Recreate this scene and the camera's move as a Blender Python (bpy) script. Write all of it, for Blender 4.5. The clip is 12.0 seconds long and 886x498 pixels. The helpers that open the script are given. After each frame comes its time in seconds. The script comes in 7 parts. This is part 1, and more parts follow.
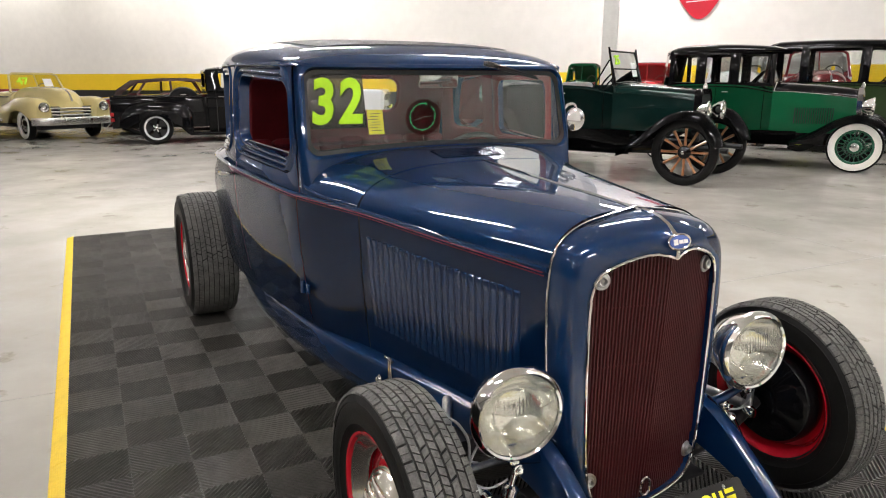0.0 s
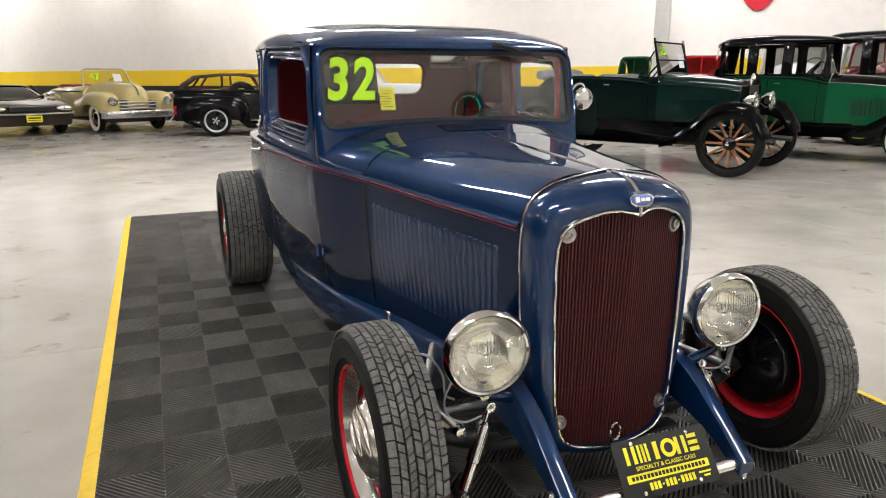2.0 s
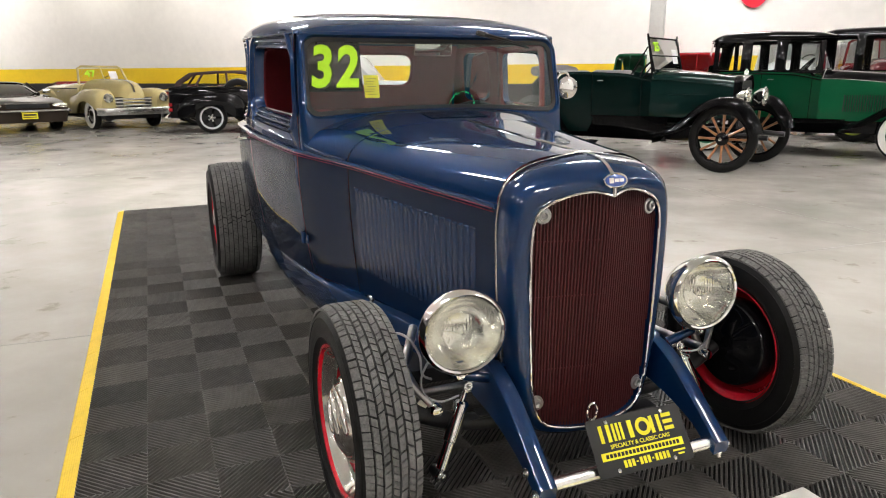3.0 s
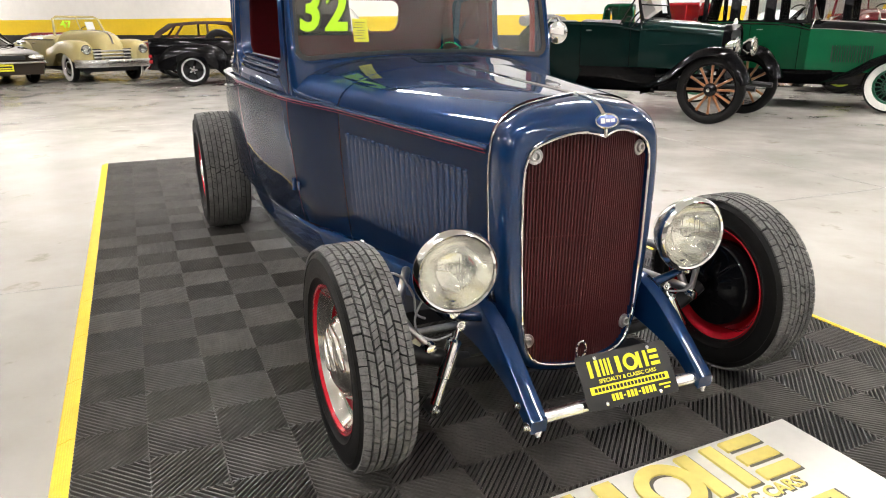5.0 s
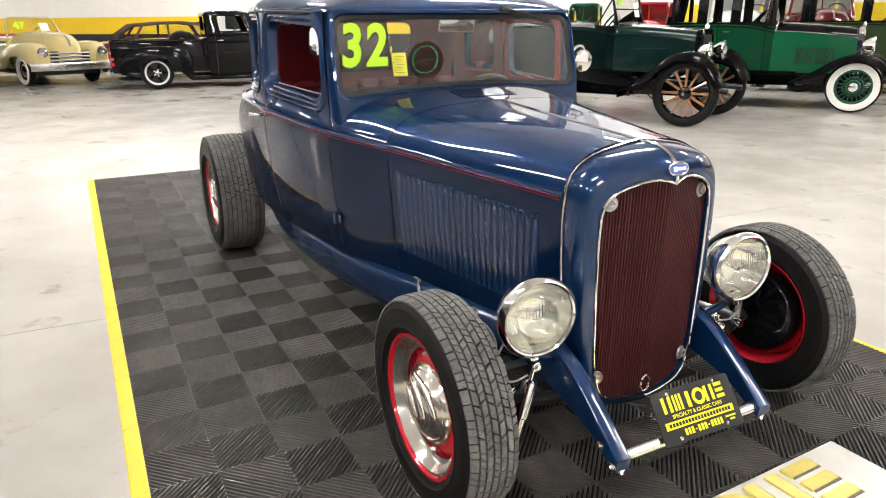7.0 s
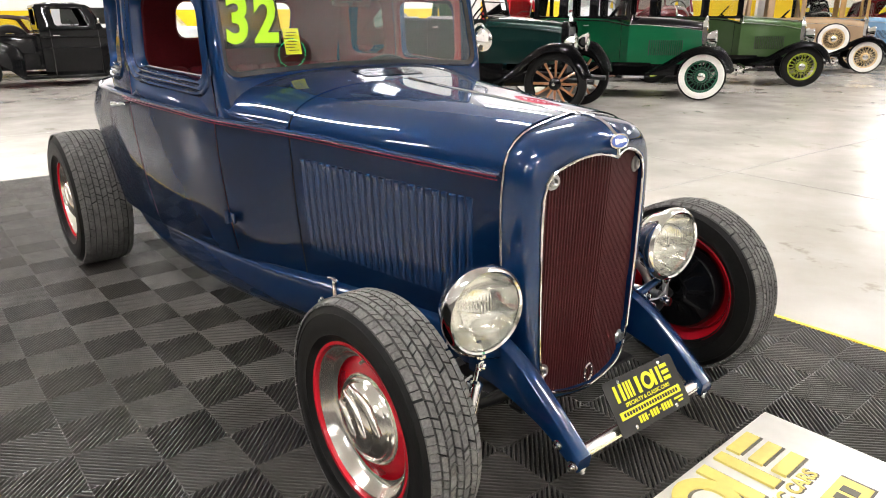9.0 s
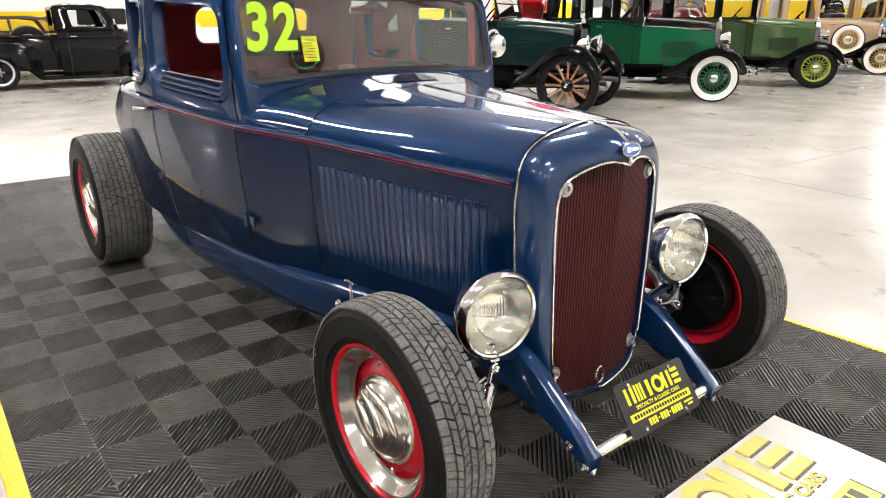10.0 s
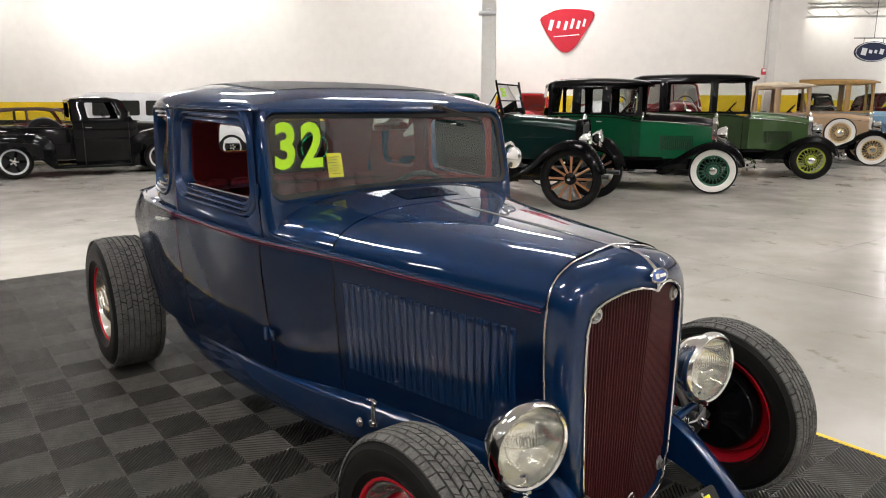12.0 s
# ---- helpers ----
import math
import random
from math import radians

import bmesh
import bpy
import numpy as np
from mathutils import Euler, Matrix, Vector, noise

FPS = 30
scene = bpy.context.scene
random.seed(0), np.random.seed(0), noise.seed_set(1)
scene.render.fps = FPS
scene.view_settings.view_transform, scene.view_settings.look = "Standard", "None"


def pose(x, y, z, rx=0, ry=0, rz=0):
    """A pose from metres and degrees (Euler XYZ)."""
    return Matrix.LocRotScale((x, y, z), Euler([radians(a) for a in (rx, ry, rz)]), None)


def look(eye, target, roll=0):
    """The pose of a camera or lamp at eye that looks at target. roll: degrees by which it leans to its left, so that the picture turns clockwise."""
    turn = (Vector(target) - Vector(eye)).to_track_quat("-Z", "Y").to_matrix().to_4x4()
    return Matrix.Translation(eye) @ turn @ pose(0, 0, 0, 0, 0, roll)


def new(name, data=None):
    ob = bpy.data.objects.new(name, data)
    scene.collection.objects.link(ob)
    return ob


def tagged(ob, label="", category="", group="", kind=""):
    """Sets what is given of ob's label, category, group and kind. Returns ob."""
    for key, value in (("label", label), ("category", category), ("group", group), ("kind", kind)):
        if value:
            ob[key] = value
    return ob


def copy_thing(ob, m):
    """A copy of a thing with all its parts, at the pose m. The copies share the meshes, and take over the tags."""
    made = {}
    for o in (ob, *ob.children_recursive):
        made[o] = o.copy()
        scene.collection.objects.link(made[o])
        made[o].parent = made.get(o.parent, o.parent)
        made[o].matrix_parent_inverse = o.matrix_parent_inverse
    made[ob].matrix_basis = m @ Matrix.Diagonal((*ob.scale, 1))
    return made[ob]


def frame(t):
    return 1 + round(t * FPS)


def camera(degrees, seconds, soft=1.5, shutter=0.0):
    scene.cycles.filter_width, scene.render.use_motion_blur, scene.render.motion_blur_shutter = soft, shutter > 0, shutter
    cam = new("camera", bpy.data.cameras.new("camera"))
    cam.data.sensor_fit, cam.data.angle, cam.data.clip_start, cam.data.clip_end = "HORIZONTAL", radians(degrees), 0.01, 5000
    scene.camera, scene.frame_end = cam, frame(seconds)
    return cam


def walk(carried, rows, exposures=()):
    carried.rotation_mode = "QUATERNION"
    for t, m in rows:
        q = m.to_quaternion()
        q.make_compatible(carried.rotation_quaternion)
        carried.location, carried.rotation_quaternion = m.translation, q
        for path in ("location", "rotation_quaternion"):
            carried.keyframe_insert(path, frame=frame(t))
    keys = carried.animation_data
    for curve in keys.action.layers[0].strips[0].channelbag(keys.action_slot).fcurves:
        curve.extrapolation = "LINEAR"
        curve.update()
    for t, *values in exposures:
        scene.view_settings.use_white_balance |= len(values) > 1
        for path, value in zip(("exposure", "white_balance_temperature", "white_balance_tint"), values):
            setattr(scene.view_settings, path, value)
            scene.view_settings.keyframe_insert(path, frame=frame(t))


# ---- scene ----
cam = camera(66.8, 12.0, soft=1.05)
PATH = [
    (0, (-1.245, -1.206, 1.328), (-0.342, 0.511, 0.841), -0.0),
    (0.5, (-1.252, -1.299, 1.315), (-0.386, 0.436, 0.824), -0.1),
    (1, (-1.199, -1.371, 1.301), (-0.384, 0.388, 0.808), -0.1),
    (1.5, (-1.169, -1.425, 1.275), (-0.396, 0.352, 0.782), -0.1),
    (2, (-1.155, -1.467, 1.26), (-0.401, 0.318, 0.765), -0.2),
    (2.5, (-1.132, -1.499, 1.238), (-0.382, 0.287, 0.743), -0.3),
    (3, (-1.113, -1.518, 1.217), (-0.355, 0.264, 0.719), -0.2),
    (5, (-1.142, -1.542, 1.184), (-0.363, 0.191, 0.56), -0.2),
    (5.5, (-1.24, -1.552, 1.244), (-0.454, 0.172, 0.605), -0.2),
    (6, (-1.369, -1.548, 1.285), (-0.573, 0.171, 0.642), -0.3),
    (6.5, (-1.438, -1.497, 1.331), (-0.609, 0.205, 0.687), -0.3),
    (7, (-1.441, -1.389, 1.341), (-0.555, 0.285, 0.699), -0.4),
    (7.5, (-1.392, -1.259, 1.302), (-0.343, 0.325, 0.677), -0.3),
    (7.7, (-1.398, -1.208, 1.281), (-0.267, 0.32, 0.662), -0.3),
    (9.5, (-1.487, -1.127, 1.249), (-0.284, 0.334, 0.602), -0.2),
    (10, (-1.501, -1.151, 1.278), (-0.324, 0.331, 0.631), -0.2),
    (10.5, (-1.514, -1.14, 1.338), (-0.346, 0.35, 0.692), -0.1),
    (11, (-1.519, -1.103, 1.391), (-0.334, 0.402, 0.818), 0.1),
    (11.5, (-1.526, -1.079, 1.407), (-0.32, 0.447, 0.942), 0.1),
    (12, (-1.543, -1.078, 1.39), (-0.325, 0.454, 0.977), 0.0),
]
EXPOSURES = [(0, 0.22), (1.5, 0.2), (3.0, 0.25), (5.0, 0.64), (6.0, 0.67), (7.5, 0.77), (9.5, 0.75), (10.5, 0.87), (11.1, 0.63), (11.6, 0.32), (12, 0.0)]
walk(cam, [(t, look(eye, target, roll)) for t, eye, target, roll in PATH], EXPOSURES)

# ---- world and exposure ----
world = bpy.data.worlds.new("hall_air")
scene.world = world
world.use_nodes = True
world.node_tree.nodes["Background"].inputs[0].default_value = (0.9, 0.95, 1.0, 1)
world.node_tree.nodes["Background"].inputs[1].default_value = 0.012
scene.view_settings.exposure = 0.0


# ---- materials ----
def mat(name, color, rough=0.5, metal=0.0, coat=0.0, var=0.12, scale=6.0, bump=0.0, bscale=60.0, emit=0.0, rvar=0.0, trans=0.0, ior=1.45, spec=0.5, dark=None, random_tint=0.0):
    """A surface: base colour with variation at two scales, relief and roughness wear."""
    m = bpy.data.materials.new(name)
    m.use_nodes = True
    nt = m.node_tree
    b = nt.nodes["Principled BSDF"]
    b.inputs["Roughness"].default_value = rough
    b.inputs["Metallic"].default_value = metal
    b.inputs["Coat Weight"].default_value = coat
    b.inputs["Coat Roughness"].default_value = 0.03
    b.inputs["IOR"].default_value = ior
    b.inputs["Specular IOR Level"].default_value = spec
    b.inputs["Transmission Weight"].default_value = trans
    col = (*color, 1)
    b.inputs["Base Color"].default_value = col
    if emit:
        b.inputs["Emission Color"].default_value = col
        b.inputs["Emission Strength"].default_value = emit
    tc = nt.nodes.new("ShaderNodeTexCoord")
    if var:
        n1 = nt.nodes.new("ShaderNodeTexNoise")
        n1.inputs["Scale"].default_value = scale
        n1.inputs["Detail"].default_value = 6
        n2 = nt.nodes.new("ShaderNodeTexNoise")
        n2.inputs["Scale"].default_value = scale * 9
        n2.inputs["Detail"].default_value = 4
        nt.links.new(tc.outputs["Object"], n1.inputs["Vector"])
        nt.links.new(tc.outputs["Object"], n2.inputs["Vector"])
        add = nt.nodes.new("ShaderNodeMath")
        add.operation = "ADD"
        nt.links.new(n1.outputs["Fac"], add.inputs[0])
        nt.links.new(n2.outputs["Fac"], add.inputs[1])
        ramp = nt.nodes.new("ShaderNodeMapRange")
        ramp.inputs["From Min"].default_value = 0.7
        ramp.inputs["From Max"].default_value = 1.3
        nt.links.new(add.outputs[0], ramp.inputs["Value"])
        mix = nt.nodes.new("ShaderNodeMix")
        mix.data_type = "RGBA"
        d = dark if dark else tuple(c * (1 - var) for c in color)
        mix.inputs["A"].default_value = (*d, 1)
        mix.inputs["B"].default_value = (*[min(1, c * (1 + var)) for c in color], 1)
        nt.links.new(ramp.outputs[0], mix.inputs["Factor"])
        out = mix.outputs["Result"]
        if random_tint:
            oi = nt.nodes.new("ShaderNodeObjectInfo")
            mr = nt.nodes.new("ShaderNodeMapRange")
            mr.inputs["To Min"].default_value = 1 - random_tint
            mr.inputs["To Max"].default_value = 1 + random_tint
            nt.links.new(oi.outputs["Random"], mr.inputs["Value"])
            mul = nt.nodes.new("ShaderNodeVectorMath")
            mul.operation = "SCALE"
            nt.links.new(out, mul.inputs[0])
            nt.links.new(mr.outputs[0], mul.inputs["Scale"])
            out = mul.outputs[0]
        nt.links.new(out, b.inputs["Base Color"])
        if rvar:
            rr = nt.nodes.new("ShaderNodeMapRange")
            rr.inputs["From Min"].default_value = 0.7
            rr.inputs["From Max"].default_value = 1.3
            rr.inputs["To Min"].default_value = max(0, rough - rvar)
            rr.inputs["To Max"].default_value = min(1, rough + rvar)
            nt.links.new(add.outputs[0], rr.inputs["Value"])
            nt.links.new(rr.outputs[0], b.inputs["Roughness"])
    if bump:
        nb = nt.nodes.new("ShaderNodeTexNoise")
        nb.inputs["Scale"].default_value = bscale
        nb.inputs["Detail"].default_value = 5
        nt.links.new(tc.outputs["Object"], nb.inputs["Vector"])
        bp = nt.nodes.new("ShaderNodeBump")
        bp.inputs["Strength"].default_value = bump
        bp.inputs["Distance"].default_value = 0.004
        nt.links.new(nb.outputs["Fac"], bp.inputs["Height"])
        nt.links.new(bp.outputs[0], b.inputs["Normal"])
    return m


M_BLUE = mat("blue_car_paint", (0.0030, 0.0240, 0.081), 0.40, 0.42, coat=1.0, var=0.05, scale=3, spec=0.0)
M_BLUE.node_tree.nodes["Principled BSDF"].inputs["Coat IOR"].default_value = 1.6
M_BRIGHT = mat("brushed_bright_chrome", (0.92, 0.92, 0.90), 0.26, 1.0, var=0.04, scale=8)
M_CHROME = mat("chrome", (0.78, 0.78, 0.77), 0.06, 1.0, var=0.03, scale=8)
M_CAP = mat("softly_polished_hub_metal", (0.80, 0.775, 0.72), 0.17, 1.0, var=0.05, scale=14, rvar=0.05)
M_STEEL = mat("bare_steel", (0.45, 0.45, 0.44), 0.3, 1.0, var=0.15, scale=20)
M_DARKMETAL = mat("black_chassis_metal", (0.014, 0.014, 0.015), 0.45, 0.2, var=0.3, scale=10)
M_RUBBER = mat("tyre_rubber", (0.007, 0.0068, 0.0065), 0.5, spec=0.18, var=0.25, scale=12, bump=0.15, bscale=200)
M_TREAD = mat("dusty_tread_rubber", (0.105, 0.102, 0.096), 0.85, var=0.4, scale=18, bump=0.35, bscale=240)
M_HOSE = mat("grey_braided_hose", (0.32, 0.32, 0.33), 0.45, 0.3, var=0.2, scale=40)
M_RED = mat("red_wheel_enamel", (0.42, 0.008, 0.018), 0.22, coat=0.6, var=0.06)
M_GRILLE = mat("dark_red_grille_bar", (0.048, 0.0045, 0.0055), 0.55, coat=0.0, var=0.15, scale=12)
M_GRILLEBACK = mat("dark_grille_back", (0.012, 0.006, 0.006), 0.7, var=0.2)
M_PIN = mat("red_pinstripe", (0.17, 0.003, 0.040), 0.35, var=0.05)


def thin_glass(name, tint, ior):
    """A thin flat pane: clear to look through, with a mirror gloss that grows at a slant."""
    m = bpy.data.materials.new(name)
    m.use_nodes = True
    nt = m.node_tree
    nt.nodes.remove(nt.nodes["Principled BSDF"])
    clear, gloss = nt.nodes.new("ShaderNodeBsdfTransparent"), nt.nodes.new("ShaderNodeBsdfGlossy")
    clear.inputs["Color"].default_value = (*tint, 1)
    gloss.inputs["Roughness"].default_value = 0.0
    fres, mix = nt.nodes.new("ShaderNodeFresnel"), nt.nodes.new("ShaderNodeMixShader")
    fres.inputs["IOR"].default_value = ior
    nt.links.new(fres.outputs[0], mix.inputs[0])
    nt.links.new(clear.outputs[0], mix.inputs[1])
    nt.links.new(gloss.outputs[0], mix.inputs[2])
    nt.links.new(mix.outputs[0], nt.nodes["Material Output"].inputs["Surface"])
    return m


M_GLASS = thin_glass("window_glass", (0.90, 0.92, 0.90), 1.5)
M_DUSTY = thin_glass("windscreen_glass", (0.88, 0.90, 0.88), 1.95)
M_FILM = thin_glass("smoked_sticker_film", (0.35, 0.34, 0.32), 1.05)
M_LINING = mat("rose_brown_headcloth", (0.24, 0.15, 0.13), 0.8, var=0.1, scale=8)
M_LENS = mat("fluted_lamp_glass", (0.97, 0.975, 0.94), 0.02, var=0.0, trans=0.975, ior=1.48)
M_REFLECT = mat("lamp_reflector", (0.86, 0.85, 0.80), 0.13, 1.0, var=0.08)
M_BLACK = mat("black_car_enamel", (0.004, 0.004, 0.0045), 0.3, coat=1.0, var=0.05, spec=0.0)
M_BLACK.node_tree.nodes["Principled BSDF"].inputs["Coat IOR"].default_value = 1.3
M_ROOFGREY = mat("grey_roof_insert", (0.26, 0.26, 0.265), 0.42, var=0.15, scale=10, bump=0.2, bscale=300)
M_MAROON = mat("maroon_upholstery", (0.25, 0.016, 0.024), 0.6, var=0.15, scale=9, bump=0.2, bscale=150)
M_SEALGAP = mat("black_rubber_and_seam_shade", (0.012, 0.012, 0.012), 0.5, var=0.1)
M_LIME = mat("lime_window_paint", (0.42, 0.75, 0.01), 0.5, var=0.05)
M_LIMEEDGE = mat("dark_outline_paint", (0.02, 0.03, 0.01), 0.5, var=0.05)
M_NOTE = mat("yellow_paper", (0.85, 0.78, 0.03), 0.7, var=0.05)
M_INK = mat("dark_ink", (0.03, 0.03, 0.03), 0.7, var=0.05)


def mat_plastic():
    """Grey rib plastic with dust and scuffs that run on from tile to tile."""
    m = mat("dark_grey_mat_plastic", (0.058, 0.053, 0.047), 0.43, var=0.25, scale=2.3, bump=0.15, bscale=150, random_tint=0.12)
    nt = m.node_tree
    b = nt.nodes["Principled BSDF"]
    old = b.inputs["Base Color"].links[0].from_socket
    geo, grow = nt.nodes.new("ShaderNodeNewGeometry"), nt.nodes.new("ShaderNodeMapping")
    grow.inputs["Scale"].default_value = (1.0, 0.45, 1.0)
    nt.links.new(geo.outputs["Position"], grow.inputs["Vector"])
    dust, mask = nt.nodes.new("ShaderNodeTexNoise"), nt.nodes.new("ShaderNodeMapRange")
    dust.inputs["Scale"].default_value, dust.inputs["Detail"].default_value, dust.inputs["Roughness"].default_value = 3.2, 9, 0.68
    nt.links.new(grow.outputs[0], dust.inputs["Vector"])
    mask.inputs["From Min"].default_value, mask.inputs["From Max"].default_value, mask.inputs["To Max"].default_value = 0.50, 0.74, 0.5
    nt.links.new(dust.outputs["Fac"], mask.inputs["Value"])
    mix = nt.nodes.new("ShaderNodeMix")
    mix.data_type = "RGBA"
    nt.links.new(mask.outputs[0], mix.inputs["Factor"])
    nt.links.new(old, mix.inputs["A"])
    mix.inputs["B"].default_value = (0.15, 0.14, 0.125, 1)
    nt.links.new(mix.outputs["Result"], b.inputs["Base Color"])
    return m


M_MAT = mat_plastic()
# near-black sheet colour that paints the shade in the gaps between the ribs
M_MATGAP = mat("mat_gap_shade", (0.005, 0.0047, 0.0045), 0.8, var=0.2)
M_YELLOWEDGE = mat("yellow_mat_edging", (0.70, 0.48, 0.02), 0.5, var=0.08, scale=8, bump=0.1)
M_SIGNWHITE = mat("white_sign_board", (0.76, 0.74, 0.68), 0.35, var=0.04, scale=4)
M_GOLD = mat("pale_gold_letter", (0.72, 0.60, 0.16), 0.45, var=0.06)
M_PLATE = mat("black_plate", (0.012, 0.012, 0.012), 0.3, var=0.1)
M_PLATEYEL = mat("yellow_print", (0.80, 0.72, 0.02), 0.4, var=0.04)
M_PLATEWHITE = mat("white_print", (0.8, 0.8, 0.8), 0.4, var=0.03)
M_WALL = mat("white_wall_paint", (0.82, 0.795, 0.755), 0.7, var=0.035, scale=0.5, bump=0.05, bscale=40)
M_WALLYEL = mat("yellow_wall_band", (0.80, 0.55, 0.01), 0.5, var=0.04, scale=1)
M_WALLBLK = mat("black_wall_band", (0.015, 0.014, 0.013), 0.45, var=0.2, scale=1)
M_CEIL = mat("white_ceiling_deck", (0.58, 0.57, 0.55), 0.8, var=0.05, scale=0.6)
M_WALLDARK = mat("grey_unseen_wall", (0.16, 0.15, 0.14), 0.7, var=0.06, scale=0.5)
M_COLUMN = mat("white_column_paint", (0.70, 0.69, 0.66), 0.5, var=0.05, scale=2)
M_LAMPBODY = mat("lamp_housing", (0.6, 0.6, 0.6), 0.4, var=0.05)
M_SIGNRED = mat("red_sign_enamel", (0.50, 0.012, 0.03), 0.35, var=0.05)
M_EMIT = mat("lamp_diffuser", (1.0, 0.968, 0.965), 0.5, var=0.0, emit=100.0)


def concrete():
    m = bpy.data.materials.new("polished_concrete")
    m.use_nodes = True
    nt = m.node_tree
    b = nt.nodes["Principled BSDF"]
    tc = nt.nodes.new("ShaderNodeTexCoord")

    def noise_node(scale, detail, rough=0.55):
        n = nt.nodes.new("ShaderNodeTexNoise")
        n.inputs["Scale"].default_value = scale
        n.inputs["Detail"].default_value = detail
        n.inputs["Roughness"].default_value = rough
        nt.links.new(tc.outputs["Object"], n.inputs["Vector"])
        return n

    big, fine, grain = noise_node(0.45, 5), noise_node(1.5, 8, 0.6), noise_node(120, 3)
    r1 = nt.nodes.new("ShaderNodeValToRGB")
    r1.color_ramp.elements[0].position, r1.color_ramp.elements[1].position = 0.3, 0.75
    r1.color_ramp.elements[0].color = (0.35, 0.331, 0.300, 1)
    r1.color_ramp.elements[1].color = (0.475, 0.452, 0.410, 1)
    nt.links.new(big.outputs["Fac"], r1.inputs[0])
    r2 = nt.nodes.new("ShaderNodeValToRGB")
    r2.color_ramp.elements[0].position, r2.color_ramp.elements[1].position = 0.28, 0.62
    r2.color_ramp.elements[0].color = (0.83, 0.82, 0.80, 1)
    r2.color_ramp.elements[1].color = (1, 1, 1, 1)
    nt.links.new(fine.outputs["Fac"], r2.inputs[0])
    mul = nt.nodes.new("ShaderNodeMix")
    mul.data_type, mul.blend_type = "RGBA", "MULTIPLY"
    mul.inputs["Factor"].default_value = 1
    nt.links.new(r1.outputs[0], mul.inputs["A"])
    nt.links.new(r2.outputs[0], mul.inputs["B"])
    # dirt specks and scuffs with shapes of their own
    st = noise_node(2.3, 10, 0.66)
    r3 = nt.nodes.new("ShaderNodeValToRGB")
    r3.color_ramp.elements[0].position, r3.color_ramp.elements[1].position = 0.60, 0.66
    r3.color_ramp.elements[0].color = (1, 1, 1, 1)
    r3.color_ramp.elements[1].color = (0.74, 0.72, 0.68, 1)
    nt.links.new(st.outputs["Fac"], r3.inputs[0])
    mul2 = nt.nodes.new("ShaderNodeMix")
    mul2.data_type, mul2.blend_type = "RGBA", "MULTIPLY"
    mul2.inputs["Factor"].default_value = 1
    nt.links.new(mul.outputs["Result"], mul2.inputs["A"])
    nt.links.new(r3.outputs[0], mul2.inputs["B"])
    nt.links.new(mul2.outputs["Result"], b.inputs["Base Color"])
    rr = nt.nodes.new("ShaderNodeMapRange")
    rr.inputs["From Min"].default_value, rr.inputs["From Max"].default_value = 0.3, 0.7
    rr.inputs["To Min"].default_value, rr.inputs["To Max"].default_value = 0.15, 0.25
    nt.links.new(fine.outputs["Fac"], rr.inputs["Value"])
    nt.links.new(rr.outputs[0], b.inputs["Roughness"])
    b.inputs["Specular IOR Level"].default_value = 0.5
    bp = nt.nodes.new("ShaderNodeBump")
    bp.inputs["Strength"].default_value, bp.inputs["Distance"].default_value = 0.015, 0.002
    nt.links.new(grain.outputs["Fac"], bp.inputs["Height"])
    nt.links.new(bp.outputs[0], b.inputs["Normal"])
    return m


M_FLOOR = concrete()
M_JOINT = mat("floor_joint_filler", (0.27, 0.255, 0.23), 0.4, var=0.2)


# ---- building helpers ----
def part(name, bm, material, parent=None, label="", smooth=True, angle=40):
    me = bpy.data.meshes.new(name)
    bmesh.ops.recalc_face_normals(bm, faces=bm.faces[:])
    if smooth:
        lim = radians(angle)
        for f in bm.faces:
            f.smooth = True
        for e in bm.edges:
            if len(e.link_faces) == 2 and e.calc_face_angle(0) > lim:
                e.smooth = False
    bm.to_mesh(me)
    bm.free()
    me.materials.append(material)
    ob = new(name, me)
    if parent:
        ob.parent = parent
    if label:
        ob["label"] = label
    return ob


def thing(name, label, category, group="", loc=None):
    e = new(name)
    e.empty_display_size = 0.2
    if loc is not None:
        e.matrix_basis = loc
    return tagged(e, label, category, group)


def box(bm, c, s, m=None, bevel=0.0, seg=2):
    r = bmesh.ops.create_cube(bm, size=1)
    vs = r["verts"]
    bmesh.ops.scale(bm, vec=s, verts=vs)
    if bevel:
        es = list({e for v in vs for e in v.link_edges})
        rb = bmesh.ops.bevel(bm, geom=es, offset=bevel, segments=seg, affect="EDGES", profile=0.5)
        vs = list({v for f in rb["faces"] for v in f.verts} | {v for v in vs if v.is_valid})
    t = Matrix.Translation(c)
    if m is not None:
        t = t @ m
    bmesh.ops.transform(bm, matrix=t, verts=vs)
    return vs


def rot(ax=0, ay=0, az=0):
    return Euler((radians(ax), radians(ay), radians(az))).to_matrix().to_4x4()


def lathe(bm, prof, n=48, m=None, close=False, arc=360.0):
    """prof: (radius, along) pairs, turned about the local X axis."""
    full = arc >= 360
    cnt = n if full else n + 1
    rings = []
    for i in range(cnt):
        a = radians(arc) * i / n
        ring = [bm.verts.new((x, r * math.cos(a), r * math.sin(a))) for r, x in prof]
        rings.append(ring)
    k = len(prof)
    for i in range(n):
        a, b2 = rings[i], rings[(i + 1) % cnt]
        for j in range(k if close else k - 1):
            j2 = (j + 1) % k
            q = [a[j], b2[j], b2[j2], a[j2]]
            bm.faces.new(q)
    vs = [v for r in rings for v in r]
    bmesh.ops.remove_doubles(bm, verts=vs, dist=1e-5)
    vs = [v for v in vs if v.is_valid]
    if m is not None:
        bmesh.ops.transform(bm, matrix=m, verts=vs)
    return vs


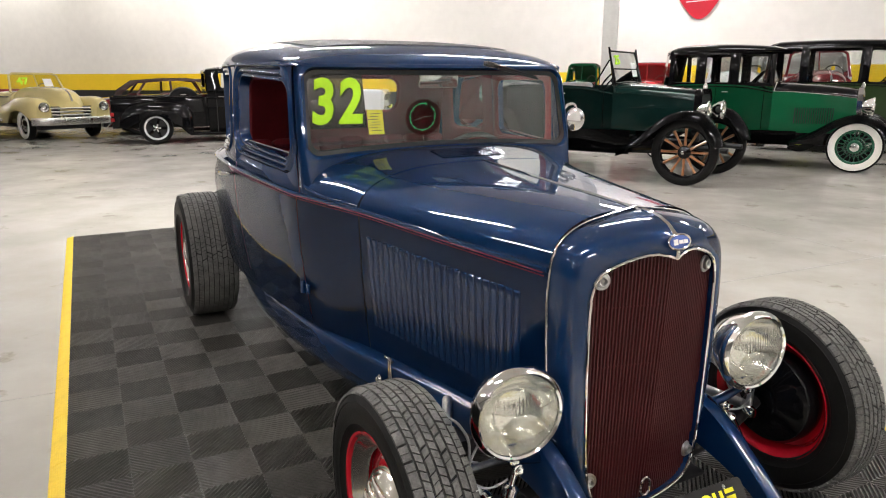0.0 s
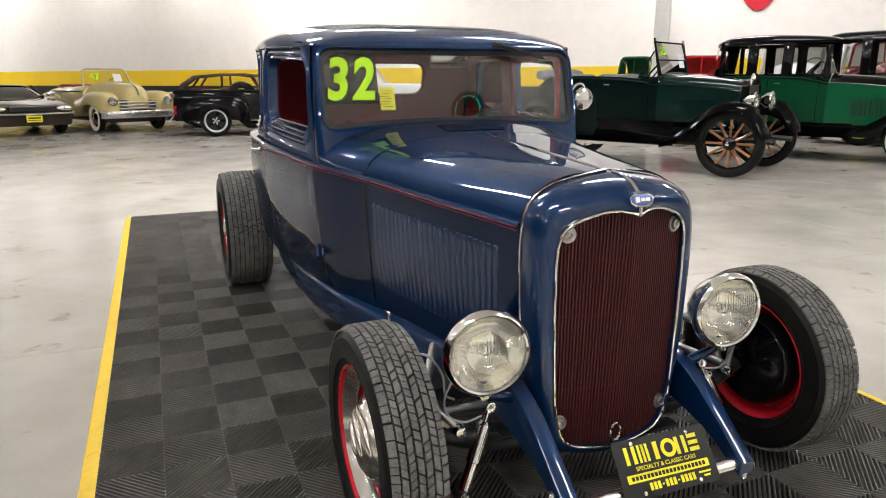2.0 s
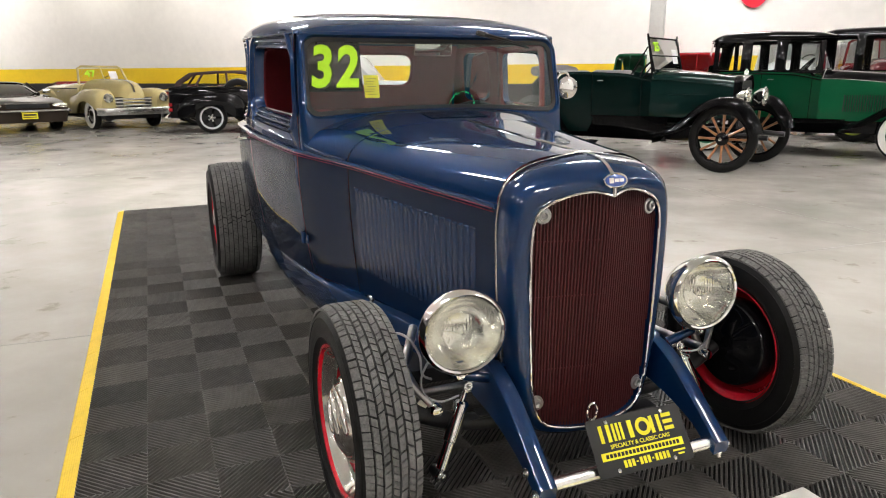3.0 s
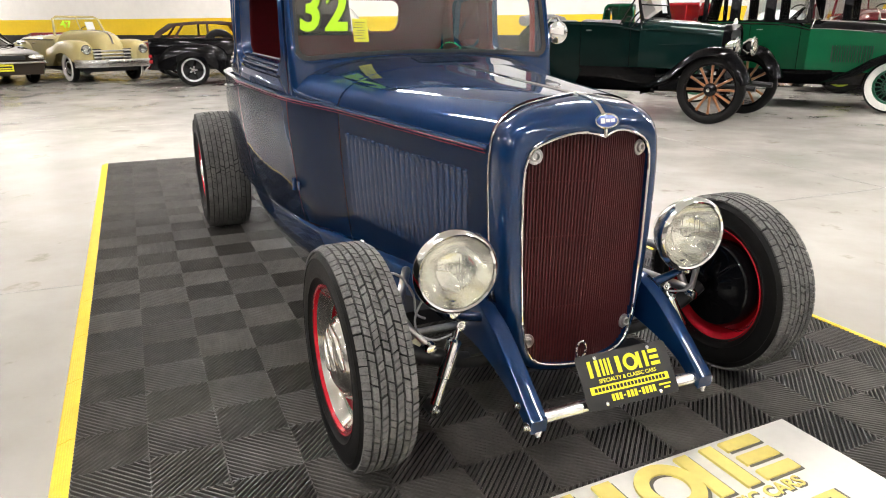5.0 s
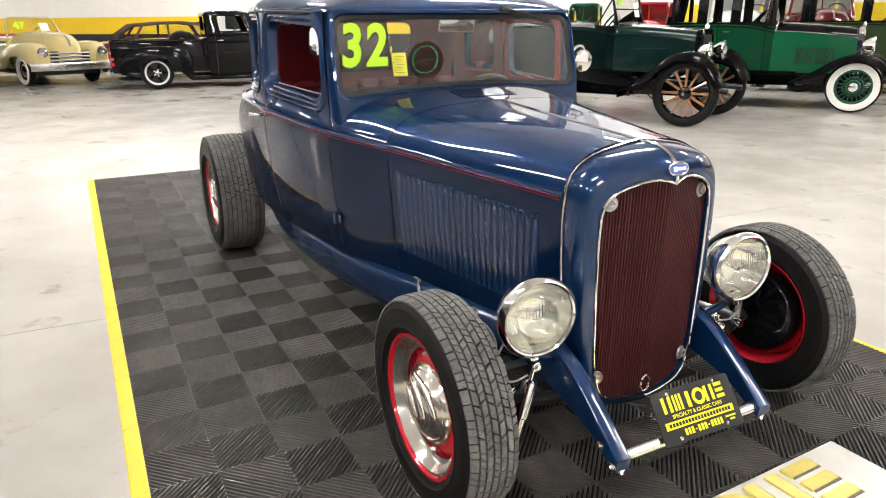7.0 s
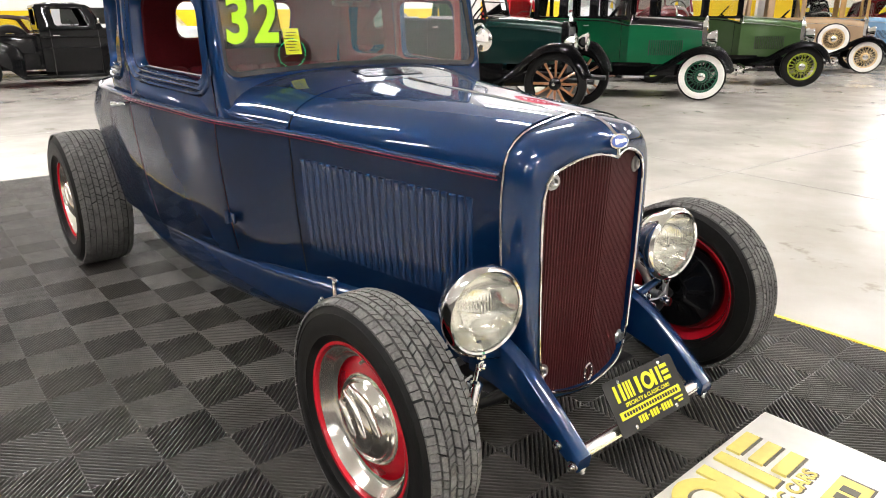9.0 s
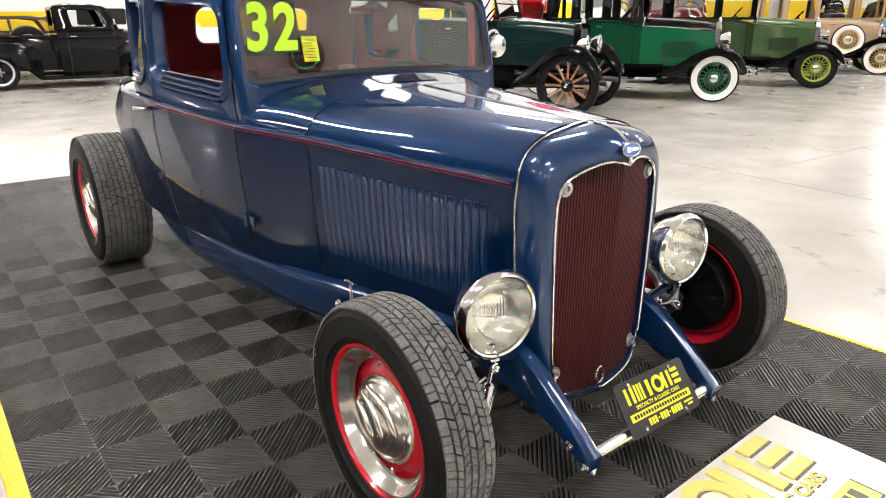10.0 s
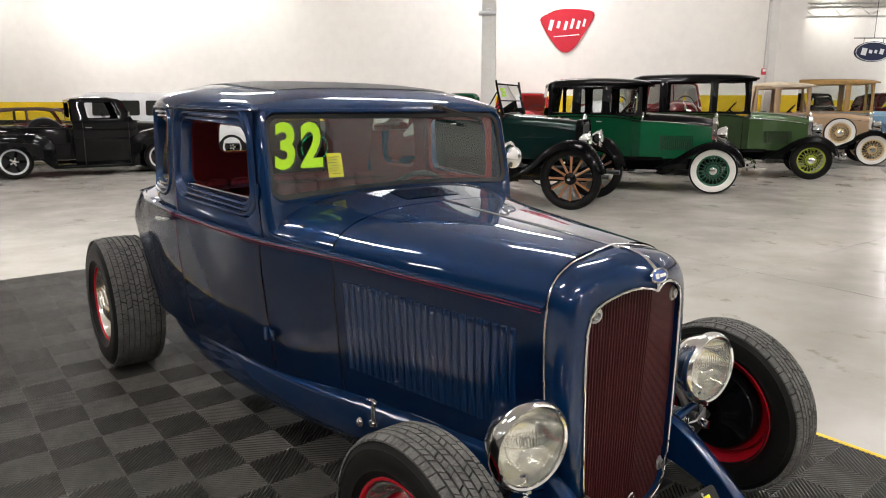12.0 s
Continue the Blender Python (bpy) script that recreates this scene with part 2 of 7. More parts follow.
def tube(bm, pts, r, n=12, caps=True):
    """A round bar along a line of points; r may be a list."""
    pts = [Vector(p) for p in pts]
    rings = []
    up = Vector((0.13, 0.21, 0.97))
    for i, p in enumerate(pts):
        d = (pts[min(i + 1, len(pts) - 1)] - pts[max(i - 1, 0)]).normalized()
        s = d.cross(up)
        if s.length < 1e-3:
            s = d.cross(Vector((1, 0, 0)))
        s.normalize()
        u = s.cross(d)
        rr = r[i] if isinstance(r, (list, tuple)) else r
        rings.append([bm.verts.new(p + rr * (math.cos(2 * math.pi * k / n) * s + math.sin(2 * math.pi * k / n) * u)) for k in range(n)])
    for a, b2 in zip(rings, rings[1:]):
        for k in range(n):
            bm.faces.new((a[k], a[(k + 1) % n], b2[(k + 1) % n], b2[k]))
    if caps:
        bm.faces.new(rings[0][::-1])
        bm.faces.new(rings[-1])
    return [v for r2 in rings for v in r2]


def smooth_line(pts, n=8):
    """Catmull-Rom through the points."""
    p = [Vector(q) for q in pts]
    out = []
    for i in range(len(p) - 1):
        a, b2, c, d = p[max(i - 1, 0)], p[i], p[i + 1], p[min(i + 2, len(p) - 1)]
        for k in range(n):
            t = k / n
            out.append(0.5 * (2 * b2 + (c - a) * t + (2 * a - 5 * b2 + 4 * c - d) * t * t + (3 * b2 - a - 3 * c + d) * t ** 3))
    out.append(p[-1])
    return out


def loft(bm, rows, close_rows=False, cap=False):
    """Skin over rows of points, all of one length."""
    vs = [[bm.verts.new(p) for p in r] for r in rows]
    for a, b2 in zip(vs, vs[1:]):
        k = len(a)
        for j in range(k if close_rows else k - 1):
            j2 = (j + 1) % k
            bm.faces.new((a[j], a[j2], b2[j2], b2[j]))
    if cap:
        bm.faces.new(vs[0][::-1])
        bm.faces.new(vs[-1])
    return [v for r in vs for v in r]


def interp(x, table):
    """Smooth interpolation in a table of (x, value)."""
    xs = [a for a, _ in table]
    if x <= xs[0]:
        return table[0][1]
    if x >= xs[-1]:
        return table[-1][1]
    i = max(k for k in range(len(xs)) if xs[k] <= x)
    x0, x1, y0, y1 = xs[i], xs[i + 1], table[i][1], table[i + 1][1]

    def slope(k):
        if 0 < k < len(xs) - 1:
            return (table[k + 1][1] - table[k - 1][1]) / (xs[k + 1] - xs[k - 1])
        k2 = 1 if k == 0 else k
        return (table[k2][1] - table[k2 - 1][1]) / (xs[k2] - xs[k2 - 1])
    t, h = (x - x0) / (x1 - x0), x1 - x0
    return (2 * t ** 3 - 3 * t * t + 1) * y0 + (t ** 3 - 2 * t * t + t) * h * slope(i) + (3 * t * t - 2 * t ** 3) * y1 + (t ** 3 - t * t) * h * slope(i + 1)


def text_mesh(body, size, depth=0.0, bold=0.0, align="CENTER"):
    """A bmesh of lettering in the XY plane, from the built-in font."""
    cu = bpy.data.curves.new("lettering", "FONT")
    cu.body, cu.size, cu.align_x, cu.align_y = body, size, align, "CENTER"
    cu.extrude, cu.offset, cu.resolution_u = depth, bold, 3
    ob = bpy.data.objects.new("lettering", cu)
    scene.collection.objects.link(ob)
    dg = bpy.context.evaluated_depsgraph_get()
    me = bpy.data.meshes.new_from_object(ob.evaluated_get(dg))
    bm = bmesh.new()
    bm.from_mesh(me)
    bpy.data.objects.remove(ob)
    bpy.data.curves.remove(cu)
    bpy.data.meshes.remove(me)
    return bm

# ---- the hall: its long wall runs at 45 degrees to the parked car ----
HALL = pose(0, 0, 0, 0, 0, -45)  # local x runs along the wall, local y towards it
WALL_V, CEIL_Z = 18.3, 6.9


def at_hall(ob):
    ob.matrix_basis = HALL
    return ob


def slab(name, c, s, material, label="", parent=None):
    bm = bmesh.new()
    box(bm, c, s)
    ob = part(name, bm, material, parent, smooth=False)
    if not parent:
        at_hall(ob)
        tagged(ob, label, "wall", kind="structure")
    return ob


fl = slab("floor", (0, 5, -0.1), (110, 90, 0.2), M_FLOOR, "polished pale grey concrete floor with saw-cut joints")
tagged(fl, category="floor")
bmj = bmesh.new()
for x in (-26.2, -20.1, -14.0, -7.9, 4.3, 10.4, 16.5, 22.6, 28.7):
    box(bmj, (x, 5, 0.0005), (0.005, 60, 0.002), rot(0, 0, -4))
for y in (-16.4, -10.3, -4.2, 1.9, 8.0, 14.1, 20.2):
    box(bmj, (0, y, 0.0005), (80, 0.005, 0.002), rot(0, 0, -3))
tagged(part("floor_joints", bmj, M_JOINT, smooth=False), "thin saw-cut joints in the concrete floor", "floor joint", kind="structure")

U_END = 7.3
for nm, u0, u1, v in (("wall_north", -46, -1.3, WALL_V), ("wall_north_east", -1.3, U_END, WALL_V), ("wall_far", U_END, 46, 33.0)):
    zb = 0.99 if nm == "wall_north" else 1.16
    w = slab(nm, ((u0 + u1) / 2, v + 0.15, 3.5), (u1 - u0, 0.3, 7.2), M_WALL, "tall white painted hall wall with a yellow and black band")
    slab("black_band", ((u0 + u1) / 2, v - 0.004, zb / 2), (u1 - u0, 0.008, zb), M_WALLBLK, parent=w)
    slab("yellow_band", ((u0 + u1) / 2, v - 0.004, zb + 0.28), (u1 - u0, 0.008, 0.56), M_WALLYEL, parent=w)
slab("wall_return", (U_END - 0.15, 25.8, 3.5), (0.3, 14.6, 7.2), M_WALL, "white painted return wall of the hall")
# unseen walls added to close the hall, grey to cut bounce and reflections
slab("wall_west", (-46.15, 5, 3.5), (0.3, 80, 7.2), M_WALLDARK, "unseen grey end wall added to close the hall")
slab("wall_east", (46.15, 5, 3.5), (0.3, 80, 7.2), M_WALLDARK, "unseen grey end wall added to close the hall")
slab("wall_south", (0, -22.15, 3.5), (92, 0.3, 7.2), M_WALLDARK, "unseen grey rear wall added to close the hall")
slab("wall_partition", (6.6, -9.5, 3.1), (0.3, 25, 6.2), M_WALL, "white painted partition wall across the hall")
c = slab("ceiling", (0, 5, CEIL_Z + 0.1), (110, 90, 0.2), M_CEIL, "white ribbed ceiling deck")
tagged(c, category="ceiling")


def ceiling_lamp():
    t = thing("ceiling_light", "long white ceiling light with a glowing diffuser", "ceiling light", "ceiling lights")
    bm = bmesh.new()
    box(bm, (0, 0, 0.05), (2.5, 0.36, 0.07), bevel=0.01, seg=1)
    part("housing", bm, M_LAMPBODY, t)
    bm = bmesh.new()
    box(bm, (0, 0, 0), (2.4, 0.30, 0.03))
    part("diffuser", bm, M_EMIT, t, "glowing white diffuser", smooth=False)
    for x in (-1.0, 1.0):
        bm = bmesh.new()
        tube(bm, [(x, 0, 0.08), (x, 0, 0.45)], 0.006, 6)
        part("hanger", bm, M_LAMPBODY, t)
    return t


NO_LAMP = {(0, 4), (0, 6), (1, 5), (2, 4), (6, 2), (6, 8), (7, 3), (8, 2)}
lamp0 = ceiling_lamp()
lamp0.matrix_basis = HALL @ pose(-31.2, 16.2, CEIL_Z - 0.45)
for iu in range(9):
    for iv in range(10):
        if not (iu < 2 and iv < 4) and not (iv > 6 and iu < 6) and (iu, iv) not in NO_LAMP and ((iu + iv) % 2 == 0 or (iu, iv) == (3, 4)):
            copy_thing(lamp0, HALL @ pose(-25 + iu * 6.2, -15 + iv * 5.2, CEIL_Z - 0.45))

for u in (-31.2, -37.4):
    for iv in (4, 5) + ((6,) if u < -35 else ()):
        copy_thing(lamp0, HALL @ pose(u, -15 + iv * 5.2, CEIL_Z - 0.45))

# wall washers on the ceiling that throw scallops on the long wall
def wall_washer(u, v=16.4, watts=140.0, tilt=48, cone=115):
    t = thing("wall_washer", "small white ceiling spotlight aimed at the wall", "spotlight", "wall spotlights", HALL @ pose(u, v, 6.35))
    bm = bmesh.new()
    lathe(bm, [(0, -0.16), (0.06, -0.15), (0.075, -0.02), (0.08, 0.02), (0.07, 0.02), (0.06, -0.02)], 20, rot(0, 0, 90) @ rot(0, 50, 0))
    part("lamp_head", bm, M_LAMPBODY, t)
    bm = bmesh.new()
    tube(bm, [(0, 0, 0.05), (0, 0, 0.56)], 0.012, 8)
    part("stem", bm, M_LAMPBODY, t)
    ld = bpy.data.lights.new("spot_beam", "SPOT")
    ld.energy, ld.spot_size, ld.spot_blend, ld.shadow_soft_size = watts, radians(cone), 1.0, 0.05
    ld.color = (1.0, 0.955, 0.90)
    sp = new("spot_beam", ld)
    sp.parent = t
    sp.matrix_basis = Matrix.Translation((0, 0.06, -0.06)) @ rot(tilt, 0, 0)


for k in range(10):
    wall_washer(-35.0 + k * 4.4, 16.4, 450.0 if 3 < k < 6 else 400.0 if k == 6 else 400.0 if k < 4 else 140.0)
for u in (1.5, 3.0, 4.2):
    wall_washer(u, 17.45, 45.0, 22, 50)
# four more, unseen, added only to brighten the far bay's wall
for k in range(4):
    wall_washer(9.5 + k * 4.4, 31.3, 260.0)

# columns
for (u, v), (w1, w2) in {(-1.07, 13.55): (0.30, 0.30), (6.38, 18.0): (0.22, 0.22)}.items():
    col = thing("column", "white painted steel column standing on the hall floor", "column", "hall columns", HALL @ pose(u, v, 0))
    bm = bmesh.new()
    box(bm, (0, 0, 3.45), (w1, w2, 6.9), bevel=0.02)
    part("shaft", bm, M_COLUMN, col)
    bm = bmesh.new()
    box(bm, (0, 0, 0.012), (0.5, 0.5, 0.024))
    part("base_plate", bm, M_COLUMN, col)

# white bar joists under the ceiling of the far bay
for v in (22.0, 25.0, 28.0, 31.0):
    jo = thing("bar_joist", "white steel bar joist with zigzag webs under the ceiling", "roof truss", "bar joists", HALL @ pose(0, v, 0))
    for nm, z in (("top_chord", 5.85), ("bottom_chord", 5.30)):
        bm = bmesh.new()
        box(bm, (26.65, 0, z), (38.7, 0.09, 0.07))
        part(nm, bm, M_COLUMN, jo, smooth=False)
    bm = bmesh.new()
    for k in range(60):
        u0, u1 = 7.6 + k * 0.6, 8.2 + k * 0.6
        z0, z1 = (5.83, 5.32) if k % 2 else (5.32, 5.83)
        tube(bm, [(u0, 0, z0), (u1, 0, z1)], 0.022, 6)
    tagged(part("webs", bm, M_COLUMN, jo), kind="stuff")

# security camera on the wide column
sc = thing("security_camera", "small white dome security camera on the column", "camera", loc=HALL @ pose(-1.07, 13.4, 0))
bm = bmesh.new()
box(bm, (0, -0.03, 3.42), (0.12, 0.08, 0.10), bevel=0.01, seg=1)
part("mount", bm, M_COLUMN, sc)
bm = bmesh.new()
tube(bm, [(-0.22, -0.06, 3.37), (0.16, -0.06, 3.37)], 0.045, 12)
part("camera_body", bm, M_LAMPBODY, sc)

# conduit and horn on the slimmer column
M_CONDUIT = mat("grey_conduit", (0.5, 0.5, 0.49), 0.4, 0.3, var=0.08)
alarm = thing("alarm_horn", "small red and white alarm horn on a conduit by the column", "alarm", loc=HALL @ pose(6.22, 17.98, 0))
bm = bmesh.new()
tube(bm, [(0, 0, 2.42), (0, 0, 6.9)], 0.018, 8)
part("conduit", bm, M_CONDUIT, alarm)
bm = bmesh.new()
box(bm, (0, -0.02, 2.34), (0.13, 0.07, 0.17), bevel=0.01, seg=1)
part("horn_box", bm, mat("red_alarm_plastic", (0.5, 0.04, 0.05), 0.4, var=0.05), alarm)
bm = bmesh.new()
box(bm, (0, -0.06, 2.37), (0.09, 0.02, 0.06), bevel=0.006, seg=1)
part("strobe", bm, M_PLATEWHITE, alarm, "white strobe lens")

# round neon clock on the partition wall, mirrored in the windscreen
M_NEON = mat("green_neon_tube", (0.02, 0.55, 0.22), 0.4, var=0.0, emit=5.0)
M_CLOCKFACE = mat("black_clock_face", (0.006, 0.005, 0.005), 0.6, var=0.1)
clock = thing("wall_clock", "round black neon clock with a green ring on the white wall", "clock", loc=HALL @ pose(6.44, -1.52, 3.83, 0, 0, 180))
bm = bmesh.new()
lathe(bm, [(0, -0.01), (0.27, -0.01), (0.28, 0.02), (0.28, 0.09), (0.26, 0.10), (0.235, 0.06), (0, 0.06)], 48)
part("case", bm, M_CLOCKFACE, clock)
bm = bmesh.new()
tube(bm, [(0.085, 0.208 * math.cos(k * math.pi / 24), 0.208 * math.sin(k * math.pi / 24)) for k in range(49)], 0.008, 8, caps=False)
part("neon_ring", bm, M_NEON, clock, "glowing green neon ring")
for k, (a0, l0) in enumerate(((100, 0.13), (-95, 0.15))):
    bm = bmesh.new()
    box(bm, (0.066 + 0.004 * k, 0, l0 / 2), (0.003, 0.014, l0))
    bmesh.ops.transform(bm, matrix=rot(a0, 0, 0), verts=bm.verts[:])
    part("clock_hand", bm, M_PLATEWHITE, clock, "white clock hand", smooth=False)
bm = bmesh.new()
box(bm, (0.063, 0.0, -0.07), (0.003, 0.15, 0.035))
part("brand_shape", bm, M_SIGNRED, clock, "plain red brand shape", smooth=False)

# ---- the display mat ----
TILE = 0.4
MX0, MY0, NX, NY = -1.438, -1.1, 7, 16
bm = bmesh.new()
h, st, w = 0.017, 0.02, 0.0096
for qx in (1, -1):
    for qy in (1, -1):
        for k in range(1, 20):
            s = k * st
            lo, hi = s - w / 2, s + w / 2

            def ends(v):
                return ((v, 0), (0, v)) if v <= 0.2 else ((0.2, v - 0.2), (v - 0.2, 0.2))
            rows = []
            for v, z in ((lo - 0.0004, 0.007), (lo + 0.0010, h - 0.0022), (lo + 0.0025, h), (hi - 0.0025, h), (hi - 0.0010, h - 0.0022), (hi + 0.0004, 0.007)):
                rows.append([(qx * p[0], qy * p[1], z) for p in ends(v)])
            loft(bm, rows)
for sx, sy in ((0.396, 0.003), (0.003, 0.396)):
    for off in (-0.199, 0, 0.199):
        c2 = (0, off, 0.010) if sx > sy else (off, 0, 0.010)
        box(bm, c2, (sx, sy, 0.008))
me_tile = bpy.data.meshes.new("mat_tile")
bmesh.ops.recalc_face_normals(bm, faces=bm.faces[:])
bm.to_mesh(me_tile)
bm.free()
me_tile.materials.append(M_MAT)
bm = bmesh.new()
box(bm, (MX0 + NX * TILE / 2, MY0 + NY * TILE / 2, 0.004), (NX * TILE, NY * TILE, 0.008))
display_mat = tagged(part("display_mat", bm, M_MATGAP, smooth=False), "dark grey ribbed interlocking tile mat with yellow ramped edging", "floor mat", kind="structure")


def mat_pieces():
    for i in range(NX):
        for j in range(NY):
            o = new("mat_tile", me_tile)
            o.parent = display_mat
            o.location = (MX0 + (i + 0.5) * TILE, MY0 + (j + 0.5) * TILE, 0)
    # ramped yellow edging, one piece a tile
    prof = [(0, 0.0175), (0.010, 0.0175), (0.050, 0.004), (0.053, 0.0), (0, 0)]

    def edge_mesh(length):
        b = bmesh.new()
        rows = [[(p[0], y, p[1]) for p in prof] for y in (-length / 2 + 0.001, length / 2 - 0.001)]
        loft(b, rows, close_rows=True, cap=True)
        for k in range(5):
            x = 0.014 + k * 0.0075
            z = 0.0175 - (x - 0.010) * 0.0135 / 0.040
            box(b, (x, 0, z), (0.003, length - 0.006, 0.0022))
        me = bpy.data.meshes.new("edging")
        bmesh.ops.recalc_face_normals(b, faces=b.faces[:])
        b.to_mesh(me)
        b.free()
        me.materials.append(M_YELLOWEDGE)
        return me
    em = edge_mesh(TILE)
    for j in range(NY):
        for x, rz in ((MX0, 180), (MX0 + NX * TILE, 0)):
            o = new("edging", em)
            o.parent = display_mat
            o.matrix_basis = pose(x, MY0 + (j + 0.5) * TILE, 0, 0, 0, rz)
    for i in range(NX):
        for y, rz in ((MY0, -90),):
            o = new("edging", em)
            o.parent = display_mat
            o.matrix_basis = pose(MX0 + (i + 0.5) * TILE, y, 0, 0, 0, rz)


mat_pieces()

# ---- the blue hot rod: nose towards -y, centre line on x = 0 ----
rod = thing("hot_rod_car", "dark blue fenderless vintage coupe hot rod on a ribbed mat", "car")

T_WL = [(-0.02, 0.25), (0.08, 0.268), (0.45, 0.372), (0.845, 0.480), (1.14, 0.597), (1.4, 0.645), (1.76, 0.690), (2.1, 0.698), (2.5, 0.668), (2.9, 0.585), (3.2, 0.48)]
T_ZL = [(0.08, 0.869), (0.845, 0.912), (1.14, 0.932), (1.76, 0.962), (2.2, 0.975), (2.6, 0.965), (3.0, 0.90), (3.2, 0.83)]
T_WB = [(0.08, 0.255), (0.845, 0.450), (1.14, 0.555), (1.76, 0.630), (2.3, 0.640), (2.7, 0.60), (3.2, 0.46)]
T_ZB = [(0.08, 0.33), (0.5, 0.385), (0.845, 0.42), (1.14, 0.43), (1.83, 0.42), (2.3, 0.42), (3.2, 0.45)]
T_ZT = [(-0.02, 0.985), (0.08, 1.004), (0.45, 1.026), (0.845, 1.052), (1.12, 1.085), (1.3, 1.09)]
FRONT_AX, REAR_AX = 0.08, 2.75


def side_pts(y, n=10, low=None):
    """Half section from the sill up to the belt."""
    wl, zl, wb, zb = interp(y, T_WL), interp(y, T_ZL), interp(y, T_WB), interp(y, T_ZB)
    if low:
        zb = max(zb, low(y))
    out = []
    for i in range(n + 1):
        z = zb + (zl - zb) * i / n
        t = (z - interp(y, T_ZB)) / (zl - interp(y, T_ZB))
        tuck = 0.05 * min(1, max(0, (y - 2.2) / 0.3)) * max(0, (t - 0.68) / 0.32) ** 2
        out.append((wb + (wl - wb) * math.sin(t * math.pi / 2) ** 0.85 - tuck, z))
    return out


def top_pts(y, n=18):
    """Half section from the belt over the shoulder to the centre line."""
    wl, zl, zt = interp(y, T_WL), interp(y, T_ZL), interp(y, T_ZT)
    out = []
    for i in range(n + 1):
        a = math.pi / 2 * i / n
        out.append((wl * math.cos(a) ** 0.66 if i < n else 0, zl + (zt - zl) * math.sin(a) ** 0.95))
    return out


def ys(a, b, n):
    return [a + (b - a) * i / n for i in range(n + 1)]


def side_panel(name, y0, y1, sx, n=14, low=None, label=""):
    bm = bmesh.new()
    loft(bm, [[(sx * x, y, z) for x, z in side_pts(y, low=low)] for y in ys(y0, y1, n)])
    bmesh.ops.solidify(bm, geom=bm.faces[:], thickness=0.004)
    return part(name, bm, M_BLUE, rod, label)


def wheel_arch(y):
    d = abs(y - REAR_AX)
    return 0.38 + math.sqrt(max(0, 0.43 ** 2 - d * d)) if d < 0.43 else 0


for sx in (-1, 1):
    hs = side_panel("hood_side", 0.088, 0.842, sx)
    # louvres pressed into the side, following its curve
    for i in range(24):
        y0 = 0.182 + i * 0.0267
        zt = interp(y0, T_ZL) - 0.075
        rows = []
        for f in (0, 0.012, 0.03, 0.055, 0.09, 0.2, 0.4, 0.6, 0.8, 0.91, 0.945, 0.965, 0.98, 0.99, 1):
            e = min(1, math.sqrt(max(0, 1 - max(0, (0.05 - f) / 0.05, (f - 0.955) / 0.045) ** 2)))
            h = (0.0009 + 0.0060 * math.exp(-((1 - f) / 0.04) ** 2)) * e
            z = zt - 0.313 + 0.31 * f
            row = []
            for q, lift in ((0, 0), (0.08, 0.55), (0.2, 0.84), (0.4, 0.95), (0.7, 1.0), (0.88, 0.97), (0.96, 0.7), (1.0, 0.35), (1.01, 0)):
                y = y0 - 0.0095 + 0.019 * q
                wl, zl, wb, zb = interp(y, T_WL), interp(y, T_ZL), interp(y, T_WB), interp(y, T_ZB)
                x = wb + (wl - wb) * math.sin((z - zb) / (zl - zb) * math.pi / 2) ** 0.85
                row.append((sx * (x + 0.0004 + h * lift), y, z))
            rows.append(row)
        bm = bmesh.new()
        loft(bm, rows)
        part("louvre", bm, M_BLUE, hs, angle=11)
    side_panel("cowl_side", 0.848, 1.150, sx, 8)
    side_panel("door", 1.156, 1.796, sx, 12)
    side_panel("rear_quarter", 1.802, 3.2, sx, 40, low=wheel_arch)
    # belt moulding and pinstripes
    line = [(sx * (interp(y, T_WL) + 0.001 - 0.05 * min(1, max(0, (y - 2.2) / 0.3))), y, interp(y, T_ZL) + 0.002) for y in ys(0.09, 3.15, 70)]
    bm = bmesh.new()
    tube(bm, line, 0.0085, 8)
    part("belt_moulding", bm, M_BLUE, rod)
    for dz, r in ((-0.004, 0.0027), (-0.015, 0.0016)):
        bm = bmesh.new()
        tube(bm, [(sx * (interp(y, T_WL) + (0.0065 if dz > -0.01 else 0.002)), y, interp(y, T_ZL) + dz) for y in ys(0.10, 1.85, 50)], r, 6)
        part("pinstripe", bm, M_PIN, rod, "thin red pinstripe")

# dark strips added behind the side panel seams, standing for the shade in them
for sx in (-1, 1):
    for ya, yb in ((0.832, 0.858), (1.142, 1.164), (1.788, 1.810)):
        bm = bmesh.new()
        loft(bm, [[(sx * (x - 0.007), y, z) for x, z in side_pts(y)] for y in ys(ya, yb, 2)])
        part("seam_backing", bm, M_SEALGAP, rod)

# hood top in two leaves and the cowl
for nm, y0, y1, n in (("hood_top", 0.088, 0.842, 14), ("cowl_top", 0.848, 1.13, 6)):
    for sx in (-1, 1):
        bm = bmesh.new()
        loft(bm, [[(sx * x, y, z + 0.001) for x, z in top_pts(y)] for y in ys(y0, y1, n)])
        part(nm, bm, M_BLUE, rod, angle=60)
bm = bmesh.new()
tube(bm, [(0, y, interp(y, T_ZT) + 0.001) for y in ys(0.05, 0.845, 10)], 0.0045, 8)
part("hood_hinge", bm, M_CHROME, rod, "chrome centre hinge strip")
def cowl_z(x, y):
    """Height of the hood and cowl above the belt."""
    wl, zl, zt = interp(y, T_WL), interp(y, T_ZL), interp(y, T_ZT)
    c2 = min(1, abs(x) / wl) ** (1 / 0.66)
    return zl + (zt - zl) * math.sqrt(max(0, 1 - c2 * c2)) ** 0.95


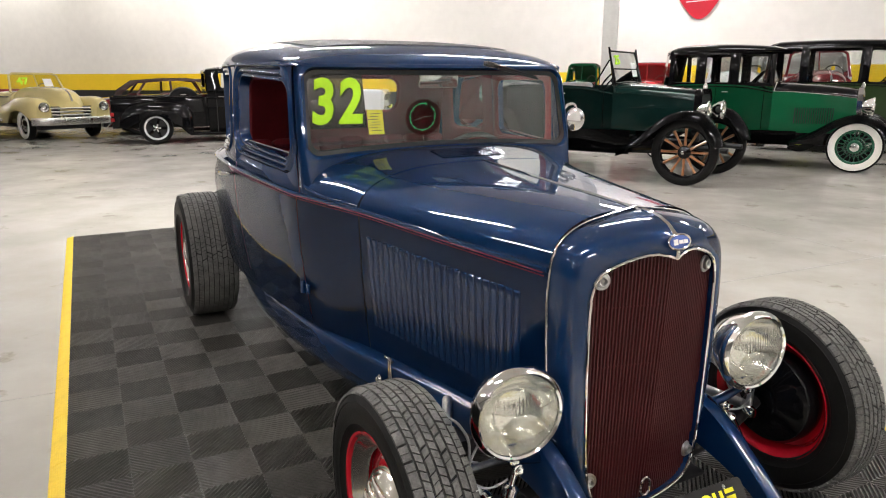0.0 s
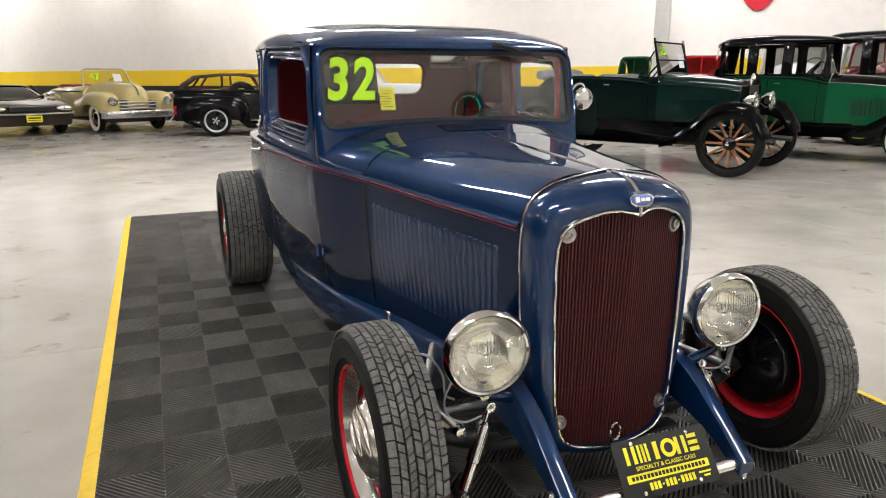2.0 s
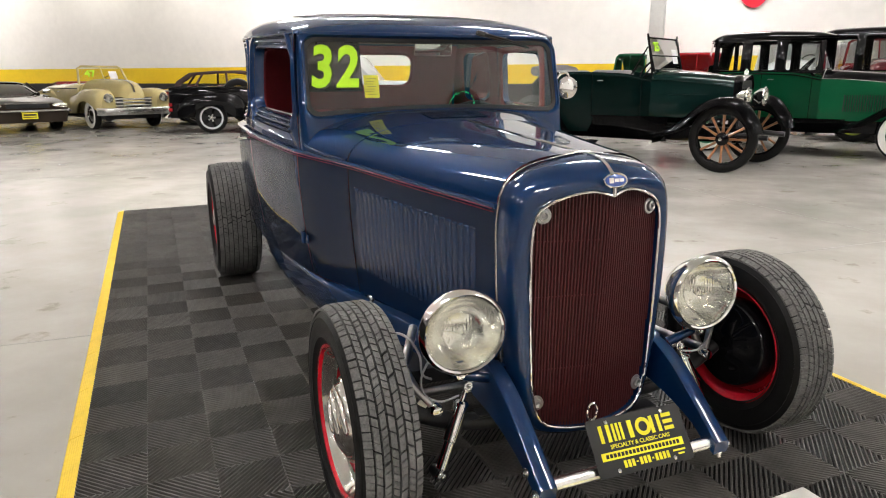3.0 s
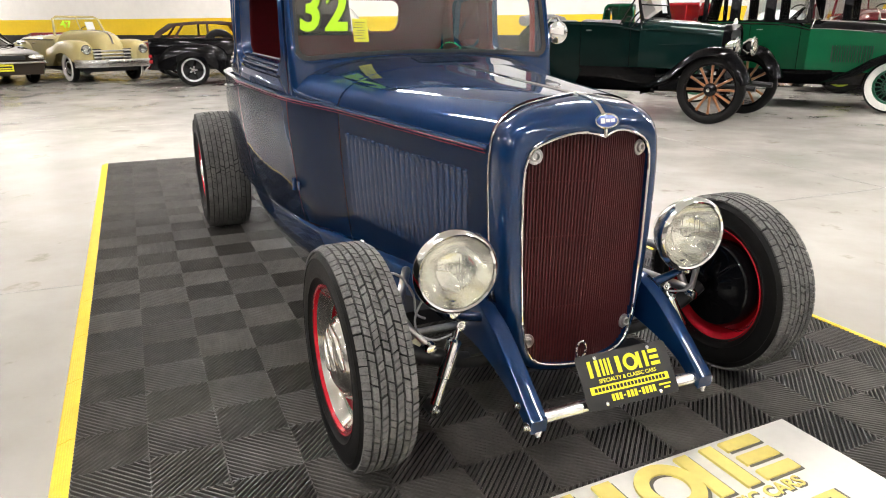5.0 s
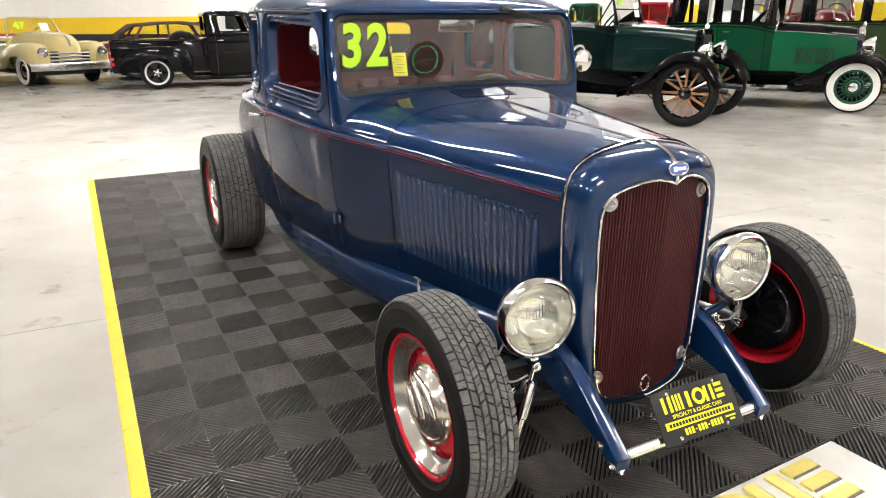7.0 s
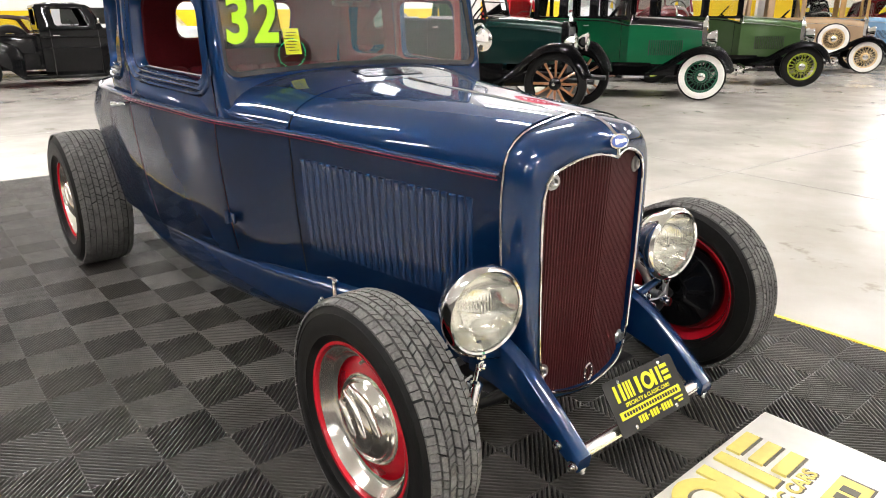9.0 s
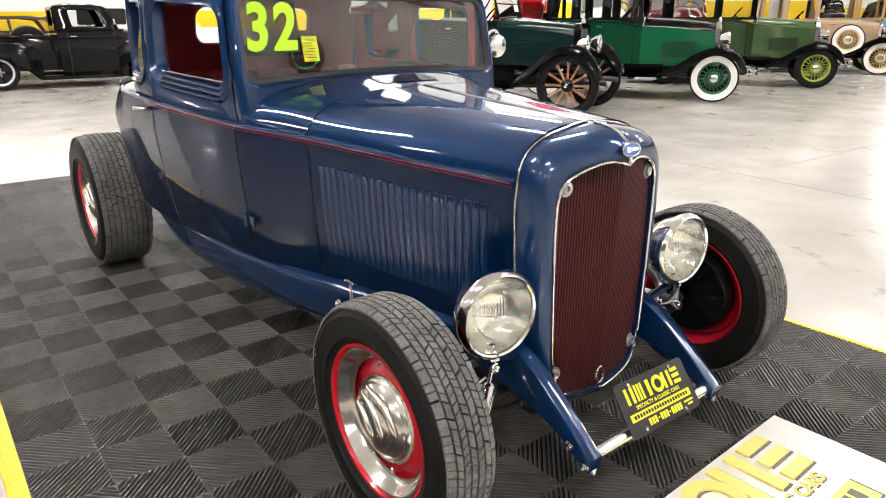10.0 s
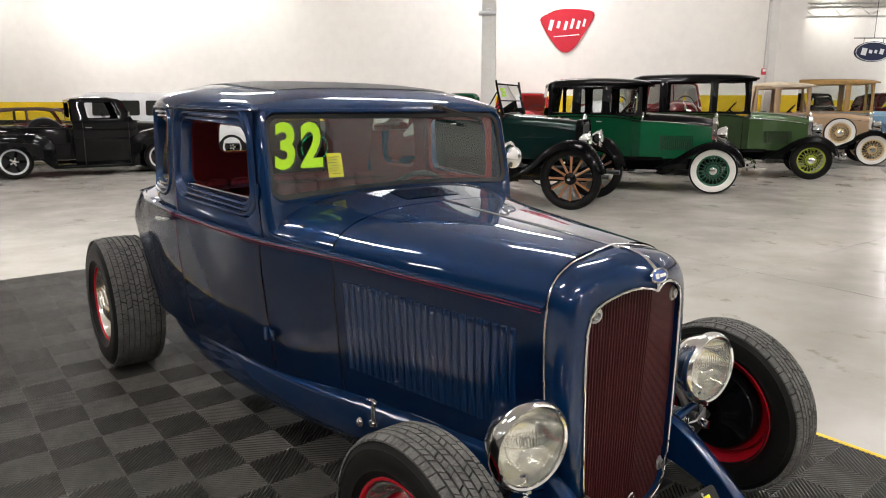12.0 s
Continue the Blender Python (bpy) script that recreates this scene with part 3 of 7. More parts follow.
bm = bmesh.new()
loft(bm, [[(x, y, cowl_z(x, y) + 0.0035) for x in ys(-0.125, 0.125, 8)] for y in ys(0.915, 1.035, 5)])
bmesh.ops.solidify(bm, geom=bm.faces[:], thickness=0.004)
part("cowl_vent", bm, M_BLUE, rod)
for sx in (-1, 1):
    bm = bmesh.new()
    pts = []
    for y, a in ((1.118, 0.62), (1.124, 0.45), (1.118, 0.30), (1.095, 0.18), (1.05, 0.115), (0.98, 0.075), (0.852, 0.055)):
        wl, zl, zt = interp(y, T_WL), interp(y, T_ZL), interp(y, T_ZT)
        pts.append((sx * (wl * math.cos(a) ** 0.66 + 0.002), y, zl + (zt - zl) * math.sin(a) ** 0.95 + 0.002))
    tube(bm, smooth_line(pts, 5), 0.0055, 8)
    part("cowl_bead", bm, M_BLUE, rod)


# radiator shell and grille
def half_loop(pts, n=40):
    line = smooth_line([(x, 0, z) for x, z in pts], 12)
    d = [0]
    for a, b2 in zip(line, line[1:]):
        d.append(d[-1] + (b2 - a).length)
    out = []
    for i in range(n + 1):
        s = d[-1] * i / n
        k = min(max(q for q in range(len(d)) if d[q] <= s + 1e-9), len(d) - 2)
        f = (s - d[k]) / max(d[k + 1] - d[k], 1e-9)
        p = line[k].lerp(line[k + 1], f)
        out.append((max(p.x, 0), p.z))
    return out


def full_loop(h):
    return [(x, z) for x, z in h] + [(-x, z) for x, z in h[-2:0:-1]]


SHELL = half_loop([(0, 0.178), (0.10, 0.182), (0.185, 0.215), (0.232, 0.32), (0.256, 0.5), (0.268, 0.7), (0.267, 0.84), (0.248, 0.925), (0.185, 0.972), (0.09, 0.994), (0, 1.006)])
OPEN = half_loop([(0, 0.213), (0.09, 0.218), (0.163, 0.245), (0.196, 0.33), (0.208, 0.5), (0.213, 0.7), (0.211, 0.815), (0.191, 0.873), (0.12, 0.908), (0.05, 0.919), (0, 0.906)])


def vee(x, z):
    """How far the pointed nose stands forward of its edges."""
    return -0.062 * max(0, 1 - abs(x) / 0.22) * (0.45 + 0.55 * min(1, max(0, (z - 0.2) / 0.65)))


def blend_loop(f, y, grow=0.0, w=0.0):
    out = []
    for (x0, z0), (x1, z1) in zip(full_loop(SHELL), full_loop(OPEN)):
        x, z = x0 + (x1 - x0) * f, z0 + (z1 - z0) * f
        out.append((x * (1 + grow), y + w * vee(x, z), z))
    return out


bm = bmesh.new()
NOSE = [(0.02, 0.085, 0), (0.0, 0.06, 0.0), (0.02, 0.041, 0.15), (0.10, 0.021, 0.4), (0.22, 0.009, 0.62), (0.38, 0.001, 0.8), (0.6, -0.004, 0.93), (0.8, -0.006, 0.99), (0.95, -0.005, 1), (1.0, 0.0, 1), (1.0, 0.055, 1)]
loft(bm, [blend_loop(f, y, 0, w) for f, y, w in NOSE], close_rows=True)
M_WELT = mat("satin_stainless", (0.60, 0.59, 0.56), 0.24, metal=1.0, var=0.1)
shell = part("radiator_shell", bm, M_BLUE, rod, angle=60)
bm = bmesh.new()
vs = blend_loop(1.01, -0.006, 0, 1)
tube(bm, vs + vs[:2], 0.0042, 8, caps=False)
part("grille_trim", bm, M_CHROME, shell, "chrome trim ring")
bm = bmesh.new()
vs = [p for p in blend_loop(-0.035, 0.0865) if p[2] > 0.33]
i0 = max(range(len(vs)), key=lambda i: (Vector(vs[i]) - Vector(vs[i - 1])).length)
vs = vs[i0:] + vs[:i0]
tube(bm, vs, 0.0036, 8)
part("shell_seam_trim", bm, M_WELT, shell, "chrome welt along the hood seam")
bm = bmesh.new()
ring = blend_loop(1.0, 0.034, 0, 1)
half = len(ring) // 2
for side in (ring[:half + 1], ring[half:] + ring[:1]):
    bm.faces.new([bm.verts.new(p) for p in side])
grille = part("grille_insert", bm, M_GRILLEBACK, rod, "dark red vertical bar grille", smooth=False)


def open_range(x):
    zs = []
    for (x0, z0), (x1, z1) in zip(OPEN, OPEN[1:]):
        if (x0 - x) * (x1 - x) <= 0 and abs(x1 - x0) > 1e-9:
            zs.append(z0 + (z1 - z0) * (x - x0) / (x1 - x0))
    return (min(zs), max(zs)) if len(zs) >= 2 else None


NB = 46
for i in range(NB):
    x = -0.208 + 0.416 * i / (NB - 1)
    r = open_range(max(abs(x), 0.0015))
    if r:
        bm = bmesh.new()
        rows = [[(x + dx, y + vee(x, z), z) for dx, y in ((-0.0031, 0.016), (-0.0022, 0.0115), (0.0022, 0.0115), (0.0031, 0.016))] for z in (r[0], 0.5 * (r[0] + r[1]), 0.85, r[1]) if z <= r[1]]
        loft(bm, rows)
        part("grille_bar", bm, M_GRILLE, grille)
for z in (0.40, 0.62, 0.78):
    bm = bmesh.new()
    r = 0.205
    tube(bm, [(x, 0.018 + vee(x, z), z) for x in (-r, 0, r)], 0.003, 6)
    part("grille_crossbar", bm, M_GRILLE, grille)


def bolt(loc, direction, r=0.013, name="grille_bolt", parent=rod):
    bm = bmesh.new()
    q = Vector(direction).to_track_quat("X", "Z").to_matrix().to_4x4()
    lathe(bm, [(0, 0.0), (r * 1.25, 0.0), (r * 1.25, 0.003), (r * 0.9, 0.004), (r * 0.9, 0.007), (r * 0.62, 0.007), (r * 0.62, 0.013), (r * 0.3, 0.015), (0, 0.015)], 20, Matrix.Translation(loc) @ q)
    return part(name, bm, M_CHROME, parent, "chrome bolt with a washer", angle=20)


def ring_nut(loc, direction, r):
    """A flat washer with a ring nut that is hollow in the middle."""
    bm = bmesh.new()
    q = Vector(direction).to_track_quat("X", "Z").to_matrix().to_4x4()
    lathe(bm, [(0, 0.003), (r * 0.38, 0.003), (r * 0.42, 0.010), (r * 0.55, 0.0125), (r * 0.78, 0.011), (r * 0.84, 0.004), (r * 1.2, 0.003), (r * 1.25, 0.0)], 24, Matrix.Translation(loc) @ q)
    return part("grille_bolt", bm, M_STEEL, rod, "bright ring nut on a washer", angle=30)


for x, z in ((-0.177, 0.855), (0.174, 0.855), (-0.177, 0.303), (0.177, 0.303)):
    ring_nut((x, 0.010 + vee(x, z), z), (-0.25 if x < 0 else 0.25, -1, 0.05), 0.0185)
# crank hole escutcheon
bm = bmesh.new()
tube(bm, [(0.017 * math.cos(a), -0.026 , 0.252 + 0.027 * math.sin(a)) for a in [2 * math.pi * i / 24 for i in range(25)]], 0.004, 6, caps=False)
part("crank_hole_ring", bm, M_CHROME, rod, "small chrome oval ring")
# badge: plain blue oval with a bright rim
bm = bmesh.new()
q = Matrix.Translation((0, -0.066, 0.947)) @ rot(0, 0, -90) @ rot(0, -14, 0)
lathe(bm, [(0, 0.010), (0.5, 0.009), (0.88, 0.006), (0.9, 0.0), (0, 0)], 32)
bmesh.ops.transform(bm, matrix=q @ Matrix.Diagonal((1, 0.036, 0.019, 1)), verts=bm.verts[:])
M_BADGE = mat("badge_blue_enamel", (0.07, 0.12, 0.36), 0.25, coat=0.5, var=0.1)
badge = part("badge", bm, M_BADGE, rod, "small blue enamel oval badge")
bm = bmesh.new()
pts = [q @ Vector((0.005, 0.0355 * math.cos(a), 0.0185 * math.sin(a))) for a in [2 * math.pi * i / 32 for i in range(33)]]
tube(bm, pts, 0.0028, 6, caps=False)
part("badge_rim", bm, M_CHROME, badge, "chrome rim")
for k in (-1, 0, 1):
    bm = bmesh.new()
    box(bm, (0, 0, 0), (0.002, 0.013, 0.014 if k < 0 else 0.009))
    bmesh.ops.transform(bm, matrix=q @ Matrix.Translation((0.0105 - 0.001 * abs(k), k * 0.016, 0)), verts=bm.verts[:])
    part("badge_mark", bm, M_PLATEWHITE, badge, smooth=False)
bm = bmesh.new()
tube(bm, [(0, -0.068, 0.935), (0, -0.069, 0.92), (0, -0.068, 0.906)], [0.005, 0.006, 0.007], 8)
tube(bm, [(0, y + w * vee(0, 1.006 - 0.1 * f), 1.007 - 0.1 * f) for f, y, w in NOSE[1:6]] + [(0, -0.064, 0.955)], [0.0045, 0.0045, 0.005, 0.0055, 0.006, 0.008], 8)
part("badge_mount", bm, M_CHROME, rod, "chrome badge mount")


# ---- greenhouse ----
def rrect(u0, u1, v0, v1, r, m=5, k=6):
    """Rounded rectangle, always 4 * (m + k) points."""
    out = []
    cs = [(u1 - r, v1 - r, 0), (u0 + r, v1 - r, 90), (u0 + r, v0 + r, 180), (u1 - r, v0 + r, 270)]
    for q in range(4):
        cu, cv, a0 = cs[q]
        arc = [(cu + r * math.cos(radians(a0 + 90 * i / k)), cv + r * math.sin(radians(a0 + 90 * i / k))) for i in range(k + 1)]
        nu, nv, na = cs[(q + 1) % 4]
        nxt = (nu + r * math.cos(radians(a0 + 90)), nv + r * math.sin(radians(a0 + 90)))
        out += arc[:-1]
        for i in range(m):
            f = i / m
            out.append((arc[-1][0] + (nxt[0] - arc[-1][0]) * f, arc[-1][1] + (nxt[1] - arc[-1][1]) * f))
    return out


def ring_panel(bm, outer, inner, r, place, reveal):
    """A pane-shaped panel with an opening; outer and inner are (u0, u1, v0, v1); reveal lists (growth, depth) rings from outside in."""
    rows = [[place(u, v, 0) for u, v in rrect(*outer, 0.004)]]
    for g, d in reveal:
        rows.append([place(u, v, d) for u, v in rrect(inner[0] - g, inner[1] + g, inner[2] - g, inner[3] + g, r + g * 0.8)])
    loft(bm, rows, close_rows=True)


Z_TOP = 1.395


def z_edge(y):
    """Height of the roof's edge, falling towards the windscreen."""
    return Z_TOP - 0.010 * min(1, max(0, (1.75 - y) / 0.58))


def hw(y, z):
    """Half width of the cab above the belt."""
    zl = interp(y, T_ZL)
    f = (z - zl) / (Z_TOP - zl)
    return interp(y, T_WL) - 0.014 - 0.020 * f * f - 0.69 * max(0, y - 1.95) ** 2


REV = [(0.062, 0), (0.058, 0.007), (0.052, -0.006), (0.045, -0.006), (0.040, 0.009), (0.034, 0.001), (0.026, 0.001), (0.020, 0.015), (0.015, 0.009), (0.007, 0.010), (0.002, 0.028), (0.0, 0.05)]
for sx in (-1, 1):
    def place_side(u, v, d, sx=sx):
        f = max(0, (v - 0.97) / (Z_TOP - 0.97))
        if u < 1.80:
            v -= min(0.034, 0.008 + 0.5 * max(0, Z_TOP + 0.002 - v)) * (1.80 - u) / 0.6
            u += 0.045 * f * (1.80 - u) / 0.64
        else:
            u -= 0.10 * f * (u - 1.80) / 0.60
        return (sx * (hw(u, v) - d), u, v)
    bm = bmesh.new()
    ring_panel(bm, (1.156, 1.796, 0.96, Z_TOP + 0.002), (1.222, 1.745, 1.088, 1.345), 0.05, place_side, REV)
    part("door_window_surround", bm, M_BLUE, rod, angle=60)
    bm = bmesh.new()
    ring_panel(bm, (1.802, 2.30, 0.955, Z_TOP + 0.002), (1.900, 2.19, 1.08, 1.345), 0.05, place_side, REV)
    part("quarter_window_surround", bm, M_BLUE, rod, angle=60)
    bm = bmesh.new()
    bm.faces.new([bm.verts.new(place_side(u, v, 0.03)) for u, v in rrect(1.895, 2.20, 1.08, 1.35, 0.05)])
    part("quarter_glass", bm, M_GLASS, rod, smooth=False).visible_shadow = False
    # maroon lining
    def place_in(u, v, d, sx=sx):
        return (sx * (hw(u, v) - 0.048 - d), u, v)
    for o, i in (((1.19, 1.796, 0.93, 1.36), (1.24, 1.74, 1.07, 1.33)), ((1.802, 2.25, 0.93, 1.37), (1.90, 2.17, 1.08, 1.345))):
        bm = bmesh.new()
        ring_panel(bm, o, i, 0.05, place_in, [(0.03, 0.012), (0.012, 0.012), (0.0, 0.0)])
        part("trim_panel", bm, M_MAROON, rod, "maroon interior trim")
    bm = bmesh.new()
    loft(bm, [[(sx * (x - 0.05), y, z) for x, z in side_pts(y)] for y in ys(1.16, 2.45, 10)])
    part("door_card", bm, M_MAROON, rod, "maroon interior door card")
    # bright sill strip of the door window
    bm = bmesh.new()
    tube(bm, [(sx * (hw(y, 1.085) - 0.026), y, 1.090 - 0.026 * (1.80 - y) / 0.6) for y in ys(1.25, 1.72, 8)], 0.005, 6)
    part("window_sill_strip", bm, M_CHROME, rod, "bright sill strip")

# windscreen frame: leaning plane between the posts
WS_B, WS_T = (1.095, 1.03), (1.175, Z_TOP)


def place_ws(u, v, d, bow=0.008):
    f = (v - WS_B[1]) / (WS_T[1] - WS_B[1])
    return (u, WS_B[0] + (WS_T[0] - WS_B[0]) * f - bow * (1 - min(1, abs(u) / 0.6) ** 2) + d, v)


def screen_loop(grow):
    """The opening, narrower at the top, its lower edge crowned; grown outwards all round."""
    out = []
    for u, v in rrect(-0.560 - grow, 0.560 + grow, 1.066 - grow, 1.364 + grow, 0.05 + grow * 0.6, m=10, k=6):
        f = (v - 1.07) / 0.3
        out.append((u * (1 - 0.015 * f), v + 0.022 * max(0, 1 - (u / 0.54) ** 2) * max(0, (1.2 - v) / 0.12)))
    return out


def post_loop(inset, d):
    out = []
    for u, v in rrect(-1, 1, 0.0, 1.0, 0.03, m=10, k=6):
        z = 0.925 + (1.388 - 0.925) * v
        f = (z - WS_B[1]) / (WS_T[1] - WS_B[1])
        edge = abs(u) > 0.9
        out.append((u * (hw(1.165, z) - inset), WS_B[0] + (WS_T[0] - WS_B[0]) * f + d - (0 if edge else 0.008 * (1 - u * u)), z))
    return out


bm = bmesh.new()
loft(bm, [post_loop(0.004, 0.080), post_loop(0.002, 0.035), post_loop(0.012, 0.012), post_loop(0.028, 0.002), [place_ws(u, v, 0.0) for u, v in screen_loop(0.018)], [place_ws(u, v, -0.004) for u, v in screen_loop(0.010)], [place_ws(u, v, 0.010) for u, v in screen_loop(0.0)], [place_ws(u, v, 0.05) for u, v in screen_loop(0.0)]], close_rows=True)
part("windscreen_frame", bm, M_BLUE, rod, angle=70)
bm = bmesh.new()
loft(bm, [[place_ws(u, v, 0.008) for u, v in screen_loop(0.001)], [place_ws(u, v, 0.008, 0.0) for u, v in screen_loop(-0.014)], [place_ws(u, v, 0.0135, 0.0) for u, v in screen_loop(-0.016)]], close_rows=True)
part("windscreen_seal", bm, M_SEALGAP, rod, "black rubber seal")
bm = bmesh.new()
bm.faces.new([bm.verts.new(place_ws(u, v, 0.014, 0.0)) for u, v in screen_loop(0.002)])
windscreen = part("windscreen", bm, M_DUSTY, rod, "flat windscreen glass", smooth=False)
windscreen.visible_shadow = False

# roof
T_RH = [(1.166, 0.0), (1.174, 0.014), (1.205, 0.040), (1.30, 0.074), (1.6, 0.106), (1.9, 0.114), (2.1, 0.102), (2.24, 0.078), (2.34, 0.042), (2.42, 0.0)]
T_RW = [(1.166, 0.535), (1.174, 0.555), (1.205, 0.578), (1.3, 0.600), (1.5, 0.630), (1.8, 0.661), (2.0, 0.663), (2.13, 0.640), (2.24, 0.59), (2.34, 0.50), (2.42, 0.38)]


def roof_pts(y, n=24, inset=0.0):
    w2, h2 = interp(y, T_RW), interp(y, T_RH)
    out = []
    for i in range(n + 1):
        a = math.pi * i / n
        c2, s2 = math.cos(a), math.sin(a)
        out.append((w2 * math.copysign(abs(c2) ** 0.62, c2), y, z_edge(y) - 0.008 + h2 * max(s2, 0) ** 0.8))
    return out


RY = [1.166, 1.168, 1.174, 1.185, 1.205, 1.24, 1.3, 1.4, 1.55, 1.7, 1.85, 2.0, 2.10, 2.18, 2.24, 2.30, 2.34, 2.38, 2.41, 2.42]
bm = bmesh.new()
loft(bm, [roof_pts(y) for y in RY])
bmesh.ops.remove_doubles(bm, verts=bm.verts[:], dist=1e-4)
part("roof", bm, M_BLUE, rod, angle=75)
bm = bmesh.new()
rows = []
for y in ys(1.36, 2.14, 14):
    e = 1 - 0.12 * (abs((y - 1.75) / 0.39)) ** 6
    h2 = interp(y, T_RH)
    rows.append([(u * 0.47 * e, y, z_edge(y) - 0.008 + h2 * (max(0, 1 - (abs(u) * 0.47 / 0.64) ** 3.2) ** 0.5) ** 0.8 + 0.004) for u in [i / 8 - 1 for i in range(17)]])
loft(bm, rows)
bmesh.ops.solidify(bm, geom=bm.faces[:], thickness=0.008)
part("roof_insert", bm, M_ROOFGREY, rod, "matt grey fabric roof insert")
bm = bmesh.new()
loft(bm, [[(x * 0.96, y, z - 0.02) for x, y, z in roof_pts(y)] for y in RY[3:-2]])
part("headlining", bm, M_LINING, rod, "rose-brown cloth headlining")
for sx in (-1, 1):
    bm = bmesh.new()
    tube(bm, [(sx * (interp(y, T_RW) + 0.002), y, z_edge(y) - 0.006) for y in ys(1.18, 2.36, 24)], 0.0045, 8)
    part("drip_rail", bm, M_BLUE, rod)

# back of the cab and the tail
def place_back(u, v, d):
    f = (v - 0.96) / (Z_TOP - 0.96)
    return (u * (1 + 0.046 * f), 2.42 - 0.10 * f - 0.12 * (u / 0.586) ** 2 - d, v)


bm = bmesh.new()
ring_panel(bm, (-0.586, 0.586, 0.955, Z_TOP), (-0.30, 0.30, 1.17, 1.335), 0.05, place_back, [(0.03, 0), (0.015, -0.005), (0.0, 0.01), (0.0, 0.03)])
part("back_panel", bm, M_BLUE, rod)
bm = bmesh.new()
ring_panel(bm, (-0.55, 0.55, 0.80, Z_TOP - 0.01), (-0.30, 0.30, 1.17, 1.335), 0.05, lambda u, v, d: (u, place_back(u, v, 0)[1] - 0.04 - d, v), [(0.03, 0.0), (0.01, 0.01), (0.0, 0.0)])
part("back_lining", bm, M_MAROON, rod, "maroon rear lining")
bm = bmesh.new()
rows = []
for y in ys(2.02, 3.24, 20):
    wl, zl = interp(y, T_WL) - 0.05 * min(1, max(0, (y - 2.2) / 0.3)), interp(y, T_ZL)
    rows.append([(wl * math.copysign(abs(math.cos(a)) ** 0.55, math.cos(a)), y, zl + 0.045 * math.sin(a)) for a in [math.pi * i / 20 for i in range(21)]])
loft(bm, rows)
y = 3.24
loft(bm, [rows[-1], [(x * 0.96, 3.28, 0.5 + (z - 0.8) * 0.2) for x, _, z in rows[-1]]])
part("rear_deck", bm, M_BLUE, rod)

# interior
bm = bmesh.new()
box(bm, (0, 1.98, 0.66), (1.16, 0.5, 0.22), bevel=0.05, seg=3)
seat = part("seat", bm, M_MAROON, rod, "maroon bench seat")
for i in range(9):
    bm = bmesh.new()
    box(bm, (-0.48 + 0.12 * i, 2.20, 0.86), (0.118, 0.13, 0.36), rot(-12, 0, 0), bevel=0.03, seg=3)
    part("backrest_roll", bm, M_MAROON, seat)
bm = bmesh.new()
box(bm, (0, 1.85, 0.44), (1.04, 1.2, 0.03))
part("cab_floor", bm, M_MAROON, rod)
bm = bmesh.new()
rows = [[(u, 1.16 + dy - 0.02 * (1 - (u / 0.56) ** 2), z) for dy, z in ((-0.03, 1.055), (0.06, 1.045), (0.10, 1.01), (0.10, 0.86), (0.06, 0.82))] for u in ys(-0.545, 0.545, 10)]
loft(bm, rows)
part("dashboard", bm, mat("brown_dash_top", (0.10, 0.055, 0.05), 0.55, var=0.1), rod, "brownish dashboard")
bm = bmesh.new()
cx, cy, cz = 0.30, 1.50, 0.93
q = Matrix.Translation((cx, cy, cz)) @ rot(0, 0, -90) @ rot(0, 30, 0)
tube(bm, [q @ Vector((0, 0.19 * math.cos(a), 0.19 * math.sin(a))) for a in [2 * math.pi * i / 40 for i in range(41)]], 0.012, 8, caps=False)
for k in range(3):
    a = 2 * math.pi * k / 3 + 0.5
    tube(bm, [q @ Vector((0.02, 0, 0)), q @ Vector((0, 0.19 * math.cos(a), 0.19 * math.sin(a)))], 0.009, 6)
wheel = part("steering_wheel", bm, M_SEALGAP, rod, "black steering wheel")
bm = bmesh.new()
tube(bm, [q @ Vector((0.02, 0, 0)), q @ Vector((0.5, 0, 0))], 0.02, 10)
part("steering_column", bm, M_DARKMETAL, rod)

bm = bmesh.new()
box(bm, (0.0, 1.20, 1.325), (0.17, 0.02, 0.055), rot(8, 0, 0), bevel=0.008)
tube(bm, [(0, 1.205, 1.34), (0, 1.20, 1.385)], 0.006, 8)
part("rear_view_mirror", bm, M_CHROME, rod, "small interior mirror")

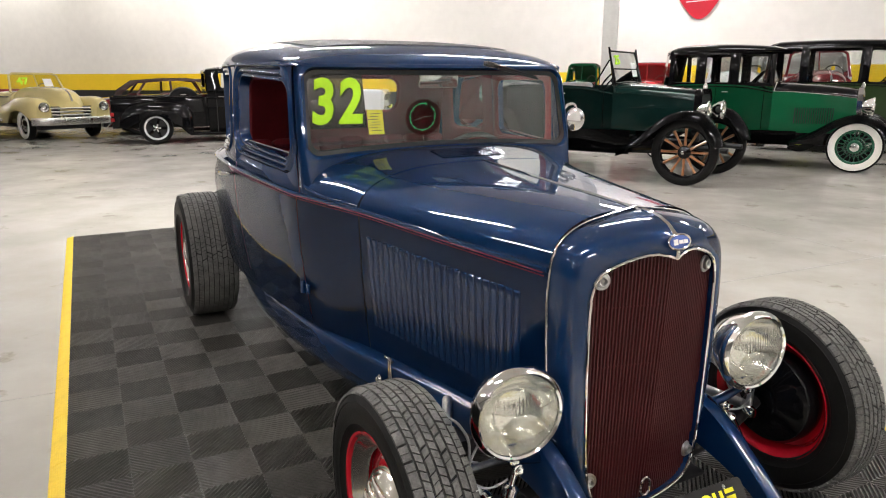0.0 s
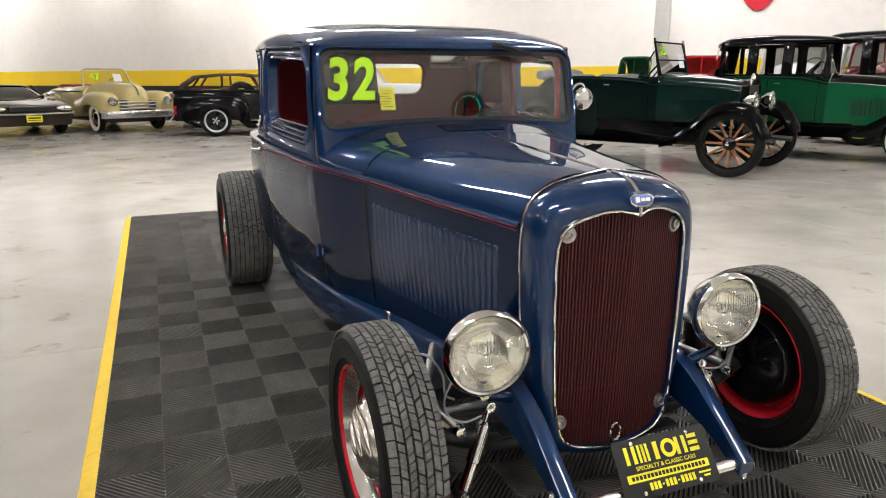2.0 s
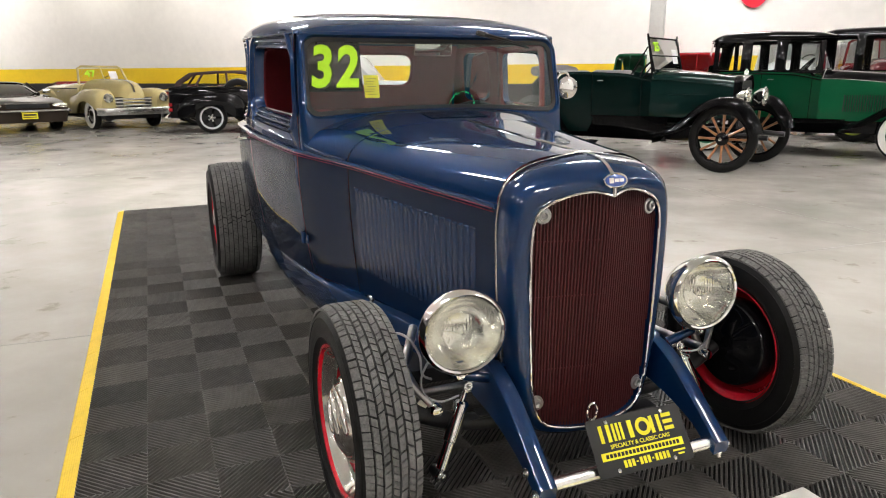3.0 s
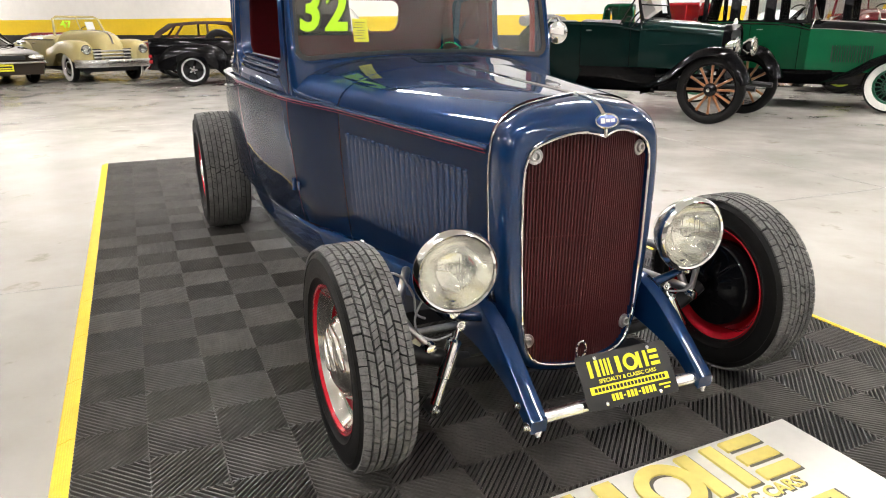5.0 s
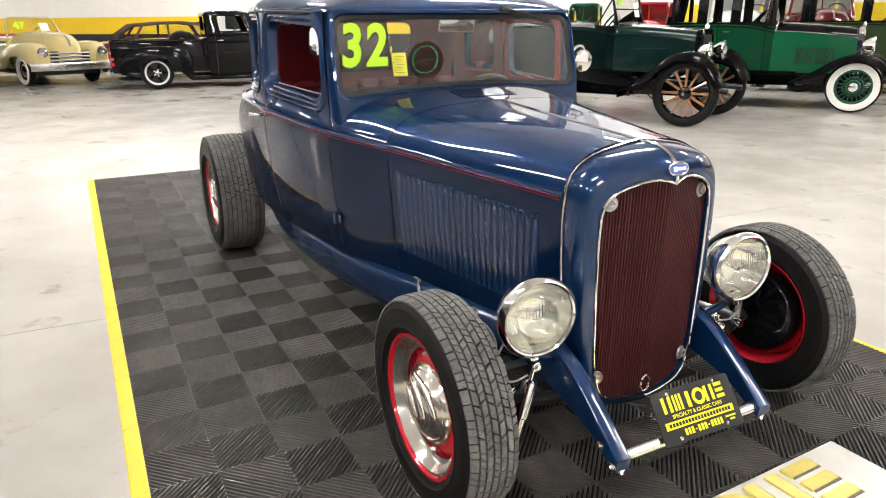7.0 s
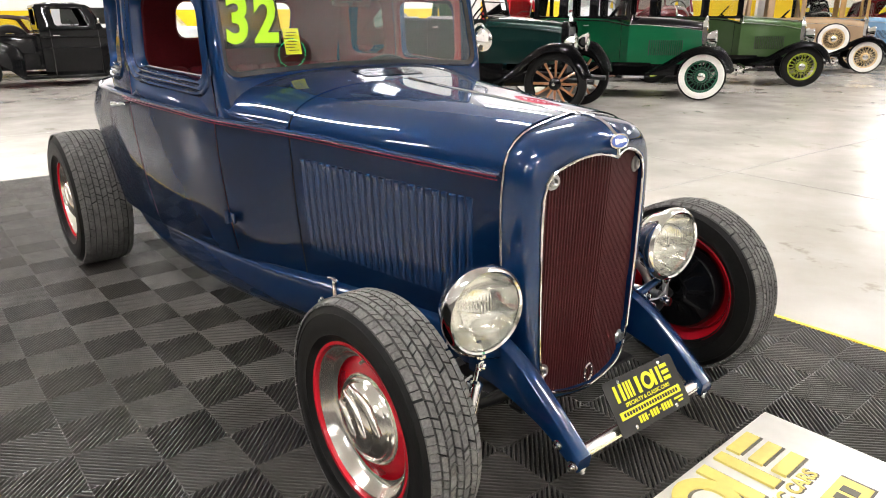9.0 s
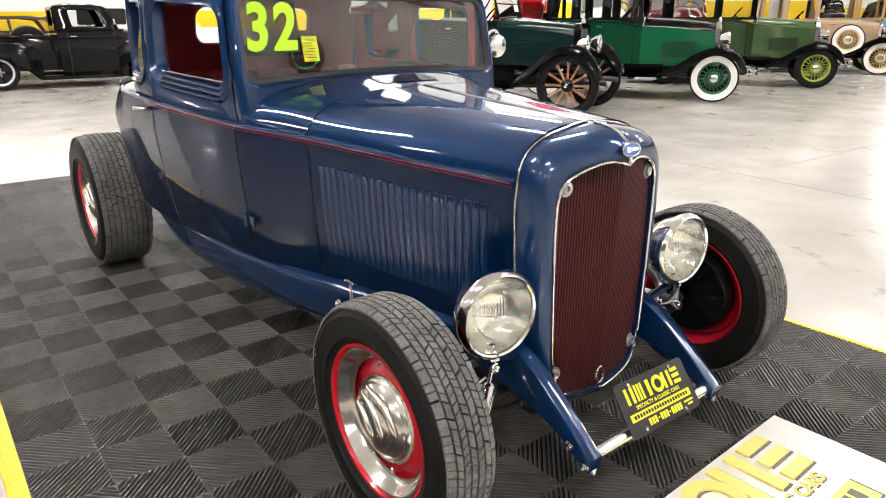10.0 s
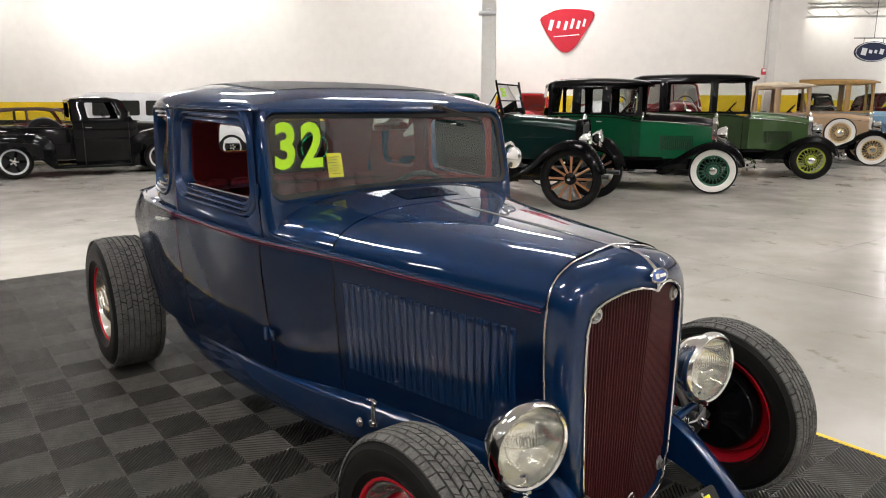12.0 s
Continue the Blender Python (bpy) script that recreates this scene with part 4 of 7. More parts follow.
# ---- chassis ----
T_RX = [(-0.10, 0.29), (0.1, 0.292), (0.5, 0.40), (1.0, 0.525), (1.5, 0.585), (2.0, 0.60), (2.35, 0.585), (3.1, 0.5)]
T_RTOP = [(-0.10, 0.40), (0.3, 0.42), (0.8, 0.425), (2.0, 0.42), (2.35, 0.45), (2.6, 0.52), (3.1, 0.5)]
T_RBOT = [(-0.10, 0.28), (0.1, 0.28), (0.5, 0.275), (1.0, 0.255), (1.5, 0.245), (2.0, 0.265), (2.35, 0.35), (2.6, 0.43), (3.1, 0.42)]
for sx in (-1, 1):
    bm = bmesh.new()
    rows = []
    for y in ys(0.06, 3.1, 40):
        x, a, b2 = interp(y, T_RX), interp(y, T_RBOT), interp(y, T_RTOP)
        hgt = b2 - a
        rows.append([(sx * xx, y, zz) for xx, zz in ((x - 0.05, b2), (x + 0.004, b2), (x + 0.010, b2 - 0.006), (x + 0.0115, b2 - 0.10 * hgt), (x + 0.008, a + 0.5 * hgt), (x - 0.004, a + 0.18 * hgt), (x - 0.022, a + 0.04 * hgt), (x - 0.045, a))])
    loft(bm, rows)
    part("frame_rail", bm, M_BLUE, rod, angle=60)
    # horn that sweeps down to the spreader bar
    top = smooth_line([(0, 0.16, 0.425), (0, 0.06, 0.42), (0, -0.04, 0.375), (0, -0.14, 0.30), (0, -0.205, 0.245), (0, -0.252, 0.205)], 5)
    low = smooth_line([(0, 0.16, 0.29), (0, 0.06, 0.285), (0, -0.04, 0.265), (0, -0.14, 0.232), (0, -0.20, 0.195), (0, -0.248, 0.170)], 5)
    bm = bmesh.new()
    rows = []
    for a, b2 in zip(top, low):
        x0, x1 = 0.262, 0.312
        rows.append([(sx * x0, a.y, a.z), (sx * (x0 + 0.004), a.y, a.z + 0.003), (sx * (x1 - 0.004), a.y, a.z + 0.003), (sx * x1, a.y, a.z - 0.002), (sx * x1, b2.y, b2.z + 0.002), (sx * (x1 - 0.004), b2.y, b2.z), (sx * x0, b2.y, b2.z)])
    loft(bm, rows, close_rows=True, cap=True)
    horn = part("frame_horn", bm, M_BLUE, rod, angle=50)
    bolt((sx * 0.313, -0.185, 0.222), (sx, 0, 0), 0.011, "horn_bolt", horn)
    bolt((sx * 0.313, -0.236, 0.186), (sx, 0, 0), 0.012, "horn_bolt", horn)
    bolt((sx * 0.285, -0.238, 0.165), (0, -0.6, -0.8), 0.013, "horn_bolt", horn)
    # shock absorber
    a, b2 = Vector((sx * 0.375, 0.05, 0.375)), Vector((sx * 0.475, 0.01, 0.145))
    bm = bmesh.new()
    tube(bm, [a, a.lerp(b2, 0.24)], 0.0075, 10)
    tube(bm, [a.lerp(b2, 0.17), a.lerp(b2, 0.20), a.lerp(b2, 0.62), a.lerp(b2, 0.63)], [0.016, 0.0225, 0.0225, 0.020], 18)
    tube(bm, [a.lerp(b2, 0.63), a.lerp(b2, 0.94)], 0.0175, 18)
    tube(bm, [a.lerp(b2, 0.20), a.lerp(b2, 0.215)], 0.0235, 18)
    sh = part("shock_absorber", bm, M_CHROME, rod, "chrome tubular shock absorber")
    bolt(a + Vector((0, -0.012, 0)), (0, -1, 0.2), 0.012, "shock_bolt", sh)
    bolt(b2 + Vector((0, -0.012, 0)), (-sx * 0.3, -1, 0), 0.016, "shock_bolt", sh)
    bm = bmesh.new()
    tube(bm, [b2 + Vector((0, -0.014, 0)), b2 + Vector((0, 0.03, 0))], 0.021, 16)
    part("shock_bush", bm, M_DARKMETAL, sh)
    # steering link with its ball joint
    bm = bmesh.new()
    tube(bm, [(sx * 0.556, 0.09, 0.423), (sx * 0.478, 0.035, 0.333)], [0.011, 0.009], 12)
    link = part("steering_link", bm, M_STEEL, rod, "bright steel steering link")
    bm = bmesh.new()
    lathe(bm, [(0, -0.020), (0.014, -0.017), (0.019, -0.006), (0.019, 0.008), (0.012, 0.018), (0, 0.020)], 18, Matrix.Translation((sx * 0.478, 0.03, 0.333)) @ rot(0, 0, 90))
    part("ball_joint", bm, M_CHROME, link, "chrome ball joint")
    # lamp and shock bracket
    bm = bmesh.new()
    tube(bm, [(sx * 0.30, 0.05, 0.385), (sx * 0.36, 0.04, 0.405), (sx * 0.41, 0.03, 0.425), (sx * 0.41, 0.03, 0.47)], [0.016, 0.015, 0.014, 0.016], 10)
    part("lamp_bracket", bm, M_BLUE, rod)
    bolt((sx * 0.415, 0.0, 0.437), (0, -1, 0), 0.012, "bracket_bolt")
    # headlight
    hl = part("headlight", (lambda b: (lathe(b, [(0, -0.105), (0.03, -0.102), (0.065, -0.082), (0.088, -0.045), (0.096, -0.013), (0.098, 0.0)], 40), b)[1])(bmesh.new()), M_CHROME, rod, "chrome round headlight")
    hl.matrix_basis = pose(sx * 0.412, 0.0, 0.560, 0, 0, -96 + sx) @ Matrix.Scale(1.12, 4)
    bm = bmesh.new()
    lathe(bm, [(0.097, -0.012), (0.106, -0.008), (0.109, 0.004), (0.106, 0.014), (0.098, 0.020), (0.0935, 0.017), (0.0935, 0.008)], 48)
    part("headlight_rim", bm, M_CHROME, hl)
    bm = bmesh.new()
    lathe(bm, [(0, -0.07), (0.03, -0.064), (0.06, -0.046), (0.08, -0.02), (0.0935, 0.008)], 40)
    part("reflector", bm, M_REFLECT, hl, "silvered reflector")
    bm = bmesh.new()
    rr = 0.093
    rows = [(rr * i / 30, 0.028 - 0.016 * (i / 30) ** 2) for i in range(31)]
    rows += [(r, x - 0.006) for r, x in rows[::-1]]
    lathe(bm, rows, 150)
    for v in bm.verts:
        d = math.hypot(v.co.y, v.co.z)
        if d < rr * 0.96 and v.co.x < 0.025 - 0.016 * (d / rr) ** 2:
            # flutes moulded into the back: fine ones between two arcs, broad ones below
            arc = 0.010 + 2.2 * v.co.y ** 2
            if arc < v.co.z < arc + 0.036:
                v.co.x += 0.0010 * math.cos(v.co.y * 760)
            elif v.co.z < arc:
                v.co.x += 0.00022 * math.cos(v.co.y * 900)
            else:
                v.co.x += 0.00025 * math.cos(v.co.y * 900)
    part("lens", bm, M_LENS, hl, "fluted clear glass lens").visible_shadow = False
    bm = bmesh.new()
    lathe(bm, [(0, -0.03), (0.012, -0.028), (0.014, -0.015), (0.010, -0.003), (0, 0.0)], 16)
    part("bulb", bm, M_LENS, hl)
    bm = bmesh.new()
    tube(bm, [(0.025 - 0.016 * (u / rr) ** 2 + 0.003, u, 0.010 + 2.2 * u * u) for u in ys(-0.078, 0.078, 14)], 0.0017, 6)
    part("lens_ridge", bm, M_LENS, hl)
    # wire loop to the lamp
    bm = bmesh.new()
    tube(bm, smooth_line([(sx * 0.56, 0.12, 0.50), (sx * 0.575, 0.07, 0.555), (sx * 0.548, 0.05, 0.545), (sx * 0.516, 0.05, 0.491), (sx * 0.505, 0.06, 0.43), (sx * 0.47, 0.08, 0.40)], 6), 0.0034, 8)
    part("brake_hose", bm, M_HOSE, rod, "grey braided hose loop")
    bm = bmesh.new()
    tube(bm, smooth_line([(sx * 0.44, 0.06, 0.50), (sx * 0.485, 0.05, 0.475), (sx * 0.512, 0.05, 0.42), (sx * 0.50, 0.05, 0.37), (sx * 0.455, 0.045, 0.345), (sx * 0.40, 0.05, 0.35)], 6), 0.0032, 8)
    part("lamp_wire", bm, M_HOSE, rod, "grey lamp wire loop")
# spreader bar, axle, tie rod, radius rods
bm = bmesh.new()
tube(bm, [(-0.27, -0.222, 0.194), (0.27, -0.222, 0.194)], 0.0195, 20)
part("spreader_bar", bm, M_BRIGHT, rod, "chrome spreader bar")
bm = bmesh.new()
tube(bm, smooth_line([(-0.56, 0.08, 0.335), (-0.46, 0.08, 0.28), (-0.30, 0.08, 0.235), (0, 0.08, 0.225), (0.30, 0.08, 0.235), (0.46, 0.08, 0.28), (0.56, 0.08, 0.335)], 6), 0.026, 12)
part("front_axle", bm, M_DARKMETAL, rod, "black dropped front axle")
bm = bmesh.new()
tube(bm, [(-0.50, 0.20, 0.30), (0.50, 0.20, 0.30)], 0.012, 12)
part("tie_rod", bm, M_STEEL, rod)
bm = bmesh.new()
box(bm, (0, 0.02, 0.205), (0.52, 0.05, 0.012), bevel=0.003)
for k in range(3):
    box(bm, (0, 0.08, 0.255 + k * 0.009), (0.8 - k * 0.14, 0.045, 0.007))
part("leaf_spring", bm, M_DARKMETAL, rod)
bm = bmesh.new()
box(bm, (0, 1.5, 0.30), (0.9, 2.4, 0.05))
box(bm, (0, 0.55, 0.42), (0.4, 0.75, 0.5))
part("underbody", bm, M_DARKMETAL, rod)
for sx in (-1, 1):
    bm = bmesh.new()
    tube(bm, [(sx * 0.50, 0.07, 0.335), (sx * 0.46, 0.4, 0.33), (sx * 0.40, 0.95, 0.32)], 0.016, 12)
    tube(bm, [(sx * 0.53, 0.1, 0.30), (sx * 0.535, 0.16, 0.38), (sx * 0.50, 0.19, 0.44), (sx * 0.44, 0.3, 0.47)], 0.014, 10)
    part("radius_rod", bm, M_STEEL, rod)
    # hood latch handle
    bm = bmesh.new()
    tube(bm, [(sx * 0.468, 0.63, 0.392), (sx * 0.472, 0.63, 0.468)], [0.010, 0.006], 10)
    tube(bm, smooth_line([(sx * 0.473, 0.605, 0.468), (sx * 0.475, 0.63, 0.474), (sx * 0.475, 0.655, 0.468)], 5), 0.006, 8)
    tube(bm, [(sx * 0.468, 0.63, 0.386), (sx * 0.468, 0.63, 0.398)], 0.017, 12)
    part("hood_latch", bm, M_CHROME, rod, "chrome hood latch handle")
    bolt((sx * 0.478, 0.70, 0.372), (sx, 0, 0.2), 0.013, "latch_bolt")
    # door hinge and handle
    for z in (0.585,):
        xx = min(side_pts(1.16, 20), key=lambda q2: abs(q2[1] - z))[0]
        bm = bmesh.new()
        tube(bm, [(sx * (xx + 0.012), 1.153, z - 0.024), (sx * (xx + 0.012), 1.153, z + 0.024)], 0.0095, 12)
        box(bm, (sx * (xx + 0.004), 1.125, z), (0.008, 0.05, 0.036), bevel=0.003)
        part("door_hinge", bm, M_BLUE, rod)
    bm = bmesh.new()
    xx = hw(1.165, 1.10)
    tube(bm, [(sx * (xx + 0.008), 1.158, 1.076), (sx * (xx + 0.008), 1.158, 1.128)], 0.0085, 12)
    box(bm, (sx * (xx + 0.002), 1.178, 1.102), (0.008, 0.04, 0.034), bevel=0.003)
    part("door_hinge", bm, M_BLUE, rod)
    xx = interp(1.82, T_WL)
    bm = bmesh.new()
    tube(bm, smooth_line([(sx * (xx - 0.01), 1.80, 0.935), (sx * (xx + 0.035), 1.80, 0.935), (sx * (xx + 0.042), 1.83, 0.933), (sx * (xx + 0.038), 1.90, 0.928)], 5), [0.008] * 6 + [0.007] * 5 + [0.010] * 5, 10)
    part("door_handle", bm, M_CHROME, rod, "chrome door handle")
# mirror on the far post and the wiper
bm = bmesh.new()
lathe(bm, [(0, -0.02), (0.03, -0.018), (0.048, -0.006), (0.05, 0.004), (0.046, 0.006), (0, 0.006)], 32, Matrix.Translation((0.640, 1.15, 1.165)) @ rot(0, 0, 90))
tube(bm, smooth_line([(0.58, 1.17, 1.19), (0.61, 1.165, 1.225), (0.64, 1.155, 1.225), (0.648, 1.155, 1.18)], 5), 0.006, 8)
part("door_mirror", bm, M_CHROME, rod, "round chrome door mirror")
bm = bmesh.new()
box(bm, (0.200, 1.138, 1.388), (0.05, 0.03, 0.018), rot(0, 12, 0), bevel=0.004)
tube(bm, [(0.205, 1.125, 1.386), (0.30, 1.118, 1.366), (0.405, 1.116, 1.341)], [0.008, 0.006, 0.003], 8)
tube(bm, [(0.22, 1.120, 1.374), (0.41, 1.112, 1.334)], 0.004, 6)
part("wiper", bm, M_DARKMETAL, rod, "small black top-mounted wiper")


# ---- wheels ----
def make_wheel(parent, r_out, width, r_rim, cap, tread_rows, blocks, where, flip, red=M_RED, fill=0.86):
    m = where @ (rot(0, 0, 180) if flip else Matrix())
    hwid = width / 2
    w = new("wheel")
    w.parent = parent
    w.matrix_basis = m
    bm = bmesh.new()
    d = r_out - r_rim
    prof = [(r_rim - 0.004, -hwid * 0.76), (r_rim + 0.10 * d, -hwid * 0.88), (r_rim + 0.20 * d, -hwid * 0.95), (r_rim + 0.215 * d, -hwid * 0.985), (r_rim + 0.245 * d, -hwid * 0.97), (r_rim + 0.38 * d, -hwid), (r_rim + 0.6 * d, -hwid * 0.985), (r_rim + 0.68 * d, -hwid * 0.96), (r_rim + 0.695 * d, -hwid * 0.985), (r_rim + 0.72 * d, -hwid * 0.95), (r_rim + 0.80 * d, -hwid * 0.90), (r_out - 0.016, -hwid * 0.80), (r_out - 0.012, -hwid * 0.7), (r_out - 0.010, -hwid * 0.4), (r_out - 0.010, 0)]
    prof = prof + [(r, -x) for r, x in prof[-2::-1]]
    lathe(bm, prof, 72)
    tyre = part("tyre", bm, M_RUBBER, w, "black rubber tyre")
    bm = bmesh.new()
    pitch = 2 * math.pi / blocks
    rnd = random.Random(3)
    for ri, (cx2, bw, sk) in enumerate(tread_rows):
        for b3 in range(blocks):
            a0 = (b3 + 0.5 * (ri % 2)) * pitch + rnd.uniform(-0.13, 0.13) * pitch
            a1 = a0 + pitch * fill
            co = []
            for rr2 in (r_out - 0.010 - 0.012 * (abs(cx2) / hwid) ** 3, r_out - 0.006 * (abs(cx2) / hwid) ** 4):
                drop0 = 0.008 if abs(cx2) > hwid * 0.6 and rr2 > r_out - 0.007 else 0
                for an, sgn in ((a0, -1), (a0, 1), (a1, 1), (a1, -1)):
                    ang = an + sk * sgn * pitch * 0.25
                    rr3 = rr2 - (drop0 if sgn * cx2 > 0 else 0)
                    co.append((cx2 + sgn * bw / 2, rr3 * math.cos(ang), rr3 * math.sin(ang)))
            v = [bm.verts.new(p) for p in co]
            bm.faces.new(v[4:8])
            for i in range(4):
                j = (i + 1) % 4
                bm.faces.new((v[i], v[j], v[4 + j], v[4 + i]))
    tagged(part("tread", bm, M_TREAD, tyre, "grey dusty tread blocks", smooth=False), kind="stuff")
    # rim: enamelled flange, bright ring, enamelled disc
    bm = bmesh.new()
    o = hwid * 0.80
    lathe(bm, [(r_rim - 0.012, -o + 0.012), (r_rim - 0.004, -o - 0.003), (r_rim + 0.004, -o - 0.004), (r_rim + 0.007, -o + 0.004), (r_rim, -o + 0.014)], 64)
    lathe(bm, [(r_rim - 0.012, -o + 0.012), (r_rim - 0.028, -o + 0.05), (r_rim - 0.032, o - 0.05), (r_rim - 0.012, o - 0.012), (r_rim + 0.005, o), (r_rim + 0.002, o + 0.006)], 64)
    lathe(bm, [(r_rim - 0.030, -o + 0.055), (r_rim - 0.06, -o + 0.048), (r_rim - 0.085, -o + 0.036), (0.05, -o + 0.04), (0, -o + 0.04)], 64)
    rim = part("rim", bm, red, w, "red painted steel rim")
    bm = bmesh.new()
    lathe(bm, [(r_rim - 0.010, -o + 0.004), (r_rim - 0.016, -o + 0.004), (r_rim - 0.030, -o + 0.028), (r_rim - 0.038, -o + 0.038), (r_rim - 0.046, -o + 0.040)], 64)
    part("trim_ring", bm, M_CAP, w, "polished trim ring")
    bm = bmesh.new()
    c0 = -o + 0.036
    lathe(bm, [(cap, c0 + 0.004), (cap - 0.003, c0 - 0.010), (cap * 0.90, c0 - 0.018), (cap * 0.86, c0 - 0.015), (cap * 0.8, c0 - 0.026), (cap * 0.6, c0 - 0.038), (cap * 0.54, c0 - 0.036), (cap * 0.45, c0 - 0.042), (cap * 0.2, c0 - 0.046), (0, c0 - 0.047)], 56)
    part("hub_cap", bm, M_CAP, w, "domed polished hub cap with ridges")
    # low ribs pressed into the cap
    dome = [(0, c0 - 0.047), (cap * 0.2, c0 - 0.046), (cap * 0.45, c0 - 0.042), (cap * 0.6, c0 - 0.038), (cap * 0.8, c0 - 0.026), (cap, c0)]
    for p0, p1, p2 in (((-0.72, 0.22), (-0.27, 0.10), (0.02, -0.30)), ((-0.50, 0.52), (0.06, 0.36), (0.36, -0.17)), ((-0.33, 0.70), (0.36, 0.56), (0.74, 0.0))):
        bm = bmesh.new()
        line = smooth_line([(0, -a * cap, b * cap) for a, b in (p0, p1, p2)], 7)
        rad = [cap * (0.03 + 0.075 * math.sin(math.pi * min(1, 0.08 + 0.62 * k / (len(line) - 1)))) for k in range(len(line))]
        rad[-1] = cap * 0.02
        tube(bm, [(interp(math.hypot(p.y, p.z), dome) + 0.35 * r0, p.y, p.z) for p, r0 in zip(line, rad)], rad, 12)
        part("cap_rib", bm, M_CAP, w)
    bm = bmesh.new()
    tube(bm, [(-o + 0.05, 0, r_rim - 0.035), (-o + 0.015, 0, r_rim - 0.045)], 0.004, 8)
    part("valve", bm, M_STEEL, w)
    # brake drum on the inner side
    bm = bmesh.new()
    lathe(bm, [(0, -0.005), (0.15, -0.005), (0.155, 0.01), (0.155, 0.05), (0.145, 0.062), (0.09, 0.066), (0.06, 0.085), (0.03, 0.09), (0, 0.09)], 40)
    part("brake_drum", bm, M_BLACK, w)
    return w


FT = [(-0.0600, 0.0178, 0.15), (-0.0395, 0.0146, 0.85), (-0.0198, 0.0146, -0.85), (0, 0.0146, 0.85), (0.0198, 0.0146, -0.85), (0.0395, 0.0146, 0.85), (0.0600, 0.0178, -0.15)]
RT = [(-0.104 + 0.026 * k, 0.0212, 0.9 if k % 2 else -0.9) for k in range(9)]
for sx in (-1, 1):
    make_wheel(rod, 0.312, 0.150, 0.203, 0.118, FT, 100, pose(sx * 0.682, FRONT_AX, 0.330), sx > 0)
    make_wheel(rod, 0.348, 0.255, 0.203, 0.118, RT, 100, pose(sx * 0.710, REAR_AX, 0.366), sx > 0, fill=0.86)
bm = bmesh.new()
tube(bm, [(-0.7, REAR_AX, 0.366), (0.7, REAR_AX, 0.366)], 0.04, 14)
part("rear_axle", bm, M_DARKMETAL, rod)

# ---- on the car and in front of it ----
def shapes_mark(parent, material, w, h, n, at, gap=0.16, t=0.0008, name="brand_shape"):
    """Plain blocks in a row that stand for a brand mark: bars, frames and rings, one mesh each."""
    cw = w / n
    for i in range(n):
        cx = -w / 2 + (i + 0.5) * cw
        bw = cw * (1 - gap)
        kind = (0, 1, 2, 3, 0, 4)[i % 6]
        c0 = Vector(at) + Vector((cx, 0, 0))
        # (centre x, centre y, width, height) of each plain bar
        bars = {0: [(-bw * 0.34, 0, bw * 0.32, h), (bw * 0.34, 0, bw * 0.32, h)],
                1: [(-bw * 0.37, 0, bw * 0.22, h), (0, 0, bw * 0.22, h), (bw * 0.37, 0, bw * 0.22, h)],
                2: [(0, 0, bw * 0.40, h)],
                3: [],
                4: [(0, k * h * 0.38, bw * 0.9, h * 0.23) for k in (-1, 0, 1)]}[kind]
        for x, y, w2, h2 in bars:
            bm = bmesh.new()
            box(bm, c0 + Vector((x, y, 0)), (w2, h2, t))
            part(name, bm, material, parent, smooth=False)
        if kind == 3:
            bm = bmesh.new()
            lathe(bm, [(h * 0.30, -t / 2), (h * 0.53, -t / 2), (h * 0.53, t / 2), (h * 0.30, t / 2)], 36, Matrix.Translation(c0) @ rot(0, 90, 0), close=True)
            part(name, bm, material, parent, smooth=False)


# dealer plate on the spreader bar
PL = pose(0.022, -0.217, 0.256, 53, 0, -2.2)
plate = thing("dealer_plate", "black dealer plate with yellow print bolted to the chrome bar", "plate", loc=PL)
bm = bmesh.new()
rr = rrect(-0.1525, 0.1525, -0.076, 0.076, 0.012)
loft(bm, [[(u, v, -0.001) for u, v in rr], [(u, v, 0.001) for u, v in rr]], close_rows=True, cap=True)
part("plate_body", bm, M_PLATE, plate, smooth=False)
shapes_mark(plate, M_PLATEYEL, 0.245, 0.046, 6, (0, 0.034, 0.0016))
bm = text_mesh("SPECIALTY & CLASSIC CARS", 0.0155, 0.0003, 0.0002)
bmesh.ops.translate(bm, vec=(0, -0.002, 0.0016), verts=bm.verts[:])
part("plate_words", bm, M_PLATEYEL, plate, smooth=False)
bm = bmesh.new()
box(bm, (0.0, -0.024, 0.0014), (0.262, 0.021, 0.0008))
part("plate_band", bm, M_PLATEYEL, plate, smooth=False)
bm = bmesh.new()
for k in range(20):
    box(bm, (-0.114 + k * 0.012, -0.024, 0.0021), (0.0085, 0.0105, 0.0006))
tagged(part("band_bars", bm, M_PLATE, plate, smooth=False), kind="stuff")
bm = bmesh.new()
for k in range(12):
    if k not in (3, 7):
        box(bm, (-0.066 + k * 0.0125, -0.051, 0.0016), (0.0088, 0.019, 0.0006))
    else:
        box(bm, (-0.066 + k * 0.0125, -0.051, 0.0016), (0.006, 0.004, 0.0006))
for k in range(2):
    box(bm, (0.11 + 0.004 * k, -0.046 - k * 0.010, 0.0016), (0.04 - 0.02 * k, 0.005, 0.0006))
tagged(part("number_bars", bm, M_PLATEYEL, plate, smooth=False), kind="stuff")
for x, z in ((-0.09, 0.064), (0.09, 0.064), (-0.09, -0.064), (0.09, -0.064)):
    bm = bmesh.new()
    lathe(bm, [(0, 0.004), (0.004, 0.003), (0.006, 0.001), (0.006, 0)], 14, Matrix.Translation((x, z, 0.001)) @ rot(0, -90, 0))
    part("plate_bolt", bm, M_CHROME, plate)

